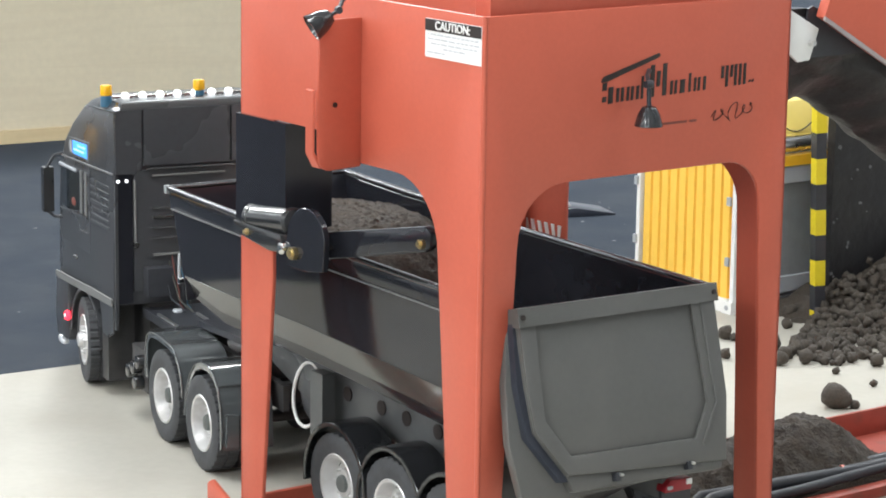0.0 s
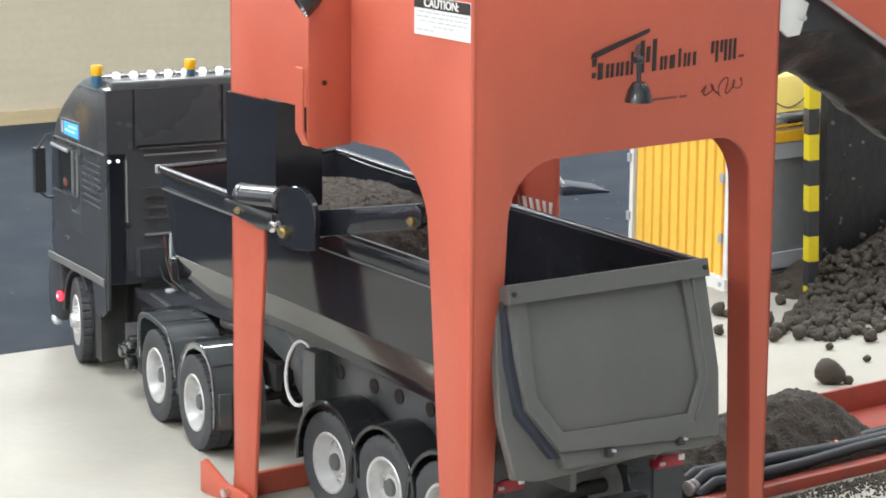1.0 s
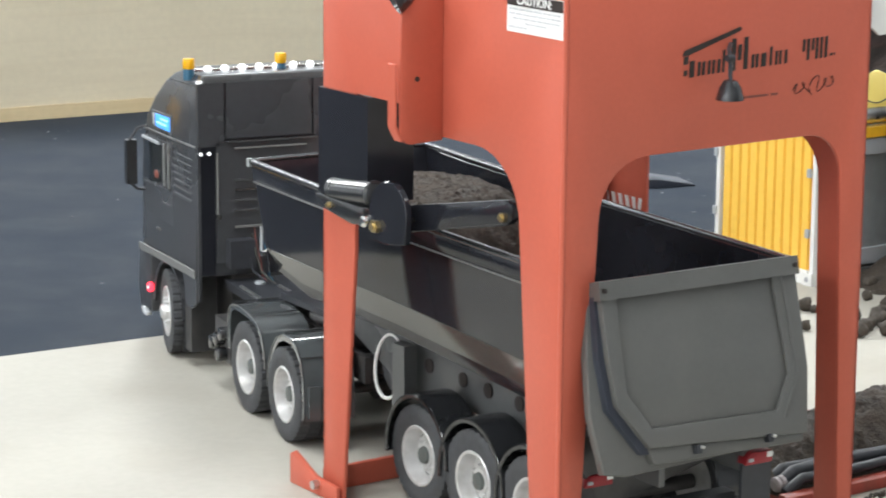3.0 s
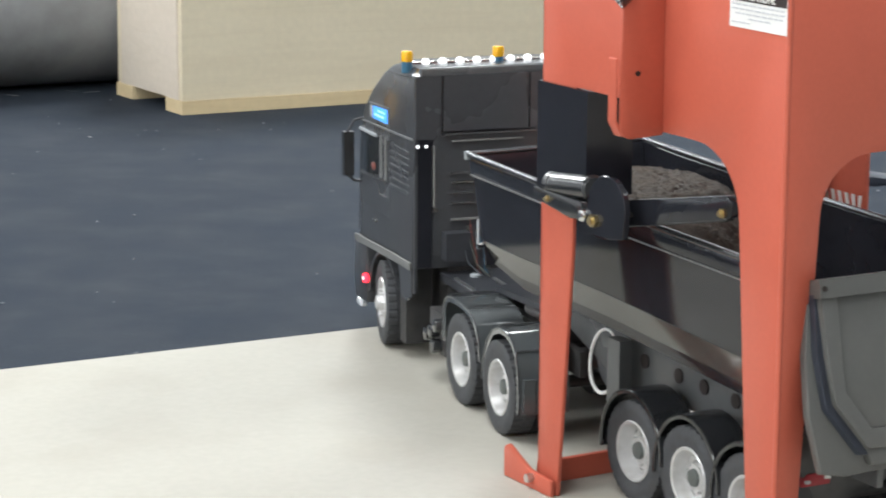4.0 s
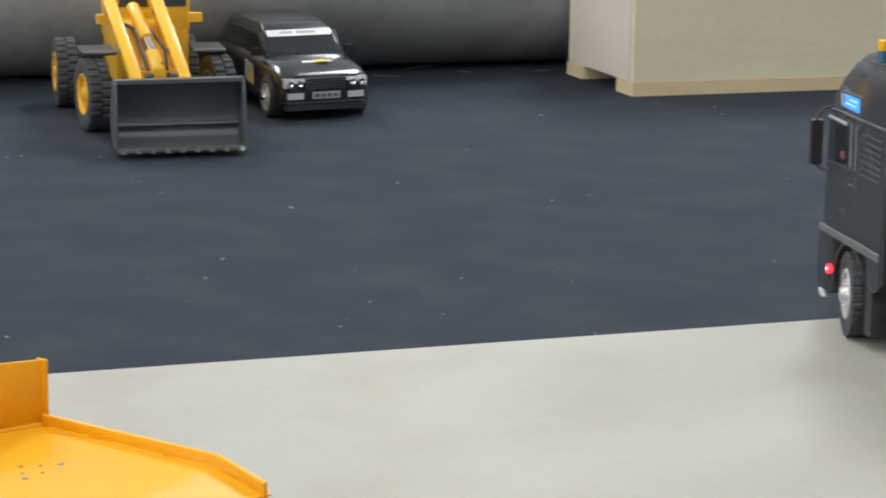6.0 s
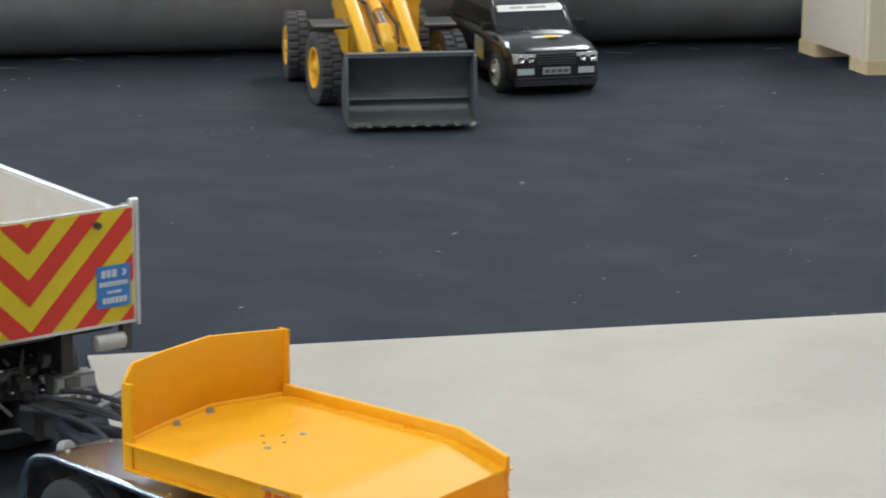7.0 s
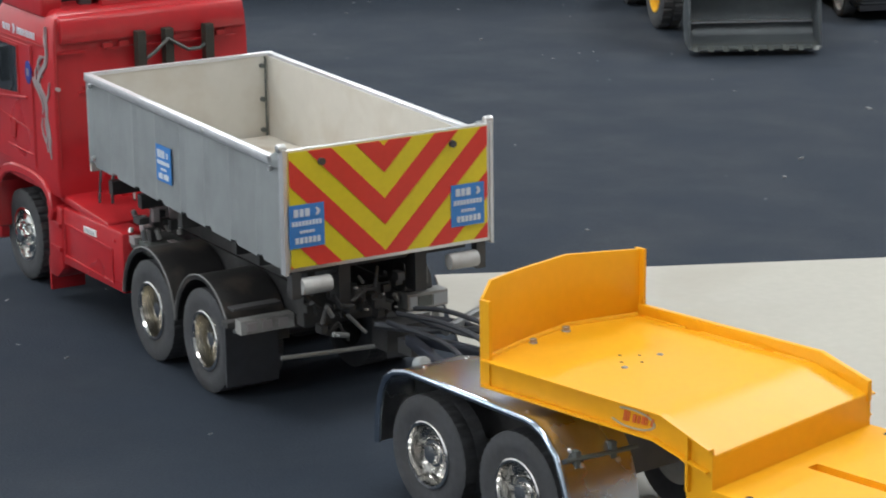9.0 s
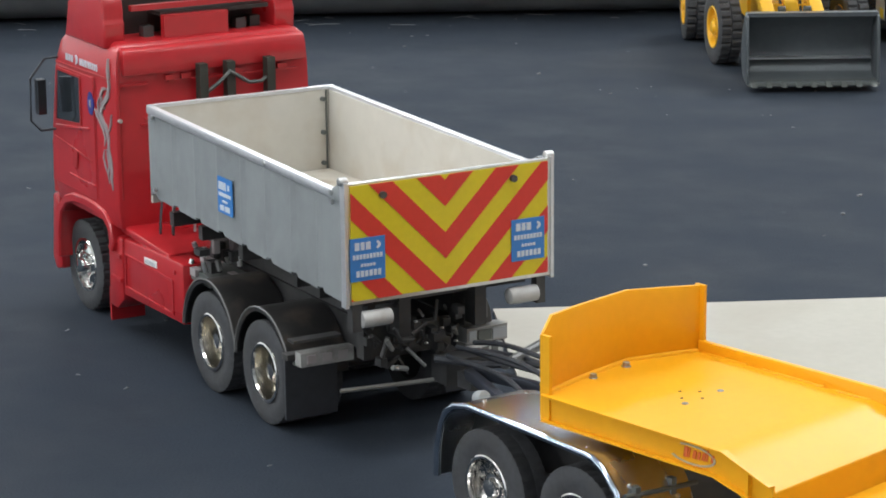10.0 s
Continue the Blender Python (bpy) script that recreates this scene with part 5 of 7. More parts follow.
for x0, z0 in ((-0.0885, 0.1525), (0.0535, 0.1495)):
    st = part("sticker", one_box(x0, x0 + 0.030, -0.0049, -0.0042, z0, z0 + 0.0335), M_BLUE, gate, "blue company sticker")
    for a0, a1 in ((0.0040, 0.0078), (0.0090, 0.0122), (0.0134, 0.0174)):
        part("print_bar", one_box(x0 + a0, x0 + a1, -0.0054, -0.0048, z0 + 0.0242, z0 + 0.0302), M_PRINT, st)
    part("print_crescent", one_prism(arc(x0 + 0.0215, z0 + 0.0272, 0.0048, 70, -70, 8, ry=0.0034) + arc(x0 + 0.0205, z0 + 0.0272, 0.0034, -50, 50, 6, ry=0.0022), "y", -0.0054, -0.0048), M_PRINT, st)
    for n_, a0, pitch_, b0, hh in ((9, 0.0022, 0.0029, 0.0172, 0.0036), (5, 0.0090, 0.0026, 0.0112, 0.0022), (6, 0.0050, 0.0037, 0.0034, 0.0046)):
        for k in range(n_):
            a = x0 + a0 + k * pitch_
            part("print_bar", one_box(a, a + pitch_ * 0.72, -0.0054, -0.0048, z0 + b0, z0 + b0 + hh), M_PRINT, st)
for x, z in ((-0.060, 0.2175), (0.055, 0.2165)):
    part("gate_stop", one_rod((x, -0.0042, z), (x, -0.0075, z), 0.0028, seg=12), M_SOOT, gate)
for s in (-1, 1):
    part("gate_post", one_box(s * (BW + 0.0005) - 0.0014, s * (BW + 0.0005) + 0.0014, -0.0045, 0.003, BZ0 - 0.002, BZ1 + 0.002, bevel=0.0006), M_ALU_BRIGHT, gate)
    part("gate_pivot", one_rod((s * (BW - 0.003), 0.001, BZ1 + 0.0025), (s * (BW + 0.004), 0.001, BZ1 + 0.0025), 0.0034, seg=16, bevel=0.001), M_ALU, gate)
    part("marker_tube", one_rod((s * 0.0525, -0.001, 0.121), (s * 0.0785, -0.001, 0.121), 0.0066, seg=24, bevel=0.0015), M_TUBE_GREY, red, "dull grey round marker tube")
    part("marker_mount", one_box(min(s * 0.078, s * 0.086), max(s * 0.078, s * 0.086), -0.002, 0.006, 0.112, 0.134, bevel=0.001), M_SOOT, red)
# subframe and clutter under the body
for s in (-1, 1):
    part("subframe_rail", one_box(s * 0.034 - 0.004, s * 0.034 + 0.004, 0.042, 0.62, 0.072, 0.096, bevel=0.001), M_GRIME, red)
    part("tipper_bearer", one_box(s * 0.034 - 0.005, s * 0.034 + 0.005, 0.01, BL, 0.098, 0.134, bevel=0.001), M_GRIME, red)
for y in (0.022, 0.06, 0.10, 0.20, 0.28, 0.34):
    part("cross_member", one_box(-0.082, 0.082, y, y + 0.008, 0.124, 0.136, bevel=0.001), M_GRIME, red)
rng = random.Random(12)
for k in range(48):
    x, y, z = rng.uniform(-0.060, 0.020), rng.uniform(0.004, 0.030), rng.uniform(0.072, 0.124)
    bm = bmesh.new()
    if k % 3:
        rod(bm, (x, y, z), (x + rng.uniform(-0.016, 0.016), y - 0.004, z + rng.uniform(-0.016, 0.016)), rng.uniform(0.001, 0.0022), 8)
    else:
        box(bm, x - 0.003, x + 0.003, y - 0.002, y + 0.008, z - 0.0035, z + 0.003)
        soften(bm, 0.001, 1)
    part("linkage", bm, M_TRIM if k % 9 == 1 else M_GRIME, red)
for x, y, z in ((-0.030, 0.002, 0.112), (-0.022, 0.000, 0.094), (0.004, 0.000, 0.092), (-0.046, 0.004, 0.076), (0.010, 0.002, 0.078), (-0.008, 0.000, 0.104)):
    part("fitting", one_rod((x, y, z), (x, y - 0.004, z + 0.001), 0.0010, seg=8, bevel=0.0004), M_ALU, red, "small bright pipe fitting")
part("rear_cross_beam", one_box(-0.060, 0.018, 0.030, 0.042, 0.078, 0.104, bevel=0.002), M_GRIME, red)
part("tow_bar", one_rod((-0.086, 0.020, 0.0600), (0.024, 0.004, 0.0600), 0.0018, seg=10), M_TRIM, red)
part("coupling", one_box(-0.010, 0.020, -0.012, 0.012, 0.060, 0.080, bevel=0.003), M_GRIME, red)
# tail lamp clusters
cl = part("tail_lamp", one_box(-0.0970, -0.050, 0.066, 0.076, 0.0684, 0.0798, bevel=0.0015), M_LAMP_DIRTY, red, "dirty pale tail lamp cluster")
part("lamp_shelf", one_box(-0.1025, -0.0600, 0.067, 0.078, 0.0885, 0.0905, bevel=0.0008), M_SOOT, red)
for k in range(3):
    part("lens", one_box(-0.092 + k * 0.014, -0.084 + k * 0.014, 0.0648, 0.0662, 0.0710, 0.0776, bevel=0.0005), M_DECAL, cl)
cl = part("tail_lamp", one_box(0.0286, 0.0652, 0.022, 0.036, 0.0795, 0.0920, bevel=0.0015), M_LAMP_DIRTY, red, "dirty pale tail lamp cluster")
for x0, x1, m_ in ((0.0300, 0.0365, M_PANEL_GREY), (0.0380, 0.0500, M_STEEL_GREY), (0.0515, 0.0640, M_PANEL_GREY)):
    part("lens", one_box(x0, x1, 0.0208, 0.0222, 0.0815, 0.0900, bevel=0.0006), m_, cl)
pl = part("plate", one_box(0.0290, 0.0612, 0.022, 0.026, 0.0680, 0.0775, bevel=0.0008), M_WHITE, red, "pale plate with plain dark bars")
for k in range(3):
    part("plate_bar", one_box(0.0335 + k * 0.0085, 0.0395 + k * 0.0085, 0.0212, 0.0222, 0.0705, 0.0755), M_TRIM, pl)
part("lamp_holder", one_prism([(0.0280, 0.0930), (0.0280, 0.1176), (0.0480, 0.1176), (0.0535, 0.1040), (0.0545, 0.0930)], "y", 0.026, 0.046, bevel=0.002), M_SOOT, red)
part("holder_bracket", one_box(0.0300, 0.0480, 0.0235, 0.0262, 0.0990, 0.1130, bevel=0.001), M_TRIM, red)
for x0, x1 in ((-0.100, -0.054), (0.046, 0.092)):
    fl = part("mud_flap", one_box(x0, x1, 0.088, 0.091, 0.020, 0.072, bevel=0.001), M_BLACK_SATIN, red)
    part("flap_bar", one_box(x0, x1, 0.084, 0.094, 0.070, 0.0745, bevel=0.001), M_SOOT, red)
    for xx in (x0 + 0.008, x0 + 0.016):
        part("flap_bolt", one_rod((xx, 0.088, 0.066), (xx, 0.086, 0.066), 0.0016, seg=8), M_ALU, fl)
for y in (0.146, 0.250):
    part("axle", one_rod((-0.066, y, R_W), (0.066, y, R_W), 0.007), M_SOOT, red)
    for s in (-1, 1):
        wheel(red, W_CHROME, s * 0.0790, y, R_W, turn=y * 500)
        part("inner_tyre", W_CHROME[1], None, red, at=pose(s * 0.052, y, R_W, 0, 90, 0))
        part("mudguard", fender(y, 0.0, R_W, 0.0530, min(s * 0.040, s * 0.0925), max(s * 0.040, s * 0.0925), 5, 172, flat=0.0545), M_DUSTY, red, "dusty black mudguard")
        bm = bmesh.new()
        tube(bm, [(s * 0.0925, p[0], p[1]) for p in arc(y, R_W, 0.0532, 5, 172, 16, ry=0.0547)], 0.0009, 6)
        part("guard_edge", bm, M_TRIM, red)
for s in (-1, 1):
    wheel(red, W_FRONT, s * 0.0700, 0.553, R_W, turn=12)
# side skirts, tank deck
for s in (-1, 1):
    sk = part("side_skirt", one_prism([(0.306, 0.044), (0.306, 0.0975), (0.312, 0.0985), (0.436, 0.0945), (0.440, 0.041)], "x", min(s * 0.066, s * 0.090), max(s * 0.066, s * 0.090), bevel=0.002), M_RED, red)
    bm = bmesh.new()
    frame_ring(bm, [(0.3265, 0.0482), (0.3265, 0.0800), (0.4320, 0.0815), (0.4340, 0.0492)], [(0.3285, 0.0502), (0.3285, 0.0780), (0.4300, 0.0797), (0.4320, 0.0512)], "x", min(s * 0.0898, s * 0.0911), max(s * 0.0898, s * 0.0911))
    part("skirt_bead", bm, M_RED, sk)
    part("skirt_hook", one_rod((s * 0.0890, 0.3220, 0.0880), (s * 0.0915, 0.3220, 0.0880), 0.0018, seg=10), M_RED, sk)
    lb = part("skirt_label", one_prism([(0.361, 0.0830), (0.361, 0.0890), (0.388, 0.0878), (0.388, 0.0818)], "x", min(s * 0.0900, s * 0.0909), max(s * 0.0900, s * 0.0909)), M_WHITE, sk, "small white label")
    for k in range(5):
        part("print_bar", one_box(min(s * 0.0906, s * 0.0912), max(s * 0.0906, s * 0.0912), 0.3645 + k * 0.0044, 0.3672 + k * 0.0044, 0.0836, 0.0868), M_PANEL_GREY, lb)
    step = part("step", one_prism([(0.4405, 0.036), (0.4405, 0.0930), (0.4480, 0.0940), (0.4720, 0.0900), (0.4740, 0.024), (0.4560, 0.024)], "x", min(s * 0.062, s * 0.0905), max(s * 0.062, s * 0.0905), bevel=0.003), M_RED, red)
    for z in (0.0520, 0.0740):
        part("step_tread", one_box(min(s * 0.080, s * 0.0922), max(s * 0.080, s * 0.0922), 0.4420, 0.4640, z, z + 0.0035, bevel=0.001), M_RED, step)
    part("skirt_flap", one_box(min(s * 0.055, s * 0.088), max(s * 0.055, s * 0.088), 0.476, 0.479, 0.008, 0.040, bevel=0.001), M_RED, red)
part("tank_deck", one_prism([(0.340, 0.092), (0.340, 0.100), (0.446, 0.106), (0.446, 0.098)], "x", -0.088, 0.088, bevel=0.002), M_RED, red)
rng = random.Random(31)
for k in range(22):
    x, y, z = -0.078 + rng.uniform(-0.008, 0.030), 0.284 + rng.uniform(-0.022, 0.026), 0.097 + rng.uniform(-0.008, 0.020)
    w_, d_, h_ = rng.uniform(0.0025, 0.0060), rng.uniform(0.0025, 0.0060), rng.uniform(0.002, 0.006)
    if k % 3:
        part("valve_block", one_box(x - w_, x + w_, y - d_, y + d_, z - h_, z + h_, bevel=0.0008), (M_STEEL_GREY, M_SOOT, M_DECAL)[k % 3], red)
    else:
        part("valve_cap", one_rod((x, y, z), (x + rng.uniform(-0.004, 0.004), y, z + 0.009), 0.0022, seg=10), M_ALU, red)
part("valve_bank", one_box(-0.084, -0.050, 0.262, 0.302, 0.086, 0.096, bevel=0.002), M_STEEL_GREY, red)
# cab
bm = bmesh.new()
rounded_block(bm, [(0.102, 0.0915, 0.434, 0.602, 0.020), (0.120, 0.0935, 0.434, 0.604, 0.020), (0.178, 0.0935, 0.434, 0.602, 0.022), (0.236, 0.0925, 0.435, 0.598, 0.026), (0.256, 0.0912, 0.435, 0.588, 0.028), (0.265, 0.0890, 0.437, 0.578, 0.030), (0.2705, 0.0845, 0.442, 0.566, 0.030)])
bmesh.ops.scale(bm, vec=(1.035, 1, 1), verts=bm.verts)
bmesh.ops.translate(bm, vec=(0.0033, 0, 0), verts=bm.verts)
rcab = part("cab", soften(bm, 0.0025, 2, 40), M_RED, red)
bm = bmesh.new()
rounded_block(bm, [(0.268, 0.072, 0.490, 0.566, 0.03), (0.296, 0.072, 0.494, 0.556, 0.03), (0.318, 0.068, 0.500, 0.535, 0.03)])
part("roof", soften(bm, 0.004, 2, 40), M_RED, rcab)
# Opening is a solid black panel, its dark depth put into the colour.
part("spoiler_opening", one_box(-0.064, 0.068, 0.4865, 0.4920, 0.2700, 0.3120, bevel=0.001), M_INK, rcab, "black panel in place of the opening behind the roof spoiler")
for s in (-1, 1):
    x0 = -0.0930 if s < 0 else 0.0760
    bm = bmesh.new()
    prism(bm, [(0.4560, 0.2640), (0.4540, 0.2860)] + arc(0.4860, 0.2950, 0.030, 190, 95, 6) + [(0.5300, 0.3260), (0.5500, 0.2640)], "x", x0, x0 + 0.0200)
    part("wind_deflector", soften(bm, 0.005, 3), M_RED, rcab)
part("roof_rail", one_box(-0.064, 0.068, 0.4600, 0.4660, 0.2950, 0.3000, bevel=0.001), M_RED, rcab)
part("rear_hatch", one_box(-0.0375, 0.0255, 0.4480, 0.4560, 0.2660, 0.2905, bevel=0.0012), M_RED, rcab)
# Black sheet in place of the dark gap above the hatch.
part("hatch_gap_panel", one_box(-0.0375, 0.0700, 0.4560, 0.4860, 0.2890, 0.2925, bevel=0.001), M_INK, rcab)
for x, y in ((0.040, 0.462), (0.056, 0.466), (-0.052, 0.462)):
    part("roof_fitting", one_box(x, x + 0.010, y, y + 0.010, 0.2660, 0.2800, bevel=0.002), M_SOOT, rcab, "dark roof fitting")
part("rear_upper_panel", one_prism([(0.4300, 0.2425), (0.4300, 0.2600), (0.4318, 0.2645), (0.4360, 0.2668), (0.4420, 0.2668), (0.4420, 0.2425)], "x", -0.0860, 0.0940, bevel=0.0012), M_RED, rcab)
for z, x0, x1 in ((0.2330, -0.0880, -0.0620), (0.2330, -0.0420, 0.0860), (0.2010, -0.0660, -0.0540), (0.1960, -0.0700, -0.0540)):
    part("rear_rib", one_box(x0, x1, 0.4318, 0.4345, z, z + 0.0020, bevel=0.0008), M_RED, rcab)
for x in (-0.046, -0.030, 0.020, 0.066):
    part("panel_clip", one_box(x, x + 0.009, 0.4300, 0.4335, 0.2355, 0.2400, bevel=0.0006), M_RED_DK, rcab)
part("rear_seam", one_box(-0.0900, -0.0886, 0.4330, 0.4346, 0.130, 0.2640), M_RED_DK, rcab)
part("rear_stud", one_rod((-0.0900, 0.4350, 0.2025), (-0.0900, 0.4310, 0.2025), 0.0020, seg=10), M_ALU, rcab)
# front wing and bumper
for s in (-1, 1):
    bm = bmesh.new()
    arch = [(0.4530, 0.0780), (0.4490, 0.0880), (0.4540, 0.1040), (0.4690, 0.1140), (0.4900, 0.1172), (0.5170, 0.1180), (0.5450, 0.1160), (0.5660, 0.1100), (0.5820, 0.0970), (0.5900, 0.0750), (0.5930, 0.0460)]
    ribbon(bm, arch[::-1], "x", min(s * 0.058, s * 0.0955), max(s * 0.058, s * 0.0955), 0.009)
    part("wing", soften(bm, 0.0015, 1, 45), M_RED, red, "red wheel arch")
    part("corner_bumper", one_prism([(0.592, 0.032), (0.590, 0.085), (0.594, 0.104), (0.608, 0.104), (0.616, 0.040), (0.608, 0.028)], "x", min(s * 0.055, s * 0.090), max(s * 0.055, s * 0.090), bevel=0.003), M_RED, red)
    door = part("door", slab_on_side(s * 0.0931, [(0.484, 0.120), (0.484, 0.2345), (0.574, 0.2335), (0.588, 0.17), (0.592, 0.120)], 0.0012), M_RED, rcab)
    part("window", slab_on_side(s * 0.0941, [(0.5165, 0.1866), (0.5150, 0.2292), (0.5690, 0.2290), (0.5755, 0.1815)], 0.0008), M_GLASS, door, "dark side window")
    bm = bmesh.new()
    frame_ring(bm, [(0.5140, 0.1842), (0.5125, 0.2316), (0.5705, 0.2314), (0.5775, 0.1792)], [(0.5165, 0.1866), (0.5150, 0.2292), (0.5690, 0.2290), (0.5755, 0.1815)], "x", min(s * 0.0940, s * 0.0953), max(s * 0.0940, s * 0.0953))
    part("window_frame", bm, M_RED_DK, door)
    part("door_top_groove", slab_on_side(s * 0.0934, [(0.446, 0.2380), (0.446, 0.2396), (0.574, 0.2372), (0.574, 0.2356)], 0.0010), M_RED_DK, rcab)
    part("door_crease", slab_on_side(s * 0.0941, [(0.494, 0.1838), (0.494, 0.1868), (0.576, 0.1768), (0.577, 0.1738)], 0.0022), M_RED, door)
    part("door_line", slab_on_side(s * 0.0941, [(0.490, 0.1545), (0.490, 0.1563), (0.582, 0.1650), (0.582, 0.1632)], 0.0010), M_RED_DK, door)
    part("door_line", slab_on_side(s * 0.0941, [(0.486, 0.1325), (0.486, 0.1347), (0.548, 0.1352), (0.548, 0.1330)], 0.0014), M_RED, door)
    part("door_pull", slab_on_side(s * 0.0941, [(0.528, 0.1420), (0.524, 0.1600), (0.534, 0.1610), (0.540, 0.1430)], 0.0016), M_RED_DK, door)
    part("door_gap", slab_on_side(s * 0.0934, [(0.4810, 0.122), (0.4810, 0.236), (0.4822, 0.236), (0.4822, 0.122)], 0.0006), M_RED_DK, rcab)
    st = part("badge", one_prism(arc(0.4900, 0.2095, 0.0068, 0, 330, 11, ry=0.0110), "x", min(s * 0.0936, s * 0.0949), max(s * 0.0936, s * 0.0949)), M_NAVY, rcab, "small blue round badge")
    part("badge_mark", slab_on_side(s * 0.0948, [(0.4880, 0.2060), (0.4880, 0.2130), (0.4915, 0.2130), (0.4915, 0.2060)], 0.0008), M_DECAL, st)
    for curl in ([(0.447, 0.257, 0.001), (0.449, 0.245, 0.0045), (0.447, 0.232, 0.0030), (0.451, 0.222, 0.0055), (0.459, 0.216, 0.0045), (0.466, 0.210, 0.0050), (0.468, 0.203, 0.0045), (0.463, 0.197, 0.0050), (0.456, 0.192, 0.0055), (0.452, 0.184, 0.0055), (0.4525, 0.174, 0.0045), (0.449, 0.165, 0.0055), (0.447, 0.155, 0.0050), (0.4485, 0.147, 0.0045), (0.446, 0.137, 0.0010)],
                 [(0.453, 0.229, 0.001), (0.462, 0.2275, 0.0034), (0.4675, 0.221, 0.0034), (0.466, 0.2135, 0.0024), (0.459, 0.2095, 0.001)],
                 [(0.482, 0.2065, 0.001), (0.477, 0.2010, 0.0036), (0.470, 0.1955, 0.0034), (0.463, 0.1890, 0.0030), (0.459, 0.1820, 0.0032), (0.462, 0.1755, 0.001)],
                 [(0.470, 0.2185, 0.001), (0.4745, 0.2125, 0.0026), (0.4740, 0.2050, 0.0028), (0.4680, 0.1990, 0.0022), (0.4620, 0.1985, 0.001)],
                 [(0.462, 0.172, 0.001), (0.4650, 0.1640, 0.0026), (0.4615, 0.1560, 0.0028), (0.4560, 0.1500, 0.0020), (0.4540, 0.1440, 0.001)],
                 [(0.4435, 0.207, 0.001), (0.4455, 0.198, 0.0030), (0.4500, 0.190, 0.0020)],
                 [(0.457, 0.173, 0.001), (0.4550, 0.166, 0.0032), (0.4525, 0.158, 0.0034), (0.4560, 0.150, 0.0024), (0.4535, 0.142, 0.001)]):
        bm = bmesh.new()
        flame(bm, curl, min(s * 0.0925, s * 0.0944), max(s * 0.0925, s * 0.0944))
        part("decal", bm, M_DECAL, rcab, "curling silver decal")
    for y0, y1 in ((0.4765, 0.4790), (0.4815, 0.4850), (0.4875, 0.4890), (0.4915, 0.4950), (0.4975, 0.4990), (0.5020, 0.5060), (0.5085, 0.5130), (0.5155, 0.5180), (0.5350, 0.5390), (0.5420, 0.5450), (0.5480, 0.5520)):
        part("print_bar", slab_on_side(s * 0.0917, [(y0, 0.2405), (y0, 0.2470), (y1, 0.2470), (y1, 0.2405)], 0.0013), M_PRINT, rcab)
    part("print_crescent", one_prism(arc(0.5290, 0.2440, 0.0055, 110, 250, 8, ry=0.0050) + arc(0.5300, 0.2440, 0.0040, 230, 130, 6, ry=0.0034), "x", min(s * 0.0917, s * 0.0930), max(s * 0.0917, s * 0.0930)), M_PRINT, rcab)
    mirror = part("mirror", one_box(min(s * 0.1035, s * 0.1115), max(s * 0.1035, s * 0.1115), 0.577, 0.586, 0.186, 0.219, bevel=0.004), M_BLACK, red)
    bm = bmesh.new()
    tube(bm, [(s * 0.089, 0.574, 0.240), (s * 0.102, 0.582, 0.238), (s * 0.116, 0.584, 0.220), (s * 0.117, 0.584, 0.180), (s * 0.108, 0.583, 0.170), (s * 0.092, 0.580, 0.171)], 0.0012, 6)
    part("mirror_arm", bm, M_BLACK_SATIN, mirror)
    part("horn", one_rod((s * 0.074, 0.524, 0.285), (s * 0.075, 0.552, 0.283), 0.0062, seg=16, bevel=0.002), M_CHROME, red)
part("engine_block", one_box(-0.052, 0.052, 0.436, 0.586, 0.050, 0.101, bevel=0.004), M_SOOT, red)
part("grille_panel", one_box(-0.086, 0.086, 0.588, 0.601, 0.060, 0.168, bevel=0.004), M_RED_DK, red)
part("air_intake", one_box(-0.092, -0.086, 0.584, 0.596, 0.108, 0.158, bevel=0.002), M_RED_DK, red)
# crane bits behind the cab
for x in (0.0145, 0.0545, -0.0125):
    part("hose_stand", one_box(x - 0.004, x + 0.004, 0.420, 0.430, 0.210, 0.2485, bevel=0.0012), M_OLIVE, red, "dark olive hose stand")
bm = bmesh.new()
tube(bm, [(-0.010, 0.424, 0.221), (0.000, 0.418, 0.230), (0.012, 0.418, 0.240), (0.022, 0.42, 0.234), (0.034, 0.424, 0.227), (0.046, 0.424, 0.227), (0.054, 0.424, 0.232)], 0.0018, 8)
part("crane_hose", bm, M_STEEL_GREY, red)
for k, (x, y) in enumerate(((-0.040, 0.39), (-0.02, 0.40), (-0.055, 0.405), (-0.070, 0.398), (-0.062, 0.388))):
    bm = bmesh.new()
    tube(bm, [(x, y, 0.104), (x + 0.006, y + 0.012, 0.116), (x + 0.016, y + 0.030, 0.130)], 0.0012, 6)
    part("cable", bm, M_HOSE if k > 2 else M_DECAL, red)

# ---- yellow low loader ----
low = thing("low_loader_trailer", "bright yellow gooseneck low-loader trailer with a raised front deck", "trailer", pose(-0.8373, 1.5776, 0.0, 0, 0, 69.5))
DW = 0.156
curve = [(0.0, 0.002), (0.0105, 0.0045), (0.045, 0.0125), (0.099, 0.0200), (0.127, 0.0115), (DW, 0.002)]
bm = bmesh.new()
prism(bm, curve + [(DW, -0.140), (0.0, -0.140)], "z", 0.1215, 0.125)
deck = part("upper_deck", bm, M_YEL, low)


def rolled(bm):
    """The rear of the gooseneck hangs a little lower on one side."""
    for v in bm.verts:
        v.co.z += 0.042 * (v.co.x - 0.02) * min(1.0, max(0.0, (-0.150 - v.co.y) / 0.055))
    return bm


bm = bmesh.new()
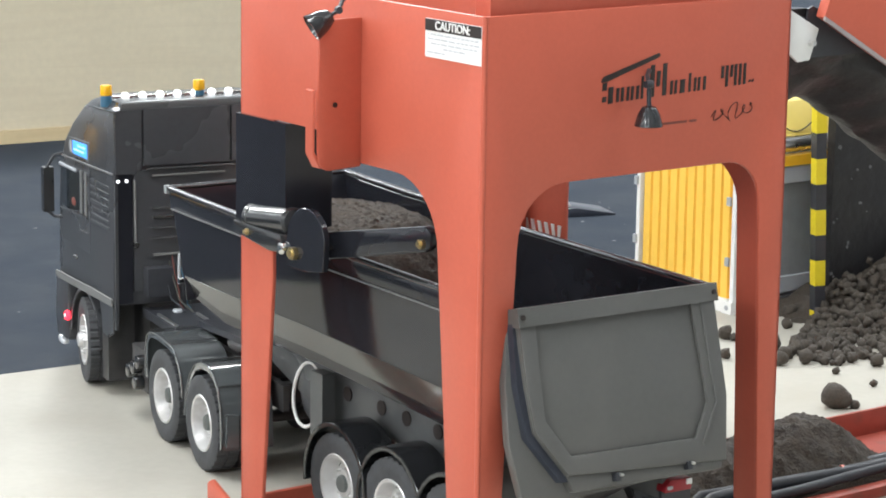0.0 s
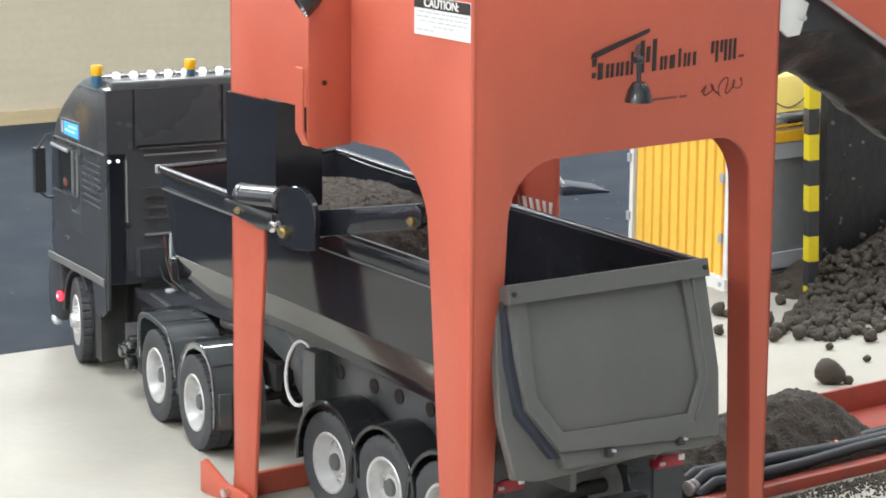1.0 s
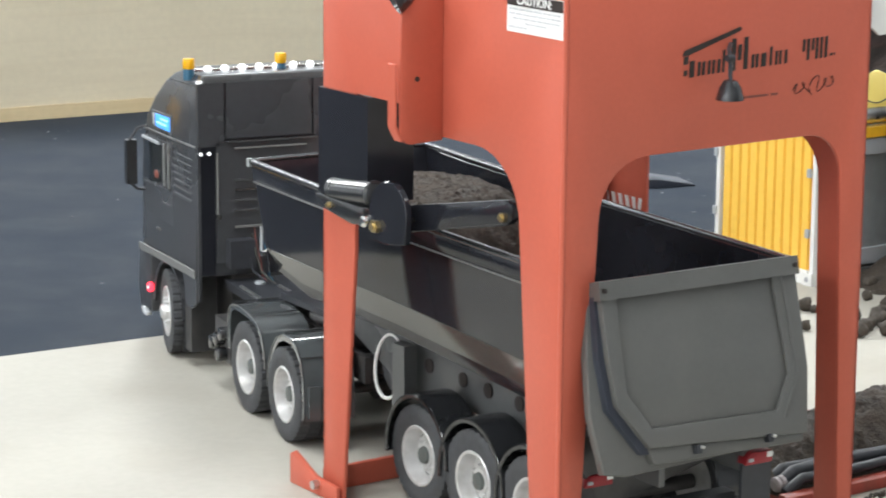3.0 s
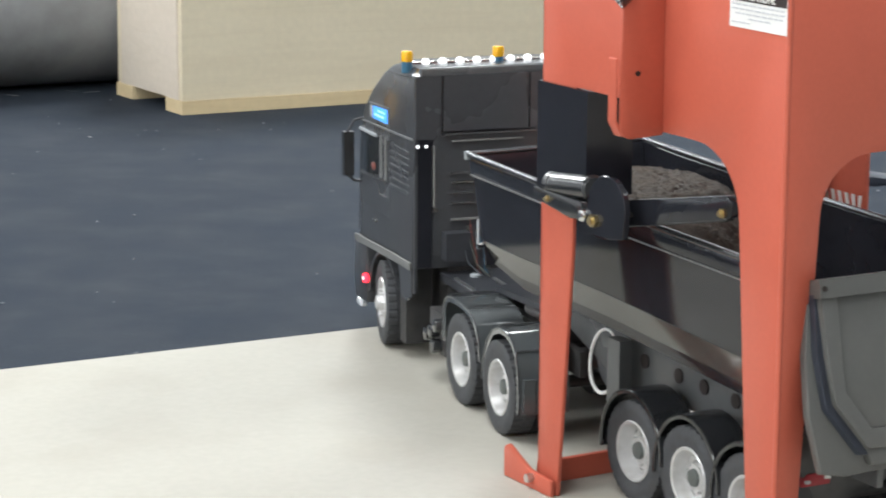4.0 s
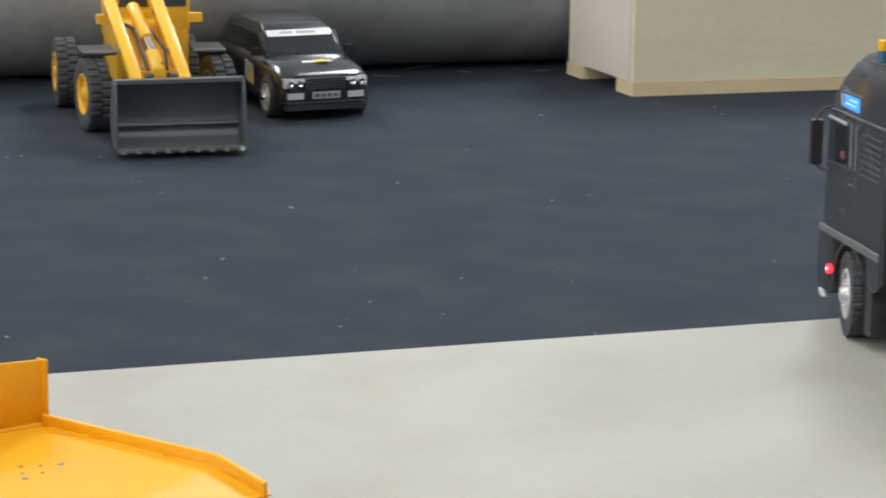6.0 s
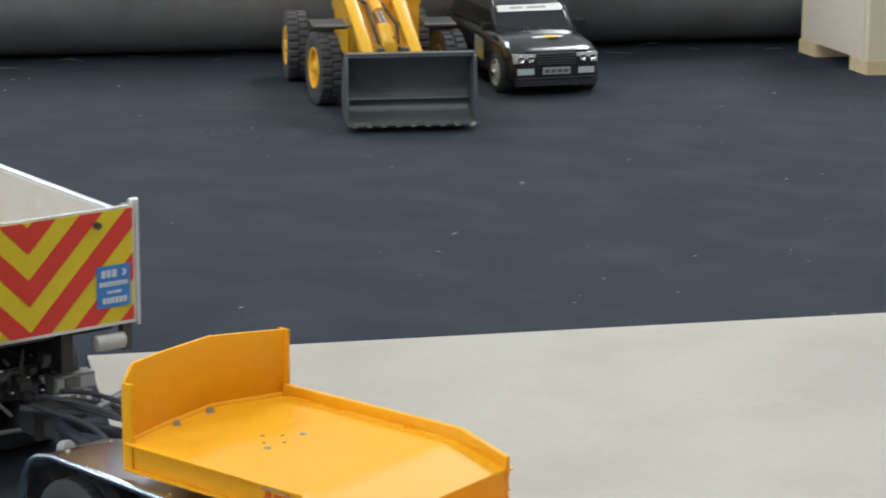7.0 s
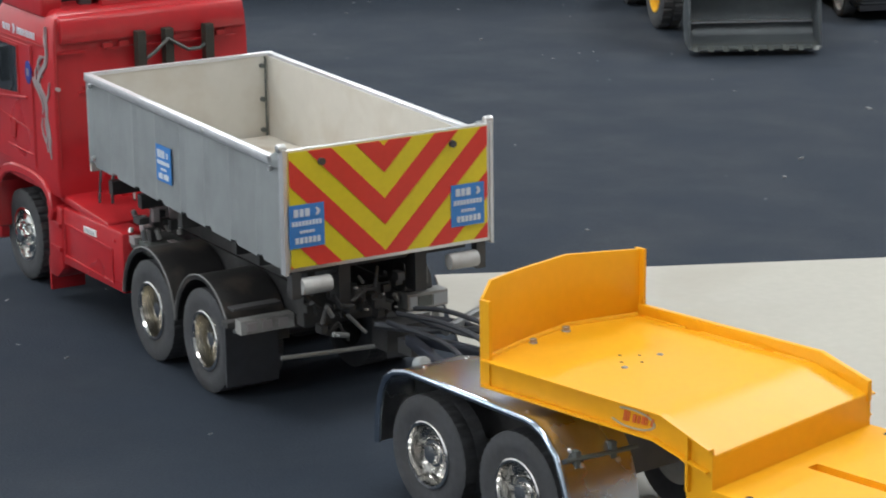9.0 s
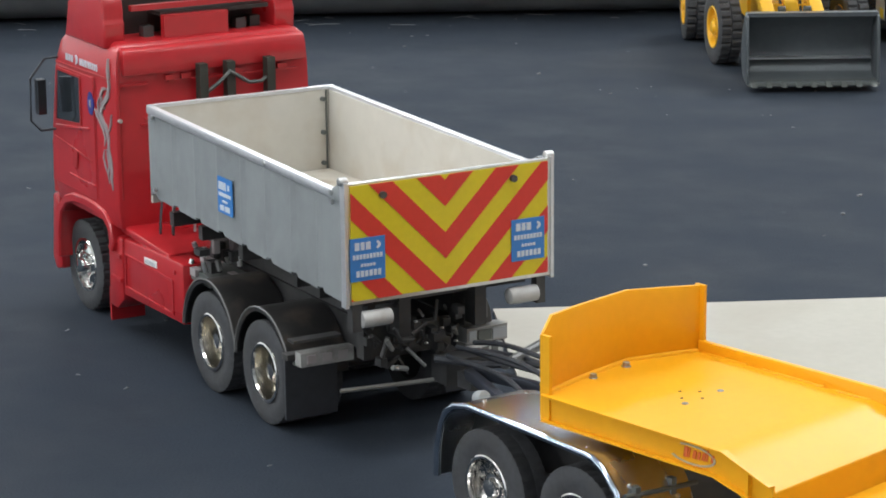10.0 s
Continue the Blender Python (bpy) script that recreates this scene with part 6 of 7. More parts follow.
prism(bm, [(-0.140, 0.1215), (-0.140, 0.125), (-0.148, 0.1250), (-0.157, 0.1246), (-0.164, 0.1238), (-0.172, 0.1212), (-0.184, 0.1170), (-0.196, 0.1124), (-0.2070, 0.1082), (-0.2075, 0.1074), (-0.2075, 0.079), (-0.2040, 0.079), (-0.2040, 0.106), (-0.166, 0.1195)], "x", 0.0, DW)
part("step_down", rolled(bm), M_YEL, low)
# headboard follows the curved front, with cut corners
bm = bmesh.new()
tops = [0.1685, 0.1790, 0.1782, 0.1772, 0.1757, 0.1740]
outer = [(x, y + 0.003) for x, y in curve]
grid = [[bm.verts.new((x, y, z)) for (x, y), z in zip(line, zz)] for line in (curve, outer) for zz in ([0.123] * 6, tops)]
for a, b in ((0, 1), (2, 3), (0, 2), (1, 3)):
    for k in range(5):
        bm.faces.new((grid[a][k], grid[a][k + 1], grid[b][k + 1], grid[b][k]))
for k in (0, 5):
    bm.faces.new((grid[0][k], grid[1][k], grid[3][k], grid[2][k]))
bmesh.ops.recalc_face_normals(bm, faces=bm.faces)
part("headboard", soften(bm, 0.0007, 2, 60), M_YEL, low)
part("headboard_fold", one_box(-0.0025, 0.0005, -0.006, 0.003, 0.108, 0.168, bevel=0.0008), M_YEL, low)
part("headboard_fold", one_box(DW - 0.001, DW + 0.0015, -0.002, 0.007, 0.108, 0.1745, bevel=0.0008), M_YEL, low)
for s, x in ((-1, 0.0), (1, DW)):
    bm = bmesh.new()
    prism(bm, [(0.0, 0.1085), (0.0, 0.126), (-0.167, 0.126), (-0.2080, 0.1120), (-0.2080, 0.070), (-0.186, 0.070), (-0.186, 0.096), (-0.160, 0.1085)], "x", x - 0.0012, x + 0.0012)
    web = part("side_web", soften(bm, 0.0004, 1), M_YEL, low)
    bm = bmesh.new()
    for a, b in (((0.0, 0.1085), (-0.160, 0.1085)), ((-0.160, 0.1085), (-0.206, 0.0975)), ((0.0, 0.1265), (-0.167, 0.1265)), ((-0.167, 0.1265), (-0.2085, 0.1128))):
        ribbon(bm, [a, b], "x", min(x, x + s * 0.0055), max(x, x + s * 0.0055), 0.0012)
    part("web_flange", bm, M_YEL, web)
    part("web_stiffener", one_box(min(x, x + s * 0.0045), max(x, x + s * 0.0045), -0.190, -0.188, 0.080, 0.119), M_YEL, web)
part("side_rail", one_prism([(0.002, 0.124), (0.002, 0.1335), (-0.086, 0.1340), (-0.167, 0.1343), (-0.2086, 0.1227), (-0.2086, 0.108), (-0.165, 0.122)], "x", DW - 0.0030, DW + 0.0014, bevel=0.0006), M_YEL, low)
for a, b in ((-0.006, -0.046), (-0.060, -0.118), (-0.128, -0.160)):
    bm = bmesh.new()
    tube(bm, [(DW - 0.0034, a + (b - a) * k / 12, 0.1250 + 0.0001 * math.sin(k * 2.3)) for k in range(13)], 0.0012, 8)
    part("weld_seam", bm, M_YEL, low)
bm = bmesh.new()
tube(bm, [(x, y - 0.0002, 0.1252) for x, y in curve], 0.0022, 10)
part("weld_seam", bm, M_YEL, low)
# faded maker's mark: an open oval with slanted bars in it
lg = part("maker_mark", one_prism(arc(-0.1385, 0.1165, 0.0210, 60, 330, 20, ry=0.0070) + arc(-0.1385, 0.1165, 0.0190, 330, 60, 20, ry=0.0056), "x", -0.0018, -0.0013), M_OVAL, low, "faded maker's mark of plain red bars in a grey oval")
for k, (w, hh) in enumerate(((0.0040, 0.0072), (0.0016, 0.0066), (0.0034, 0.0058), (0.0030, 0.0054), (0.0036, 0.0054), (0.0016, 0.0078), (0.0028, 0.0050))):
    y = -0.1310 - k * 0.0040
    z = 0.1138 + k * 0.00025
    part("mark_bar", one_prism([(y, z), (y - 0.0012, z + hh), (y - 0.0012 - w * 0.85, z + hh), (y - w * 0.85, z)], "x", -0.0018, -0.0013), M_OVAL_RED, lg)
for x, y, hh, r in ((0.0520, 0.0065, 0.0042, 0.0026), (0.0885, 0.0105, 0.0046, 0.0028), (0.0940, -0.0750, 0.0012, 0.0020), (0.0552, -0.0785, 0.0012, 0.0020)):
    bm = bmesh.new()
    rod(bm, (x, y, 0.125), (x, y, 0.125 + hh * 0.75), r, 6)
    rod(bm, (x, y, 0.125), (x, y, 0.1255), r * 1.3, 16)
    soften(bm, 0.0004, 1)
    part("bolt", bm, M_BOLT, low, "zinc bolt head")
for x, y in ((0.0729, -0.0569), (0.0824, -0.0666), (0.0624, -0.0686), (0.0722, -0.0784)):
    part("deck_hole", one_rod((x, y, 0.1251), (x, y, 0.1253), 0.0012, seg=10), M_INK, low)
# lower deck, with one long slot along it
for x0, x1, y1 in ((-0.0010, 0.0690, -0.2078), (0.0790, 0.1575, -0.2078)):
    part("lower_deck", rolled(one_box(x0, x1, -0.60, y1, 0.0800, 0.0855)), M_YEL, low)
part("lower_deck", rolled(one_box(0.0690, 0.0790, -0.2270, -0.2078, 0.0800, 0.0855)), M_YEL, low)
part("deck_pan", rolled(one_box(0.0010, 0.1555, -0.60, -0.2085, 0.0700, 0.0798)), M_YEL, low)
for x, y in ((0.0035, -0.2335), (0.1480, -0.2280)):
    part("deck_hole", rolled(one_rod((x + 0.002, y, 0.0856), (x + 0.002, y, 0.0858), 0.0026, seg=12)), M_INK, low)
for y in (-0.52, -0.42):
    for x in (0.016, 0.164):
        wheel(low, W_DEEP, x, y, 0.0432)
part("rear_axle", one_box(0.02, 0.16, -0.54, -0.40, 0.040, 0.070, bevel=0.002), M_SOOT, low)
# kingpin block down to the dolly
part("kingpin_block", one_box(0.045, 0.112, -0.09, -0.02, 0.101, 0.1215, bevel=0.002), M_SOOT, low)

# ---- dolly under the gooseneck ----
dolly = thing("trailer_dolly", "two-axle dolly with polished mudguards coupled to the red truck", "trailer dolly", pose(-0.8465, 1.571, 0.0, 0, 0, 63.8))
prof = [(0.1045, 0.040), (0.1035, 0.060), (0.0985, 0.081), (0.0920, 0.0913), (0.0820, 0.0975), (0.0648, 0.1012), (-0.0166, 0.1010), (-0.066, 0.1008), (-0.075, 0.1000), (-0.085, 0.0955), (-0.0986, 0.0833), (-0.105, 0.070), (-0.1090, 0.0590), (-0.112, 0.044)]
bm = bmesh.new()
ribbon(bm, prof[::-1], "x", 0.114, 0.172, 0.0012)
part("mudguard", bm, M_BRONZE, dolly, "polished mudguard")
bm = bmesh.new()
ribbon(bm, prof[::-1], "x", -0.004, 0.056, 0.0012)
guard = part("mudguard", bm, M_BRONZE, dolly, "polished mudguard")
for x in (-0.004, 0.172):
    bm = bmesh.new()
    tube(bm, [(x, y, z + 0.0006) for y, z in prof], 0.0027, 12)
    part("edge_bead", bm, M_BEAD, guard, "chrome edge bead")
for y, z, x in ((0.0680, 0.1015, 0.012), (-0.0560, 0.1008, 0.006), (0.0660, 0.1015, 0.048)):
    part("guard_bolt", one_rod((x, y, z), (x, y, z + 0.0016), 0.0020, seg=6, bevel=0.0004), M_CHROME, guard)
for x, y, z in ((0.0085, -0.0975, 0.0852), (0.0130, -0.1030, 0.0750), (0.0400, -0.0975, 0.0840), (0.0440, -0.1035, 0.0725)):
    part("guard_bolt", one_rod((x, y + 0.002, z - 0.001), (x, y - 0.0020, z + 0.001), 0.0020, seg=6, bevel=0.0004), M_ALU, guard)
bm = bmesh.new()
tube(bm, [(0.000, -0.1030, 0.0812), (0.022, -0.1035, 0.0800), (0.062, -0.1035, 0.0785)], 0.0017, 8)
part("guard_stay", bm, M_STEEL_GREY, guard)
for x in (0.010, 0.041):
    part("stay_clip", one_box(x - 0.0022, x + 0.0022, -0.1045, -0.0990, 0.0745, 0.0860, bevel=0.0006), M_STEEL_GREY, guard)
for y in (-0.051, 0.051):
    part("axle", one_rod((0.02, y, R_W), (0.15, y, R_W), 0.006), M_SOOT, dolly)
    for x, side in ((0.0125, -1), (0.1545, 1)):
        hub = part("wheel", W_BRIGHT[0], None, dolly, at=pose(x, y, R_W, 0, 90 * side, 0) @ pose(0, 0, 0, 0, 0, y * 700))
        part("tyre", W_BRIGHT[1], None, hub)
        part("rim", W_BRIGHT[2], None, hub)
        part("rim_lip", W_BRIGHT[3], None, hub)
part("dolly_frame", one_box(0.045, 0.120, -0.085, 0.095, 0.050, 0.080, bevel=0.003), M_SOOT, dolly)
part("turntable", one_rod((0.084, 0.0, 0.094), (0.084, 0.0, 0.1012), 0.030, seg=28, bevel=0.001), M_SOOT, dolly)
for a, b in (((0.060, 0.080, 0.076), (0.0985, 0.206, 0.068)), ((0.132, 0.080, 0.076), (0.1035, 0.206, 0.068))):
    bm = bmesh.new()
    prism(bm, [(a[0] - 0.004, a[1]), (a[0] + 0.004, a[1]), (b[0] + 0.004, b[1]), (b[0] - 0.004, b[1])], "z", 0.070, 0.078)
    part("drawbar", soften(bm, 0.001, 2), M_NAVY_STEEL, dolly, "dark navy steel drawbar")
part("drawbar_plate", one_box(0.078, 0.150, 0.098, 0.112, 0.0785, 0.0815, bevel=0.0008), M_PANEL_GREY, dolly)
bm = bmesh.new()
tube(bm, [(0.150, 0.110, 0.084), (0.120, 0.150, 0.090), (0.100, 0.190, 0.084), (0.085, 0.230, 0.082)], 0.003, 8)
part("cable", bm, M_HOSE, dolly)
bm = bmesh.new()
tube(bm, [(0.105, 0.168, 0.088), (0.132, 0.178, 0.090), (0.160, 0.188, 0.092)], 0.0042, 10)
part("air_coupling", bm, M_GREY_DK, dolly)
for k, (x0, x1, dz) in enumerate(((0.070, 0.094, 0.004), (0.092, 0.100, 0.009), (0.112, 0.104, 0.006), (0.128, 0.110, 0.010), (0.140, 0.116, 0.003))):
    bm = bmesh.new()
    tube(bm, [(x0 + (x1 - x0) * f + 0.005 * math.sin(f * 5 + k), 0.095 + 0.125 * f, 0.082 + dz + 0.008 * math.sin(math.pi * f) * (1 if k % 2 else 0.4)) for f in [j / 10 for j in range(11)]], 0.0021, 8)
    part("cable", bm, M_HOSE, dolly)
part("front_buffer", one_rod((0.035, 0.108, 0.0895), (0.035, 0.098, 0.0925), 0.0058, seg=20, bevel=0.002), M_ZINC, dolly)
part("coupling_eye", one_box(0.094, 0.108, 0.196, 0.214, 0.062, 0.074, bevel=0.003), M_SOOT, dolly)

# ---- packing crate and big pipe at the back ----
crate = thing("packing_crate", "pale plywood packing crate standing on pine skids", "crate", pose(-0.8165, 3.9917, 0.0, 0, 0, 30))
CL, CD, CH = 0.86, 0.2285, 0.36


def racked(bm):
    """The crate has been pushed a little out of square."""
    for v in bm.verts:
        v.co.x -= v.co.y * 0.146
    return bm


part("front_panel", racked(one_box(0.016, CL, 0.0, 0.012, 0.0215, CH, bevel=0.001)), M_PLY, crate)
part("back_panel", racked(one_box(0.016, CL, CD - 0.012, CD, 0.0215, CH, bevel=0.001)), M_PLY, crate)
for x in (0.016, CL - 0.012):
    part("end_panel", racked(one_box(x, x + 0.012, 0.0505, CD - 0.0125, 0.0215, CH, bevel=0.001)), M_PLY_SIDE, crate)
part("corner_batten", racked(one_box(0.0145, 0.0275, 0.0125, 0.050, 0.0215, CH - 0.002, bevel=0.001)), M_PLY_SIDE, crate)
part("floor_panel", racked(one_box(0.0285, CL - 0.0125, 0.0505, CD - 0.0125, 0.0215, 0.034)), M_PLY, crate)
part("lid", racked(one_box(0.008, CL + 0.008, -0.004, CD + 0.008, CH, CH + 0.012, bevel=0.001)), M_PLY, crate)
for y in (-0.003, CD - 0.055):
    part("skid", racked(one_box(0.014, CL + 0.004, y, y + 0.058, 0.0, 0.0210, bevel=0.0008)), M_PINE, crate)

bm = bmesh.new()
lathe(bm, [(0.137, 0.0), (0.150, 0.0), (0.150, 3.2), (0.137, 3.2)], 72, pose(0, 0, 0.150, 0, 90, 0), ring=True)
pipe = solid("drain_pipe", bm, M_TUBE, "large dark grey plastic drain pipe lying behind the layout", "pipe", pose(-3.45, 2.915, 0.0, 0, 0, 30))
bm = bmesh.new()
rng = random.Random(8)
for k in range(30):
    x, y = rng.uniform(0.5, 2.75), rng.uniform(-0.15, -0.05)
    z = 0.001
    a, ln = rng.uniform(-0.5, 0.5), rng.uniform(0.008, 0.05)
    p = Vector((x, y - 0.006, z + 0.002))
    tube(bm, [p, p + Vector((ln * 0.5 * math.cos(a), 0, ln * 0.5 * math.sin(a) * 0.5)), p + Vector((ln * math.cos(a), rng.uniform(-0.006, 0.0), ln * math.sin(a) * 0.3))], rng.uniform(0.0003, 0.0006), 5)
solid("wood_shavings", bm, M_GRIT, "thin pale wood shavings along the pipe's foot", "shavings", pose(-3.45, 2.915, 0.0, 0, 0, 30), kind="stuff")

# ---- wheel loader ----
loader = thing("wheel_loader", "yellow model wheel loader with a grey bucket lowered to the floor", "wheel loader", pose(-1.2868, 3.3184, 0.0, 0, 0, 28.8))
sec = [(0.0, 0.005), (0.030, 0.006), (0.050, 0.012), (0.062, 0.030), (0.064, 0.052), (0.055, 0.080), (0.034, 0.104), (0.028, 0.108)]
bm = bmesh.new()
ribbon(bm, sec, "x", -0.086, 0.086, 0.003)
bucket = part("bucket", soften(bm, 0.0006, 1, 40), M_BUCKET, loader, "grey-green steel bucket", at=pose(0, 0, 0.0065) @ Matrix.Diagonal((1, 1, 0.89, 1)))
for s in (-1, 1):
    part("bucket_side", one_prism([(-0.003, 0.004)] + sec[1:] + [(0.014, 0.104)], "x", s * 0.0875 - 0.0018, s * 0.0875 + 0.0018, bevel=0.0006), M_BUCKET, bucket)
part("bucket_edge", one_prism([(-0.006, 0.003), (-0.006, 0.0055), (0.014, 0.0095), (0.016, 0.0060)], "x", -0.088, 0.088, bevel=0.0005), M_STEEL_GREY, bucket)
part("bucket_ridge", one_box(-0.085, 0.085, 0.047, 0.0605, 0.0335, 0.0360, bevel=0.0008), M_ALU, bucket, "bright ridge across the bucket")
part("bucket_lip", one_box(-0.088, 0.088, 0.020, 0.036, 0.103, 0.109, bevel=0.0015), M_BUCKET, bucket)
for k in range(9):
    x = -0.080 + k * 0.020
    part("tooth", one_prism([(-0.014, 0.0025), (0.004, 0.0025), (0.004, 0.0095), (-0.004, 0.0085)], "x", x - 0.0038, x + 0.0038, bevel=0.0006), M_STEEL_GREY, bucket)
def leaning(bm, x0):
    """The loader stands steered, so its arms lean aside as they rise."""
    for v in bm.verts:
        v.co.x += x0 - (v.co.z - 0.095) * 0.24
    return bm


for s in (-1, 1):
    mid = -0.018 + s * 0.0335
    bm = bmesh.new()
    prism(bm, [(0.062, 0.040), (0.060, 0.090), (0.085, 0.115), (0.190, 0.190), (0.245, 0.195), (0.250, 0.165), (0.190, 0.150), (0.110, 0.080), (0.085, 0.040)], "x", -0.0085, 0.0085)
    arm = part("lift_arm", leaning(soften(bm, 0.002, 2), mid), M_YEL2, loader)
    for py, pz in ((0.0665, 0.084), (0.118, 0.128), (0.192, 0.172)):
        part("pivot_pin", leaning(one_rod((-0.0100, py, pz), (0.0100, py, pz), 0.0045, seg=14, bevel=0.0008), mid), M_STEEL_GREY, loader)
    part("lift_ram", one_rod((s * 0.018 - 0.018, 0.110, 0.070), (s * 0.022 - 0.034, 0.240, 0.120), 0.006, seg=16), M_CHROME, loader)
    part("front_fender", one_box(min(s * 0.054, s * 0.104) - 0.006, max(s * 0.054, s * 0.100) - 0.006, 0.216, 0.226, 0.1105, 0.1130, bevel=0.0012), M_TRIM, loader, "lighter grey mudguard edge")
    part("step_plate", one_box(min(s * 0.056, s * 0.106) - 0.006, max(s * 0.056, s * 0.101) - 0.006, 0.2262, 0.290, 0.1065, 0.1125, bevel=0.0015), M_BLACK_SATIN, loader, "dark step plate")
    part("head_lamp", one_box(s * 0.066 - 0.022, s * 0.066 - 0.004, 0.225, 0.240, 0.152, 0.164, bevel=0.002), M_YEL2, loader)
    bm = bmesh.new()
    tube(bm, [(-0.018 + s * 0.012, 0.085, 0.092), (-0.022 + s * 0.016, 0.120, 0.128), (-0.030 + s * 0.010, 0.170, 0.150), (-0.036 + s * 0.012, 0.230, 0.150)], 0.0022, 8)
    part("oil_hose", bm, M_HOSE, loader, "black oil hose")
part("tilt_ram", one_rod((-0.020, 0.100, 0.118), (-0.036, 0.210, 0.168), 0.0065, seg=18), M_CHROME, loader)
part("tilt_cylinder", one_rod((-0.027, 0.150, 0.140), (-0.038, 0.225, 0.175), 0.0095, seg=20, bevel=0.0015), M_YEL2, loader)
for x, y, z in ((-0.034, 0.074, 0.098), (0.000, 0.074, 0.098), (-0.018, 0.088, 0.112)):
    part("pivot_boss", one_rod((x - 0.005, y, z), (x + 0.005, y, z), 0.0065, seg=16, bevel=0.001), M_OLIVE, loader)
part("tilt_lever", leaning(one_prism([(0.080, 0.070), (0.078, 0.110), (0.096, 0.134), (0.112, 0.130), (0.100, 0.075)], "x", -0.009, 0.009, bevel=0.003), -0.018), M_YEL2, loader)
part("cross_tube", one_box(-0.058, 0.022, 0.092, 0.112, 0.078, 0.104, bevel=0.003), M_YEL2, loader)
part("front_frame", one_prism([(0.150, 0.045), (0.150, 0.090), (0.200, 0.150), (0.290, 0.150), (0.300, 0.060), (0.280, 0.040)], "x", -0.048, 0.020, bevel=0.004), M_YEL2, loader)
part("rear_frame", one_box(-0.052, 0.052, 0.300, 0.480, 0.050, 0.130, bevel=0.006), M_YEL2, loader)
cabl = part("cab", one_prism([(0.300, 0.128), (0.300, 0.180), (0.315, 0.262), (0.410, 0.262), (0.418, 0.128)], "x", -0.055, 0.055, bevel=0.004), M_YEL2, loader)
part("windscreen", one_prism([(0.2985, 0.165), (0.311, 0.256), (0.3125, 0.256), (0.300, 0.165)], "x", -0.049, 0.049), M_GLASS, cabl)
for s in (-1, 1):
    part("side_window", one_prism([(0.312, 0.165), (0.322, 0.252), (0.402, 0.252), (0.408, 0.165)], "x", s * 0.0555 - 0.0008, s * 0.0555 + 0.0008), M_GLASS, cabl)
part("engine_hood", one_prism([(0.418, 0.128), (0.418, 0.190), (0.530, 0.176), (0.540, 0.090), (0.420, 0.090)], "x", -0.050, 0.050, bevel=0.006), M_YEL2, loader)
R_L = 0.052
L_W = (make_hub(0.030, 0.032, M_YEL2, 0.4), make_tyre(R_L, 0.032, 0.030, 26, 0.945), make_rim(0.030, 0.032, M_YEL2, 0.4))
for y in (0.226, 0.432):
    part("axle", one_rod((-0.08, y, R_L), (0.07, y, R_L), 0.009), M_SOOT, loader)
    for s in (-1, 1):
        wx = s * 0.0895 - (0.026 if y > 0.3 else 0.006)
        wheel(loader, L_W, wx, y, R_L, turn=y * 300, steer=0 if y > 0.3 else 8)
        part("brake_drum", one_rod((wx - s * 0.020, y, R_L), (wx - s * 0.008, y, R_L), 0.0285, seg=24, bevel=0.002), M_SOOT, loader)

# ---- off-road car ----
car = thing("off_road_car", "glossy black model off-road car with white windscreen strip and stickers", "car", pose(-1.1930, 3.6560, 0.0, 0, 0, 37))
bm = bmesh.new()


def car_ring(y, hw, z0, z1, top_in):
    e = 2 / (3.2 + 0.03 / top_in)
    out = []
    for k in range(28):
        c, s = math.cos((k + 0.5) * math.tau / 28), math.sin((k + 0.5) * math.tau / 28)
        out.append((hw * math.copysign(abs(c) ** e, c), y, (z0 + z1) / 2 + (z1 - z0) / 2 * math.copysign(abs(s) ** e, s)))
    return out


def loft(bm, rings):
    vs = [[bm.verts.new(p) for p in r] for r in rings]
    n = len(vs[0])
    for a, b in zip(vs, vs[1:]):
        for k in range(n):
            bm.faces.new((a[k], a[(k + 1) % n], b[(k + 1) % n], b[k]))
    bm.faces.new(vs[0][::-1]), bm.faces.new(vs[-1])
    bmesh.ops.recalc_face_normals(bm, faces=bm.faces)


loft(bm, [car_ring(-0.005, 0.052, 0.020, 0.056, 0.008), car_ring(0.001, 0.062, 0.016, 0.064, 0.010), car_ring(0.012, 0.0690, 0.014, 0.0705, 0.012), car_ring(0.040, 0.0712, 0.014, 0.0785, 0.018), car_ring(0.068, 0.0715, 0.014, 0.0815, 0.018), car_ring(0.095, 0.0715, 0.014, 0.0828, 0.014), car_ring(0.250, 0.0715, 0.014, 0.083, 0.010), car_ring(0.325, 0.070, 0.016, 0.081, 0.010), car_ring(0.338, 0.066, 0.020, 0.075, 0.010)])
for f in bm.faces:
    f.smooth = len(f.verts) == 4
part("body", bm, M_BLACK, car)
bm = bmesh.new()
loft(bm, [[(-0.062, 0.088, 0.080), (0.062, 0.088, 0.080), (0.0615, 0.090, 0.083), (-0.0615, 0.090, 0.083)], [(-0.060, 0.105, 0.080), (0.060, 0.105, 0.080), (0.053, 0.126, 0.1145), (-0.053, 0.126, 0.1145)], [(-0.062, 0.160, 0.080), (0.062, 0.160, 0.080), (0.048, 0.160, 0.1245), (-0.048, 0.160, 0.1245)], [(-0.064, 0.290, 0.080), (0.064, 0.290, 0.080), (0.048, 0.288, 0.1225), (-0.048, 0.288, 0.1225)], [(-0.062, 0.330, 0.080), (0.062, 0.330, 0.080), (0.046, 0.312, 0.117), (-0.046, 0.312, 0.117)]])
part("greenhouse", soften(bm, 0.004, 3, 25), M_BLACK, car, "black roof and dark glazing")
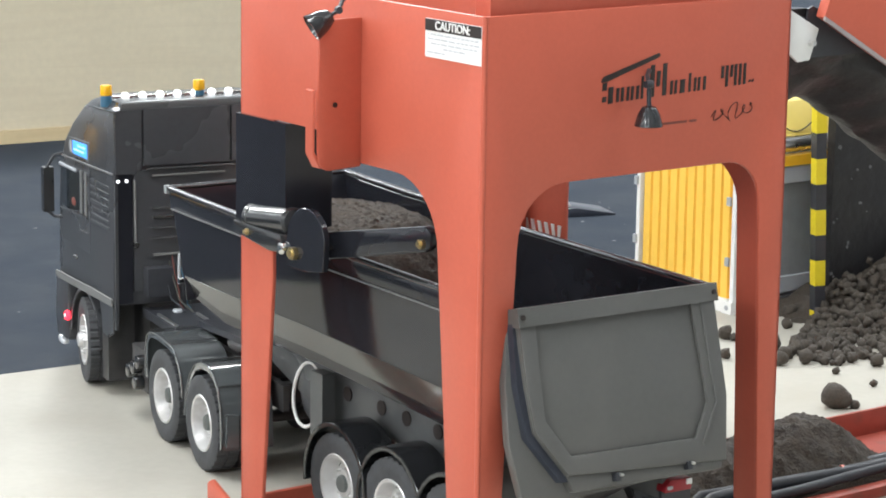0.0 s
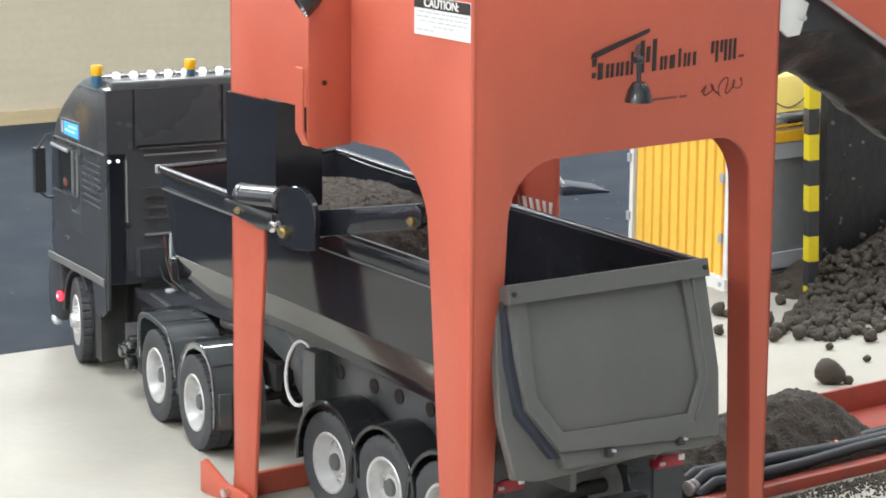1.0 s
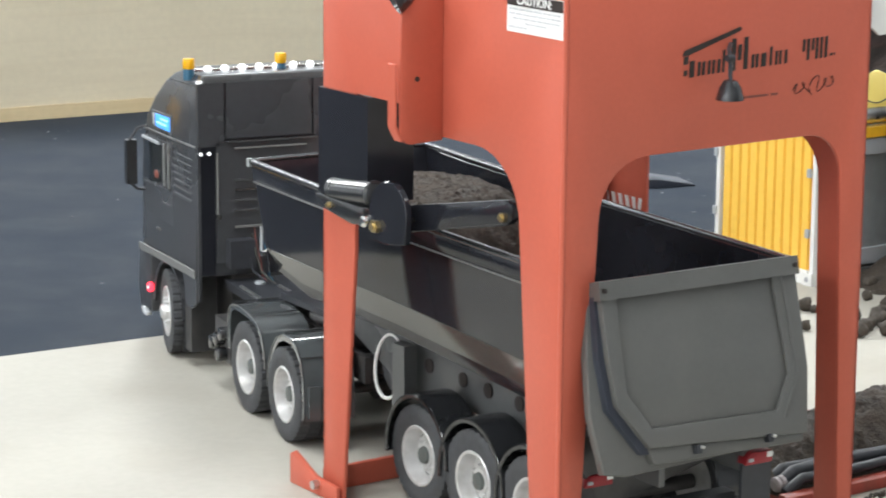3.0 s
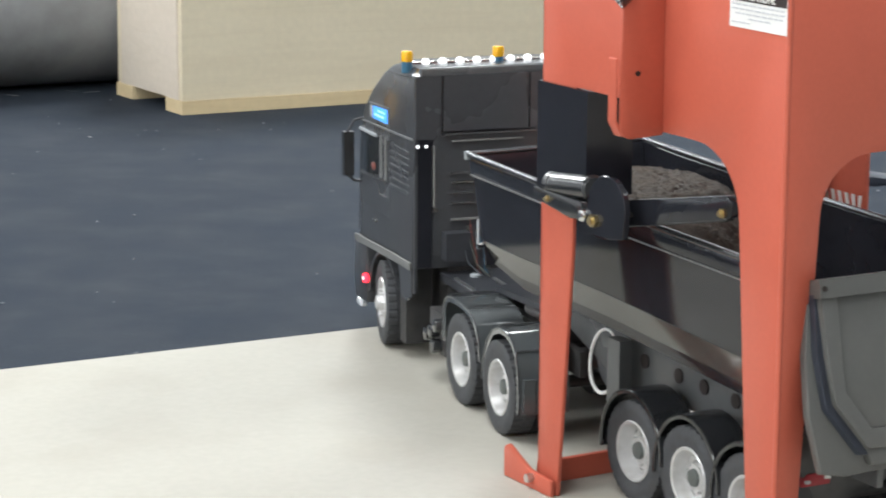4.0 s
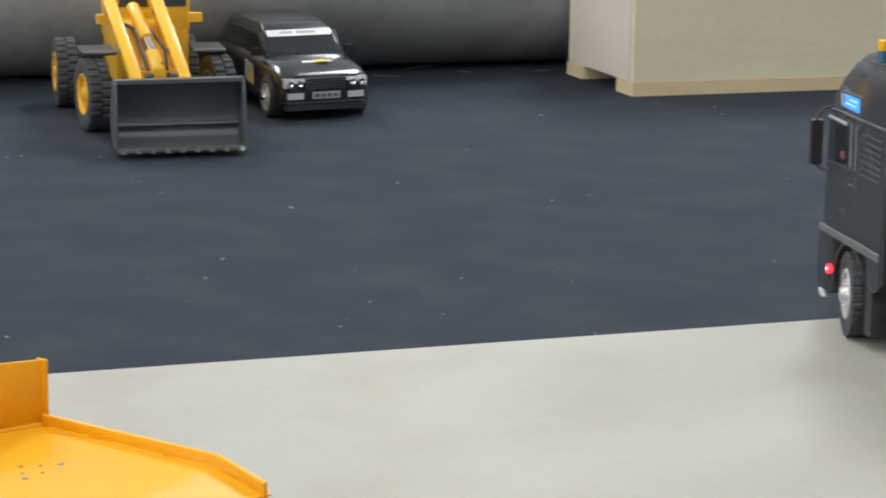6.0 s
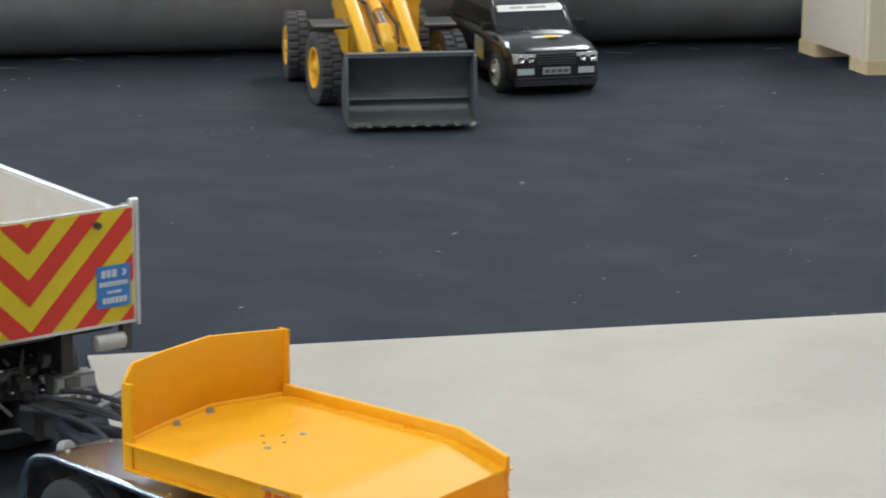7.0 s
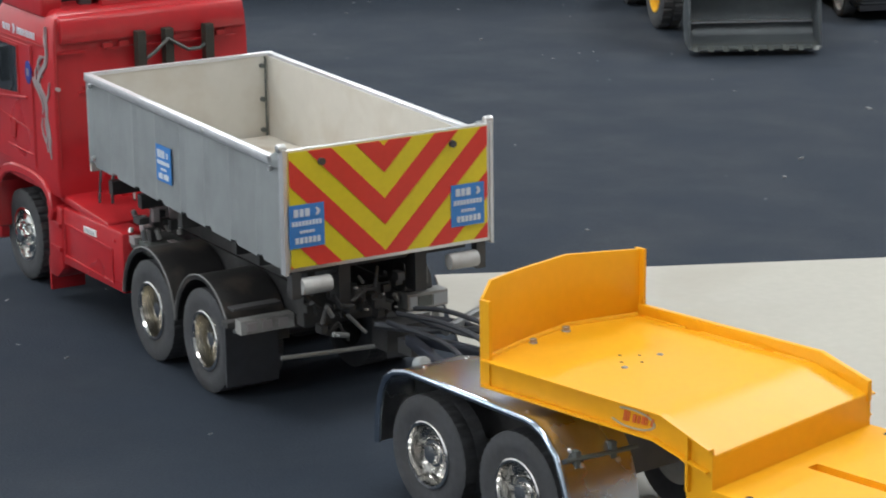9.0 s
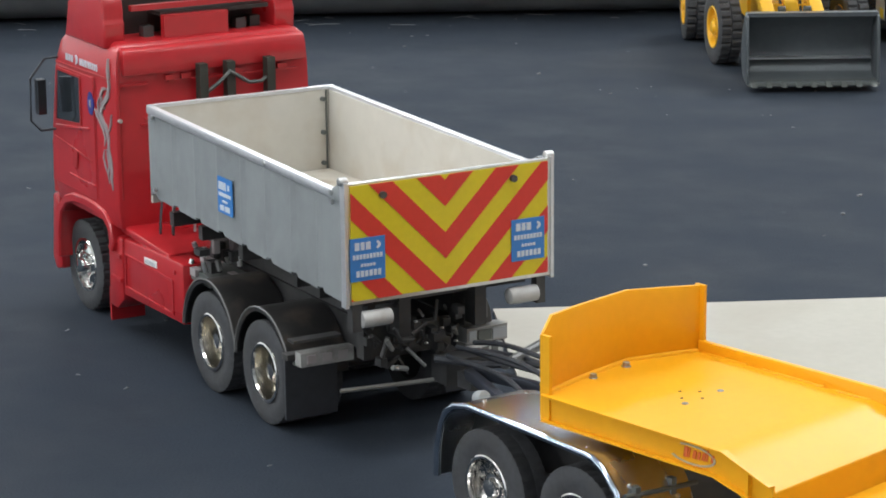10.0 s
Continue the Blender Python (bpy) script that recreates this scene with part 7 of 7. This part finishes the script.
part("windscreen", one_prism([(0.0945, 0.0870), (0.1195, 0.1098), (0.1205, 0.1091), (0.0955, 0.0863)], "x", -0.053, 0.053), M_GLASS, car)
part("sun_strip", one_prism([(0.1165, 0.1077), (0.1255, 0.1160), (0.1269, 0.1152), (0.1179, 0.1068)], "x", -0.050, 0.050), M_WHITE, car, "white windscreen strip with plain grey bars")
for x0, x1 in ((-0.030, -0.010), (-0.004, 0.026)):
    part("print_bar", one_prism([(0.1198, 0.1110), (0.1228, 0.1138), (0.1236, 0.1132), (0.1206, 0.1104)], "x", x0, x1), M_PANEL_GREY, car)
part("hood_sticker", one_box(-0.020, 0.026, 0.040, 0.064, 0.0784, 0.0796), M_WHITE, car, "white and yellow bonnet sticker")
part("hood_sticker_mark", one_box(0.000, 0.018, 0.036, 0.054, 0.0794, 0.0802), M_CHEV_Y, car)
part("hood_edge", one_box(-0.045, 0.050, 0.000, 0.004, 0.0635, 0.0655, bevel=0.0006), M_BLACK, car)
gr = part("grille", one_box(-0.029, 0.029, -0.006, 0.0, 0.047, 0.0635, bevel=0.001), M_GREY_DK, car)
for k in range(4):
    part("grille_bar", one_box(-0.029, 0.029, -0.0072, -0.0055, 0.0488 + k * 0.0037, 0.0503 + k * 0.0037), M_RIM_RAIL, gr)
part("badge", one_box(-0.010, 0.010, -0.002, 0.003, 0.0615, 0.0635, bevel=0.0005), M_CHROME, car)
for s in (-1, 1):
    part("headlight", one_box(min(s * 0.032, s * 0.0635), max(s * 0.032, s * 0.0635), -0.0040, 0.016, 0.0490, 0.0625, bevel=0.0060, seg=3), M_LENS, car, "clear headlight")
    for x in (0.0405, 0.0545):
        bm = bmesh.new()
        lathe(bm, [(0.0054, 0.0), (0.0054, 0.004), (0.0044, 0.0044), (0.0020, 0.0022), (0.0006, 0.0020)], 18, pose(s * x, -0.0035, 0.0556, 90, 0, 0))
        part("reflector", bm, M_CHROME, car, "bright headlight reflector")
    part("fog_lamp", one_box(min(s * 0.034, s * 0.0585), max(s * 0.034, s * 0.0585), -0.0055, 0.004, 0.0325, 0.0415, bevel=0.003, seg=3), M_LENS, car, "clear fog lamp")
    part("side_window", one_prism([(0.116, 0.0850), (0.135, 0.109), (0.280, 0.110), (0.300, 0.0850)], "x", s * 0.0575 - 0.0012, s * 0.0575 + 0.0012), M_GLASS, car)
    part("door_mirror", one_box(min(s * 0.066, s * 0.080), max(s * 0.066, s * 0.080), 0.098, 0.108, 0.083, 0.094, bevel=0.003), M_BLACK, car)
    part("pillar_trim", one_prism([(0.100, 0.084), (0.126, 0.1125), (0.129, 0.1125), (0.104, 0.084)], "x", s * 0.0570 - 0.002, s * 0.0585 + 0.002), M_RAIL, car)
    part("door_sticker", one_prism([(0.120, 0.036), (0.120, 0.066), (0.160, 0.070), (0.160, 0.040)], "x", s * 0.0717 - 0.0004, s * 0.0717 + 0.0004), M_PANEL_GREY, car, "pale blue and yellow door sticker")
    part("door_sticker_mark", one_prism([(0.124, 0.038), (0.124, 0.052), (0.140, 0.053), (0.140, 0.039)], "x", s * 0.0719 - 0.0006, s * 0.0719 + 0.0006), M_CHEV_Y, car)
    part("side_vent", one_box(min(s * 0.0712, s * 0.0722), max(s * 0.0712, s * 0.0722), 0.094, 0.104, 0.030, 0.034), M_RAIL, car)
pl = part("plate", one_box(-0.021, 0.021, -0.0075, -0.0055, 0.0325, 0.0425, bevel=0.0005), M_PANEL_GREY, car, "white plate with plain bars")
for k in range(4):
    part("plate_bar", one_box(-0.018 + k * 0.0095, -0.011 + k * 0.0095, -0.0082, -0.0074, 0.0350, 0.0400), M_GREY_DK, pl)
part("bumper_line", one_box(-0.060, 0.060, -0.0062, 0.002, 0.0262, 0.0282, bevel=0.0006), M_RAIL, car)
part("bumper_lip", one_box(-0.062, 0.062, -0.007, 0.004, 0.016, 0.0235, bevel=0.002), M_BLACK_SATIN, car)
R_C = 0.029
C_W = (make_hub(0.020, 0.020, M_CHROME, 0.2), make_tyre(R_C, 0.020, 0.020, 40), make_rim(0.020, 0.020, M_RIM, 0.2))
for y in (0.050, 0.264):
    for s in (-1, 1):
        wheel(car, C_W, s * 0.0655, y, R_C, turn=17)
        part("wheel_arch", fender(y, 0.0, R_C, 0.0325, min(s * 0.052, s * 0.0722), max(s * 0.052, s * 0.0722), 0, 180), M_BLACK_SATIN, car)
    part("axle", one_rod((-0.06, y, R_C), (0.06, y, R_C), 0.004), M_SOOT, car)

# ---- yellow plant container, post, bunker ----
unit = thing("plant_container", "small container with yellow ribbed end and grey panelled side", "container", pose(0.2857, 3.1108, 0.003, 0, 0, -54))
UW, UL, UH = 0.174, 0.43, 0.186
for x in (0.0, UW - 0.010):
    part("frame_post", one_box(x + (0.004 if x else 0.0), x + (0.010 if x else 0.006), -0.003, 0.010, 0.0, UH, bevel=0.001), M_WHITE, unit, "white corner post")
for z in (0.0, UH - 0.012):
    part("frame_beam", one_box(0.010, UW - 0.010, -0.003, 0.010, z, z + 0.016, bevel=0.001), M_WHITE, unit, "white frame beam")
for x, z in ((0.0, 0.0), (UW - 0.014, 0.0), (0.0, UH - 0.012), (UW - 0.014, UH - 0.012)):
    cast = part("corner_casting", one_box(x - 0.001, x + 0.015, -0.006, 0.012, z - 0.0, z + 0.014, bevel=0.0015), M_WHITE, unit)
    part("casting_hole", one_rod((x + 0.007, -0.0062, z + 0.007), (x + 0.007, -0.0066, z + 0.007), 0.003, seg=12), M_PANEL_GREY, cast)
bm = bmesh.new()
pts, x, k = [], 0.010, 0
n = 10
pitch = (UW - 0.020) / n
for k in range(n):
    a = 0.010 + k * pitch
    pts += [(a, 0.0), (a + pitch * 0.72, 0.0), (a + pitch * 0.80, 0.0035), (a + pitch * 0.92, 0.0035)]
pts.append((UW - 0.010, 0.0))
prism(bm, pts + [(UW - 0.010, 0.008), (0.010, 0.008)], "z", 0.0155, UH - 0.0115)
part("ribbed_end", bm, M_CONT, unit, "yellow corrugated end panel")
for z in (0.055, 0.125):
    part("hinge", one_box(UW - 0.013, UW - 0.007, -0.006, -0.003, z, z + 0.010, bevel=0.001), M_PANEL_GREY, unit)
    part("hinge", one_box(-0.002, 0.003, -0.006, -0.003, z, z + 0.010, bevel=0.001), M_PANEL_GREY, unit)
part("core", one_box(0.004, UW - 0.006, 0.0105, UL, 0.010, 0.160), M_PANEL_GREY, unit)
part("side_frame", one_box(UW - 0.006, UW + 0.002, 0.016, 0.150, 0.018, 0.036, bevel=0.001), M_PANEL_GREY, unit)
part("side_frame", one_box(UW - 0.006, UW + 0.002, 0.016, 0.150, 0.146, 0.164, bevel=0.001), M_PANEL_GREY, unit)
part("side_frame", one_box(UW - 0.006, UW + 0.002, 0.136, 0.150, 0.036, 0.146, bevel=0.001), M_PANEL_GREY, unit)
part("side_panel", one_box(UW - 0.006, UW - 0.003, 0.016, 0.136, 0.036, 0.146), M_ZINC, unit, "grey side panel")
# Dark strip in place of the shadow along the side's foot.
part("side_foot_shadow", one_box(UW - 0.006, UW + 0.004, 0.012, UL, 0.0, 0.014, bevel=0.001), M_GREY_DK, unit)
part("yellow_edge", one_box(UW - 0.010, UW + 0.004, 0.012, UL, 0.166, 0.178, bevel=0.001), M_YEL2, unit)
part("roller", one_rod((UW - 0.010, 0.012, 0.190), (UW - 0.010, UL, 0.190), 0.0105, seg=28, bevel=0.001), M_ALU, unit, "silver roller")
part("lid", one_prism([(UW - 0.002, 0.199), (UW - 0.030, 0.236), (0.020, 0.236), (0.004, 0.199)], "y", 0.012, UL, bevel=0.002), M_PALE_YEL, unit, "pale yellow lid")
bm = bmesh.new()
tube(bm, [(UW - 0.004, 0.055 + 0.07 * k / 12, 0.222 - 0.018 * math.sin(math.pi * k / 12)) for k in range(13)], 0.0008, 5)
part("chain", bm, M_SOOT, unit)

post = thing("hazard_post", "square post in black and yellow hazard bands", "post", pose(0.4797, 2.9465, 0.003, 0, -2.0, 20))
for k in range(11):
    z0 = k * 0.0291 - 0.0166
    part("band", one_box(-0.0064, 0.0064, -0.0064, 0.0064, max(0, z0), z0 + 0.0290, bevel=0.0008), M_CHEV_Y if k % 2 == 0 else M_BLACK_SATIN, post, "yellow band" if k % 2 == 0 else "black band")

bunker = thing("bunker_wall", "black mud-stained bunker wall beside a hazard post", "wall panel", pose(0.497, 2.985, 0.003, 0, 0, 36))
part("panel", one_box(0.0, 0.62, 0.0, 0.012, 0.0, 0.32, bevel=0.002), M_BELT, bunker)
rng = random.Random(77)
bm = bmesh.new()
for k in range(90):
    x, z, r = rng.uniform(0.0, 0.30), rng.uniform(0.02, 0.31), rng.uniform(0.0006, 0.0022)
    v = box(bm, x - r, x + r * rng.uniform(0.6, 1.4), -0.0008, 0.0002, z - r, z + r * rng.uniform(0.6, 1.6))
    bmesh.ops.rotate(bm, verts=v, cent=(x, 0, z), matrix=Matrix.Rotation(rng.uniform(0, 3), 3, "Y"))
part("mud_specks", bm, M_GRIT, bunker, "dried specks of mud", kind="stuff")
for x in (0.18, 0.40):
    part("stiffener", one_box(x, x + 0.012, -0.006, 0.0, 0.0, 0.32, bevel=0.001), M_BLACK_SATIN, bunker)

# ---- conveyor from the hopper ----
conv = thing("belt_conveyor", "red-framed belt conveyor with a muddy black belt", "conveyor", pose(0.0817, 1.899, 0.003, 0, 0, 37))
bm = bmesh.new()
nx, nz = 60, 24
gridv = []
for j in range(nz + 1):
    row = []
    for i in range(nx + 1):
        f, g = i / nx, j / nz
        x = 0.306 + 0.42 * f
        top = 0.447 - max(0.0, x - 0.333) * 0.515
        bot = 0.3655 - max(0.0, x - 0.385) * 0.60 + 0.004 * noise.noise((x * 55, 1, 0))
        z = top + (bot - top) * g
        row.append(bm.verts.new((x, 0.010 + 0.05 * g * g + 0.006 * noise.noise((x * 30, z * 60, 0)) + 0.003 * noise.noise((x * 90, z * 140, 3)), z)))
    gridv.append(row)
for j in range(nz):
    for i in range(nx):
        bm.faces.new((gridv[j][i], gridv[j][i + 1], gridv[j + 1][i + 1], gridv[j + 1][i]))
g = bmesh.ops.extrude_face_region(bm, geom=bm.faces[:])
bmesh.ops.translate(bm, verts=[e for e in g["geom"] if isinstance(e, bmesh.types.BMVert)], vec=(0, 0.012, 0))
bmesh.ops.recalc_face_normals(bm, faces=bm.faces)
part("belt", bm, M_BELT, conv, "mud-caked black belt")
part("side_beam", one_prism([(0.335, 0.4408), (0.352, 0.485), (0.75, 0.285), (0.75, 0.2095)], "y", -0.004, 0.006, bevel=0.001), M_ORANGE, conv)
part("wear_strip", one_prism([(0.334, 0.4385), (0.335, 0.4418), (0.75, 0.2105), (0.75, 0.2065)], "y", -0.0055, -0.0035), M_DECAL, conv)
part("belt_guard", one_prism([(0.329, 0.447), (0.334, 0.449), (0.420, 0.404), (0.400, 0.408), (0.322, 0.408)], "y", 0.0075, 0.0095), M_BLACK_SATIN, conv)
part("support_leg", one_box(0.70, 0.72, 0.01, 0.03, 0.0, 0.26, bevel=0.002), M_ORANGE, conv)

# ---- soil, pellets, hoses ----


def heap_height(x, y):
    ridge = float(np.interp(x, (0.30, 0.39, 0.43, 0.465, 0.495, 0.512, 0.529, 0.551, 0.60), (0.028, 0.044, 0.047, 0.054, 0.058, 0.053, 0.042, 0.026, -0.004)))
    h = ridge * math.exp(-abs((y - 0.152) / (0.056 if y < 0.152 else 0.066)) ** 2.4) + 0.004
    return h - 0.006 + crumbs(x, y, 7, 0.0045)


bm = bmesh.new()
lumpy(bm, heap_height, 0.308, 0.74, 0.088, 0.212, 130, 50, 0.0)
solid("soil_heap", bm, M_DIRT, "heap of dark soil in the red base pan", "soil", pose(0.0817, 1.899, 0.0045, 0, 0, 37), kind="stuff")
rng = random.Random(3)
ico = bmesh.new()
bmesh.ops.create_icosphere(ico, subdivisions=2, radius=1)
ICO_V, ICO_F = [v.co.copy() for v in ico.verts], [[v.index for v in f.verts] for f in ico.faces]
ico.free()


def lump_mesh(items, material, rough=1.0):
    """Many rough lumps in one mesh: items of (place, radius, seed)."""
    vs, fs = [], []
    for p, r, sd in items:
        o = len(vs)
        for v in ICO_V:
            vs.append(Vector(p) + v * r * (1 + rough * 0.30 * noise.noise(v * 1.6 + Vector((sd, 0, 0))) + rough * 0.14 * noise.noise(v * 4 + Vector((0, sd, 0)))))
        fs += [[i + o for i in f] for f in ICO_F]
    me = bpy.data.meshes.new("lumps")
    me.from_pydata(vs, [], fs)
    me.update()
    for p in me.polygons:
        p.use_smooth = True
    me.materials.append(material)
    return me


items = []
ux, uy = Vector((math.cos(radians(36)), math.sin(radians(36)), 0)), Vector((-math.sin(radians(36)), math.cos(radians(36)), 0))
base = Vector((0.462, 2.800, 0.003))
for k in range(2600):
    a, b = rng.uniform(-0.04, 0.46), rng.uniform(-0.06, 0.17)
    hmax = 0.090 * max(0.0, min(1.0, (a - 0.06) / 0.24)) * max(0.0, min(1.0, (b + 0.04) / 0.15))
    if b > (a + 0.055) * 0.72:
        continue
    if b < 0.02 and rng.random() < 0.45:
        continue
    r = rng.uniform(0.0022, 0.0058)
    z = r * 0.8 + hmax * (rng.uniform(0.75, 1.0) if rng.random() < 0.75 else rng.random())
    items.append((base + ux * a + uy * b + Vector((0, 0, z)), r, k * 1.7))
ob = new("pellet_pile", lump_mesh(items, M_CLAY, 2.0))
tagged(ob, "pile of dark brown clay lumps spilling from the bunker", "clay lumps", kind="stuff")
bm = bmesh.new()
lumpy(bm, lambda x, y: -0.007 + 0.090 * max(0.0, min(1.0, (x - 0.06) / 0.24)) * max(0.0, min(1.0, (y + 0.04) / 0.15)) + crumbs(x, y, 4, 0.005), 0.06, 0.50, -0.06, 0.175, 80, 40, -0.006)
solid("soil_slope", bm, M_DIRT, "dark soil slope under the clay lumps", "soil", Matrix.Translation(base) @ pose(0, 0, 0.001, 0, 0, 36), kind="stuff")
LOOSE = [(0.366, 2.850, 0.011), (0.374, 2.842, 0.006), (0.357, 2.760, 0.008), (0.452, 2.968, 0.010), (0.440, 2.905, 0.008), (0.420, 2.760, 0.011), (0.428, 2.775, 0.008), (0.413, 2.735, 0.010), (0.440, 2.742, 0.011), (0.456, 2.752, 0.006), (0.412, 2.800, 0.012), (0.402, 2.775, 0.009), (0.476, 2.755, 0.009), (0.490, 2.750, 0.008), (0.466, 2.700, 0.0055), (0.497, 2.650, 0.0055), (0.515, 2.735, 0.010), (0.470, 2.790, 0.010), (0.448, 2.800, 0.009)]
for k, (x, y, r) in enumerate(LOOSE):
    r *= 0.74
    ob = new("clay_ball", lump_mesh([((0, 0, 0), r, k * 3.3)], M_CLAY, 1.6))
    ob.location = (x, y, 0.0028 + r * 0.93)
    tagged(ob, "loose dark brown clay ball on the white board", "clay ball", "loose clay balls")
ob = new("clay_clod", lump_mesh([((-0.001, 0, 0), 0.0135, 4.0), ((0.007, -0.002, -0.003), 0.0100, 9.0), ((0.0195, -0.002, -0.0085), 0.0052, 2.0)], M_CLAY, 0.25))
ob.location = (0.4455, 2.564, 0.0150)
tagged(ob, "large dark clay clod with a small bud", "clay clod")
for k, (y, z, r) in enumerate(((0.098, 0.0195, 0.0056), (0.111, 0.0175, 0.0050), (0.089, 0.0165, 0.0044))):
    bm = bmesh.new()
    tube(bm, [(0.310 + 0.80 * i / 40, y + 0.0022 * math.sin(i * 0.35 + k * 2), z + 0.0012 * math.sin(i * 0.5 + k) - (0.010 if i == 0 else 0)) for i in range(41)], r, 16)
    solid("hydraulic_hose", bm, M_HOSE, "black hydraulic hose lying along the red base beam", "hose", pose(0.0817, 1.899, 0.004, 0, 0, 37), "hoses")
bm = bmesh.new()
lathe(bm, [(0.0045, 0), (0.0068, 0.0015), (0.0068, 0.0045), (0.0055, 0.0055), (0.0066, 0.0070), (0.0066, 0.0100), (0.0045, 0.0120)], 20, pose(0.306, 0.096, 0.0120, 0, 80, 0))
solid("hose_coupling", bm, M_DECAL, "grey metal hose coupling on the base beam", "coupling", pose(0.0817, 1.899, 0.004, 0, 0, 37))
solid("orange_chip", one_box(-0.0022, 0.0022, -0.002, 0.002, 0, 0.0045, bevel=0.0008), M_ORANGE, "tiny orange plastic chip lying in the soil", "chip", pose(0.4085, 2.270, 0.024, 20, 10, 30))
# loose crumbs of soil on the board near the base
items = []
for k in range(170):
    t_, s_ = rng.uniform(0.30, 0.80), rng.uniform(-0.10, 0.055)
    p = Vector((0.0817, 1.899, 0)) + Vector((math.cos(radians(37)), math.sin(radians(37)), 0)) * t_ + Vector((-math.sin(radians(37)), math.cos(radians(37)), 0)) * s_
    r = rng.uniform(0.0008, 0.0026)
    items.append((p + Vector((0, 0, 0.0028 + r * 0.7)), r, k))
for k in range(1500):
    t_, s_ = rng.gauss(0.50, 0.060), 0.064 - abs(rng.gauss(0, 0.018))
    p = Vector((0.0817, 1.899, 0)) + Vector((math.cos(radians(37)), math.sin(radians(37)), 0)) * t_ + Vector((-math.sin(radians(37)), math.cos(radians(37)), 0)) * s_
    r = rng.uniform(0.0005, 0.0014)
    items.append((p + Vector((0, 0, 0.0028 + r * 0.6)), r, k + 500))
ob = new("soil_crumbs", lump_mesh(items, M_CLAY))
tagged(ob, "small soil crumbs scattered over the pale board", "crumbs", kind="stuff")
# dark ramp plate and lead on the matting far behind
ramp = thing("floor_ramp", "small dark ramp plate lying on the matting", "ramp", pose(0.225, 3.56, 0.0, 0, 0, 20))
part("plate", one_prism([(0.0, 0.0), (0.0, 0.012), (0.014, 0.012), (0.07, 0.002), (0.07, 0.0)], "y", 0.0, 0.06, bevel=0.001), M_NAVY_STEEL, ramp)
bm = bmesh.new()
tube(bm, [(0.005, 0.01, 0.013), (0.000, 0.03, 0.03), (0.012, 0.06, 0.045), (0.022, 0.10, 0.02), (0.03, 0.14, 0.003)], 0.002, 8)
part("lead", bm, M_DECAL, ramp)

# pale grit on the matting
bm = bmesh.new()
rng = random.Random(21)
for k in range(340):
    x, y = rng.uniform(-2.6, 0.5), rng.uniform(1.4, 4.4)
    r = rng.uniform(0.0005, 0.0012) * (1.9 if rng.random() < 0.14 else 1)
    if (Vector((x, y)) - Vector((-1.172, 2.153))).dot(Vector((-math.sin(radians(32.5)), math.cos(radians(32.5))))) < 0.01 and x > -1.1:
        continue
    m = pose(x, y, r * 0.3, rng.uniform(-15, 15), rng.uniform(-15, 15), rng.uniform(0, 180)) @ Matrix.Diagonal((rng.uniform(1, 2.4), 1, 0.45, 1))
    v = box(bm, -r, r, -r, r, -r, r)
    bmesh.ops.transform(bm, matrix=m, verts=v)
solid("grit", bm, M_GRIT, "scattered pale specks of grit on the dark matting", "grit", kind="stuff")
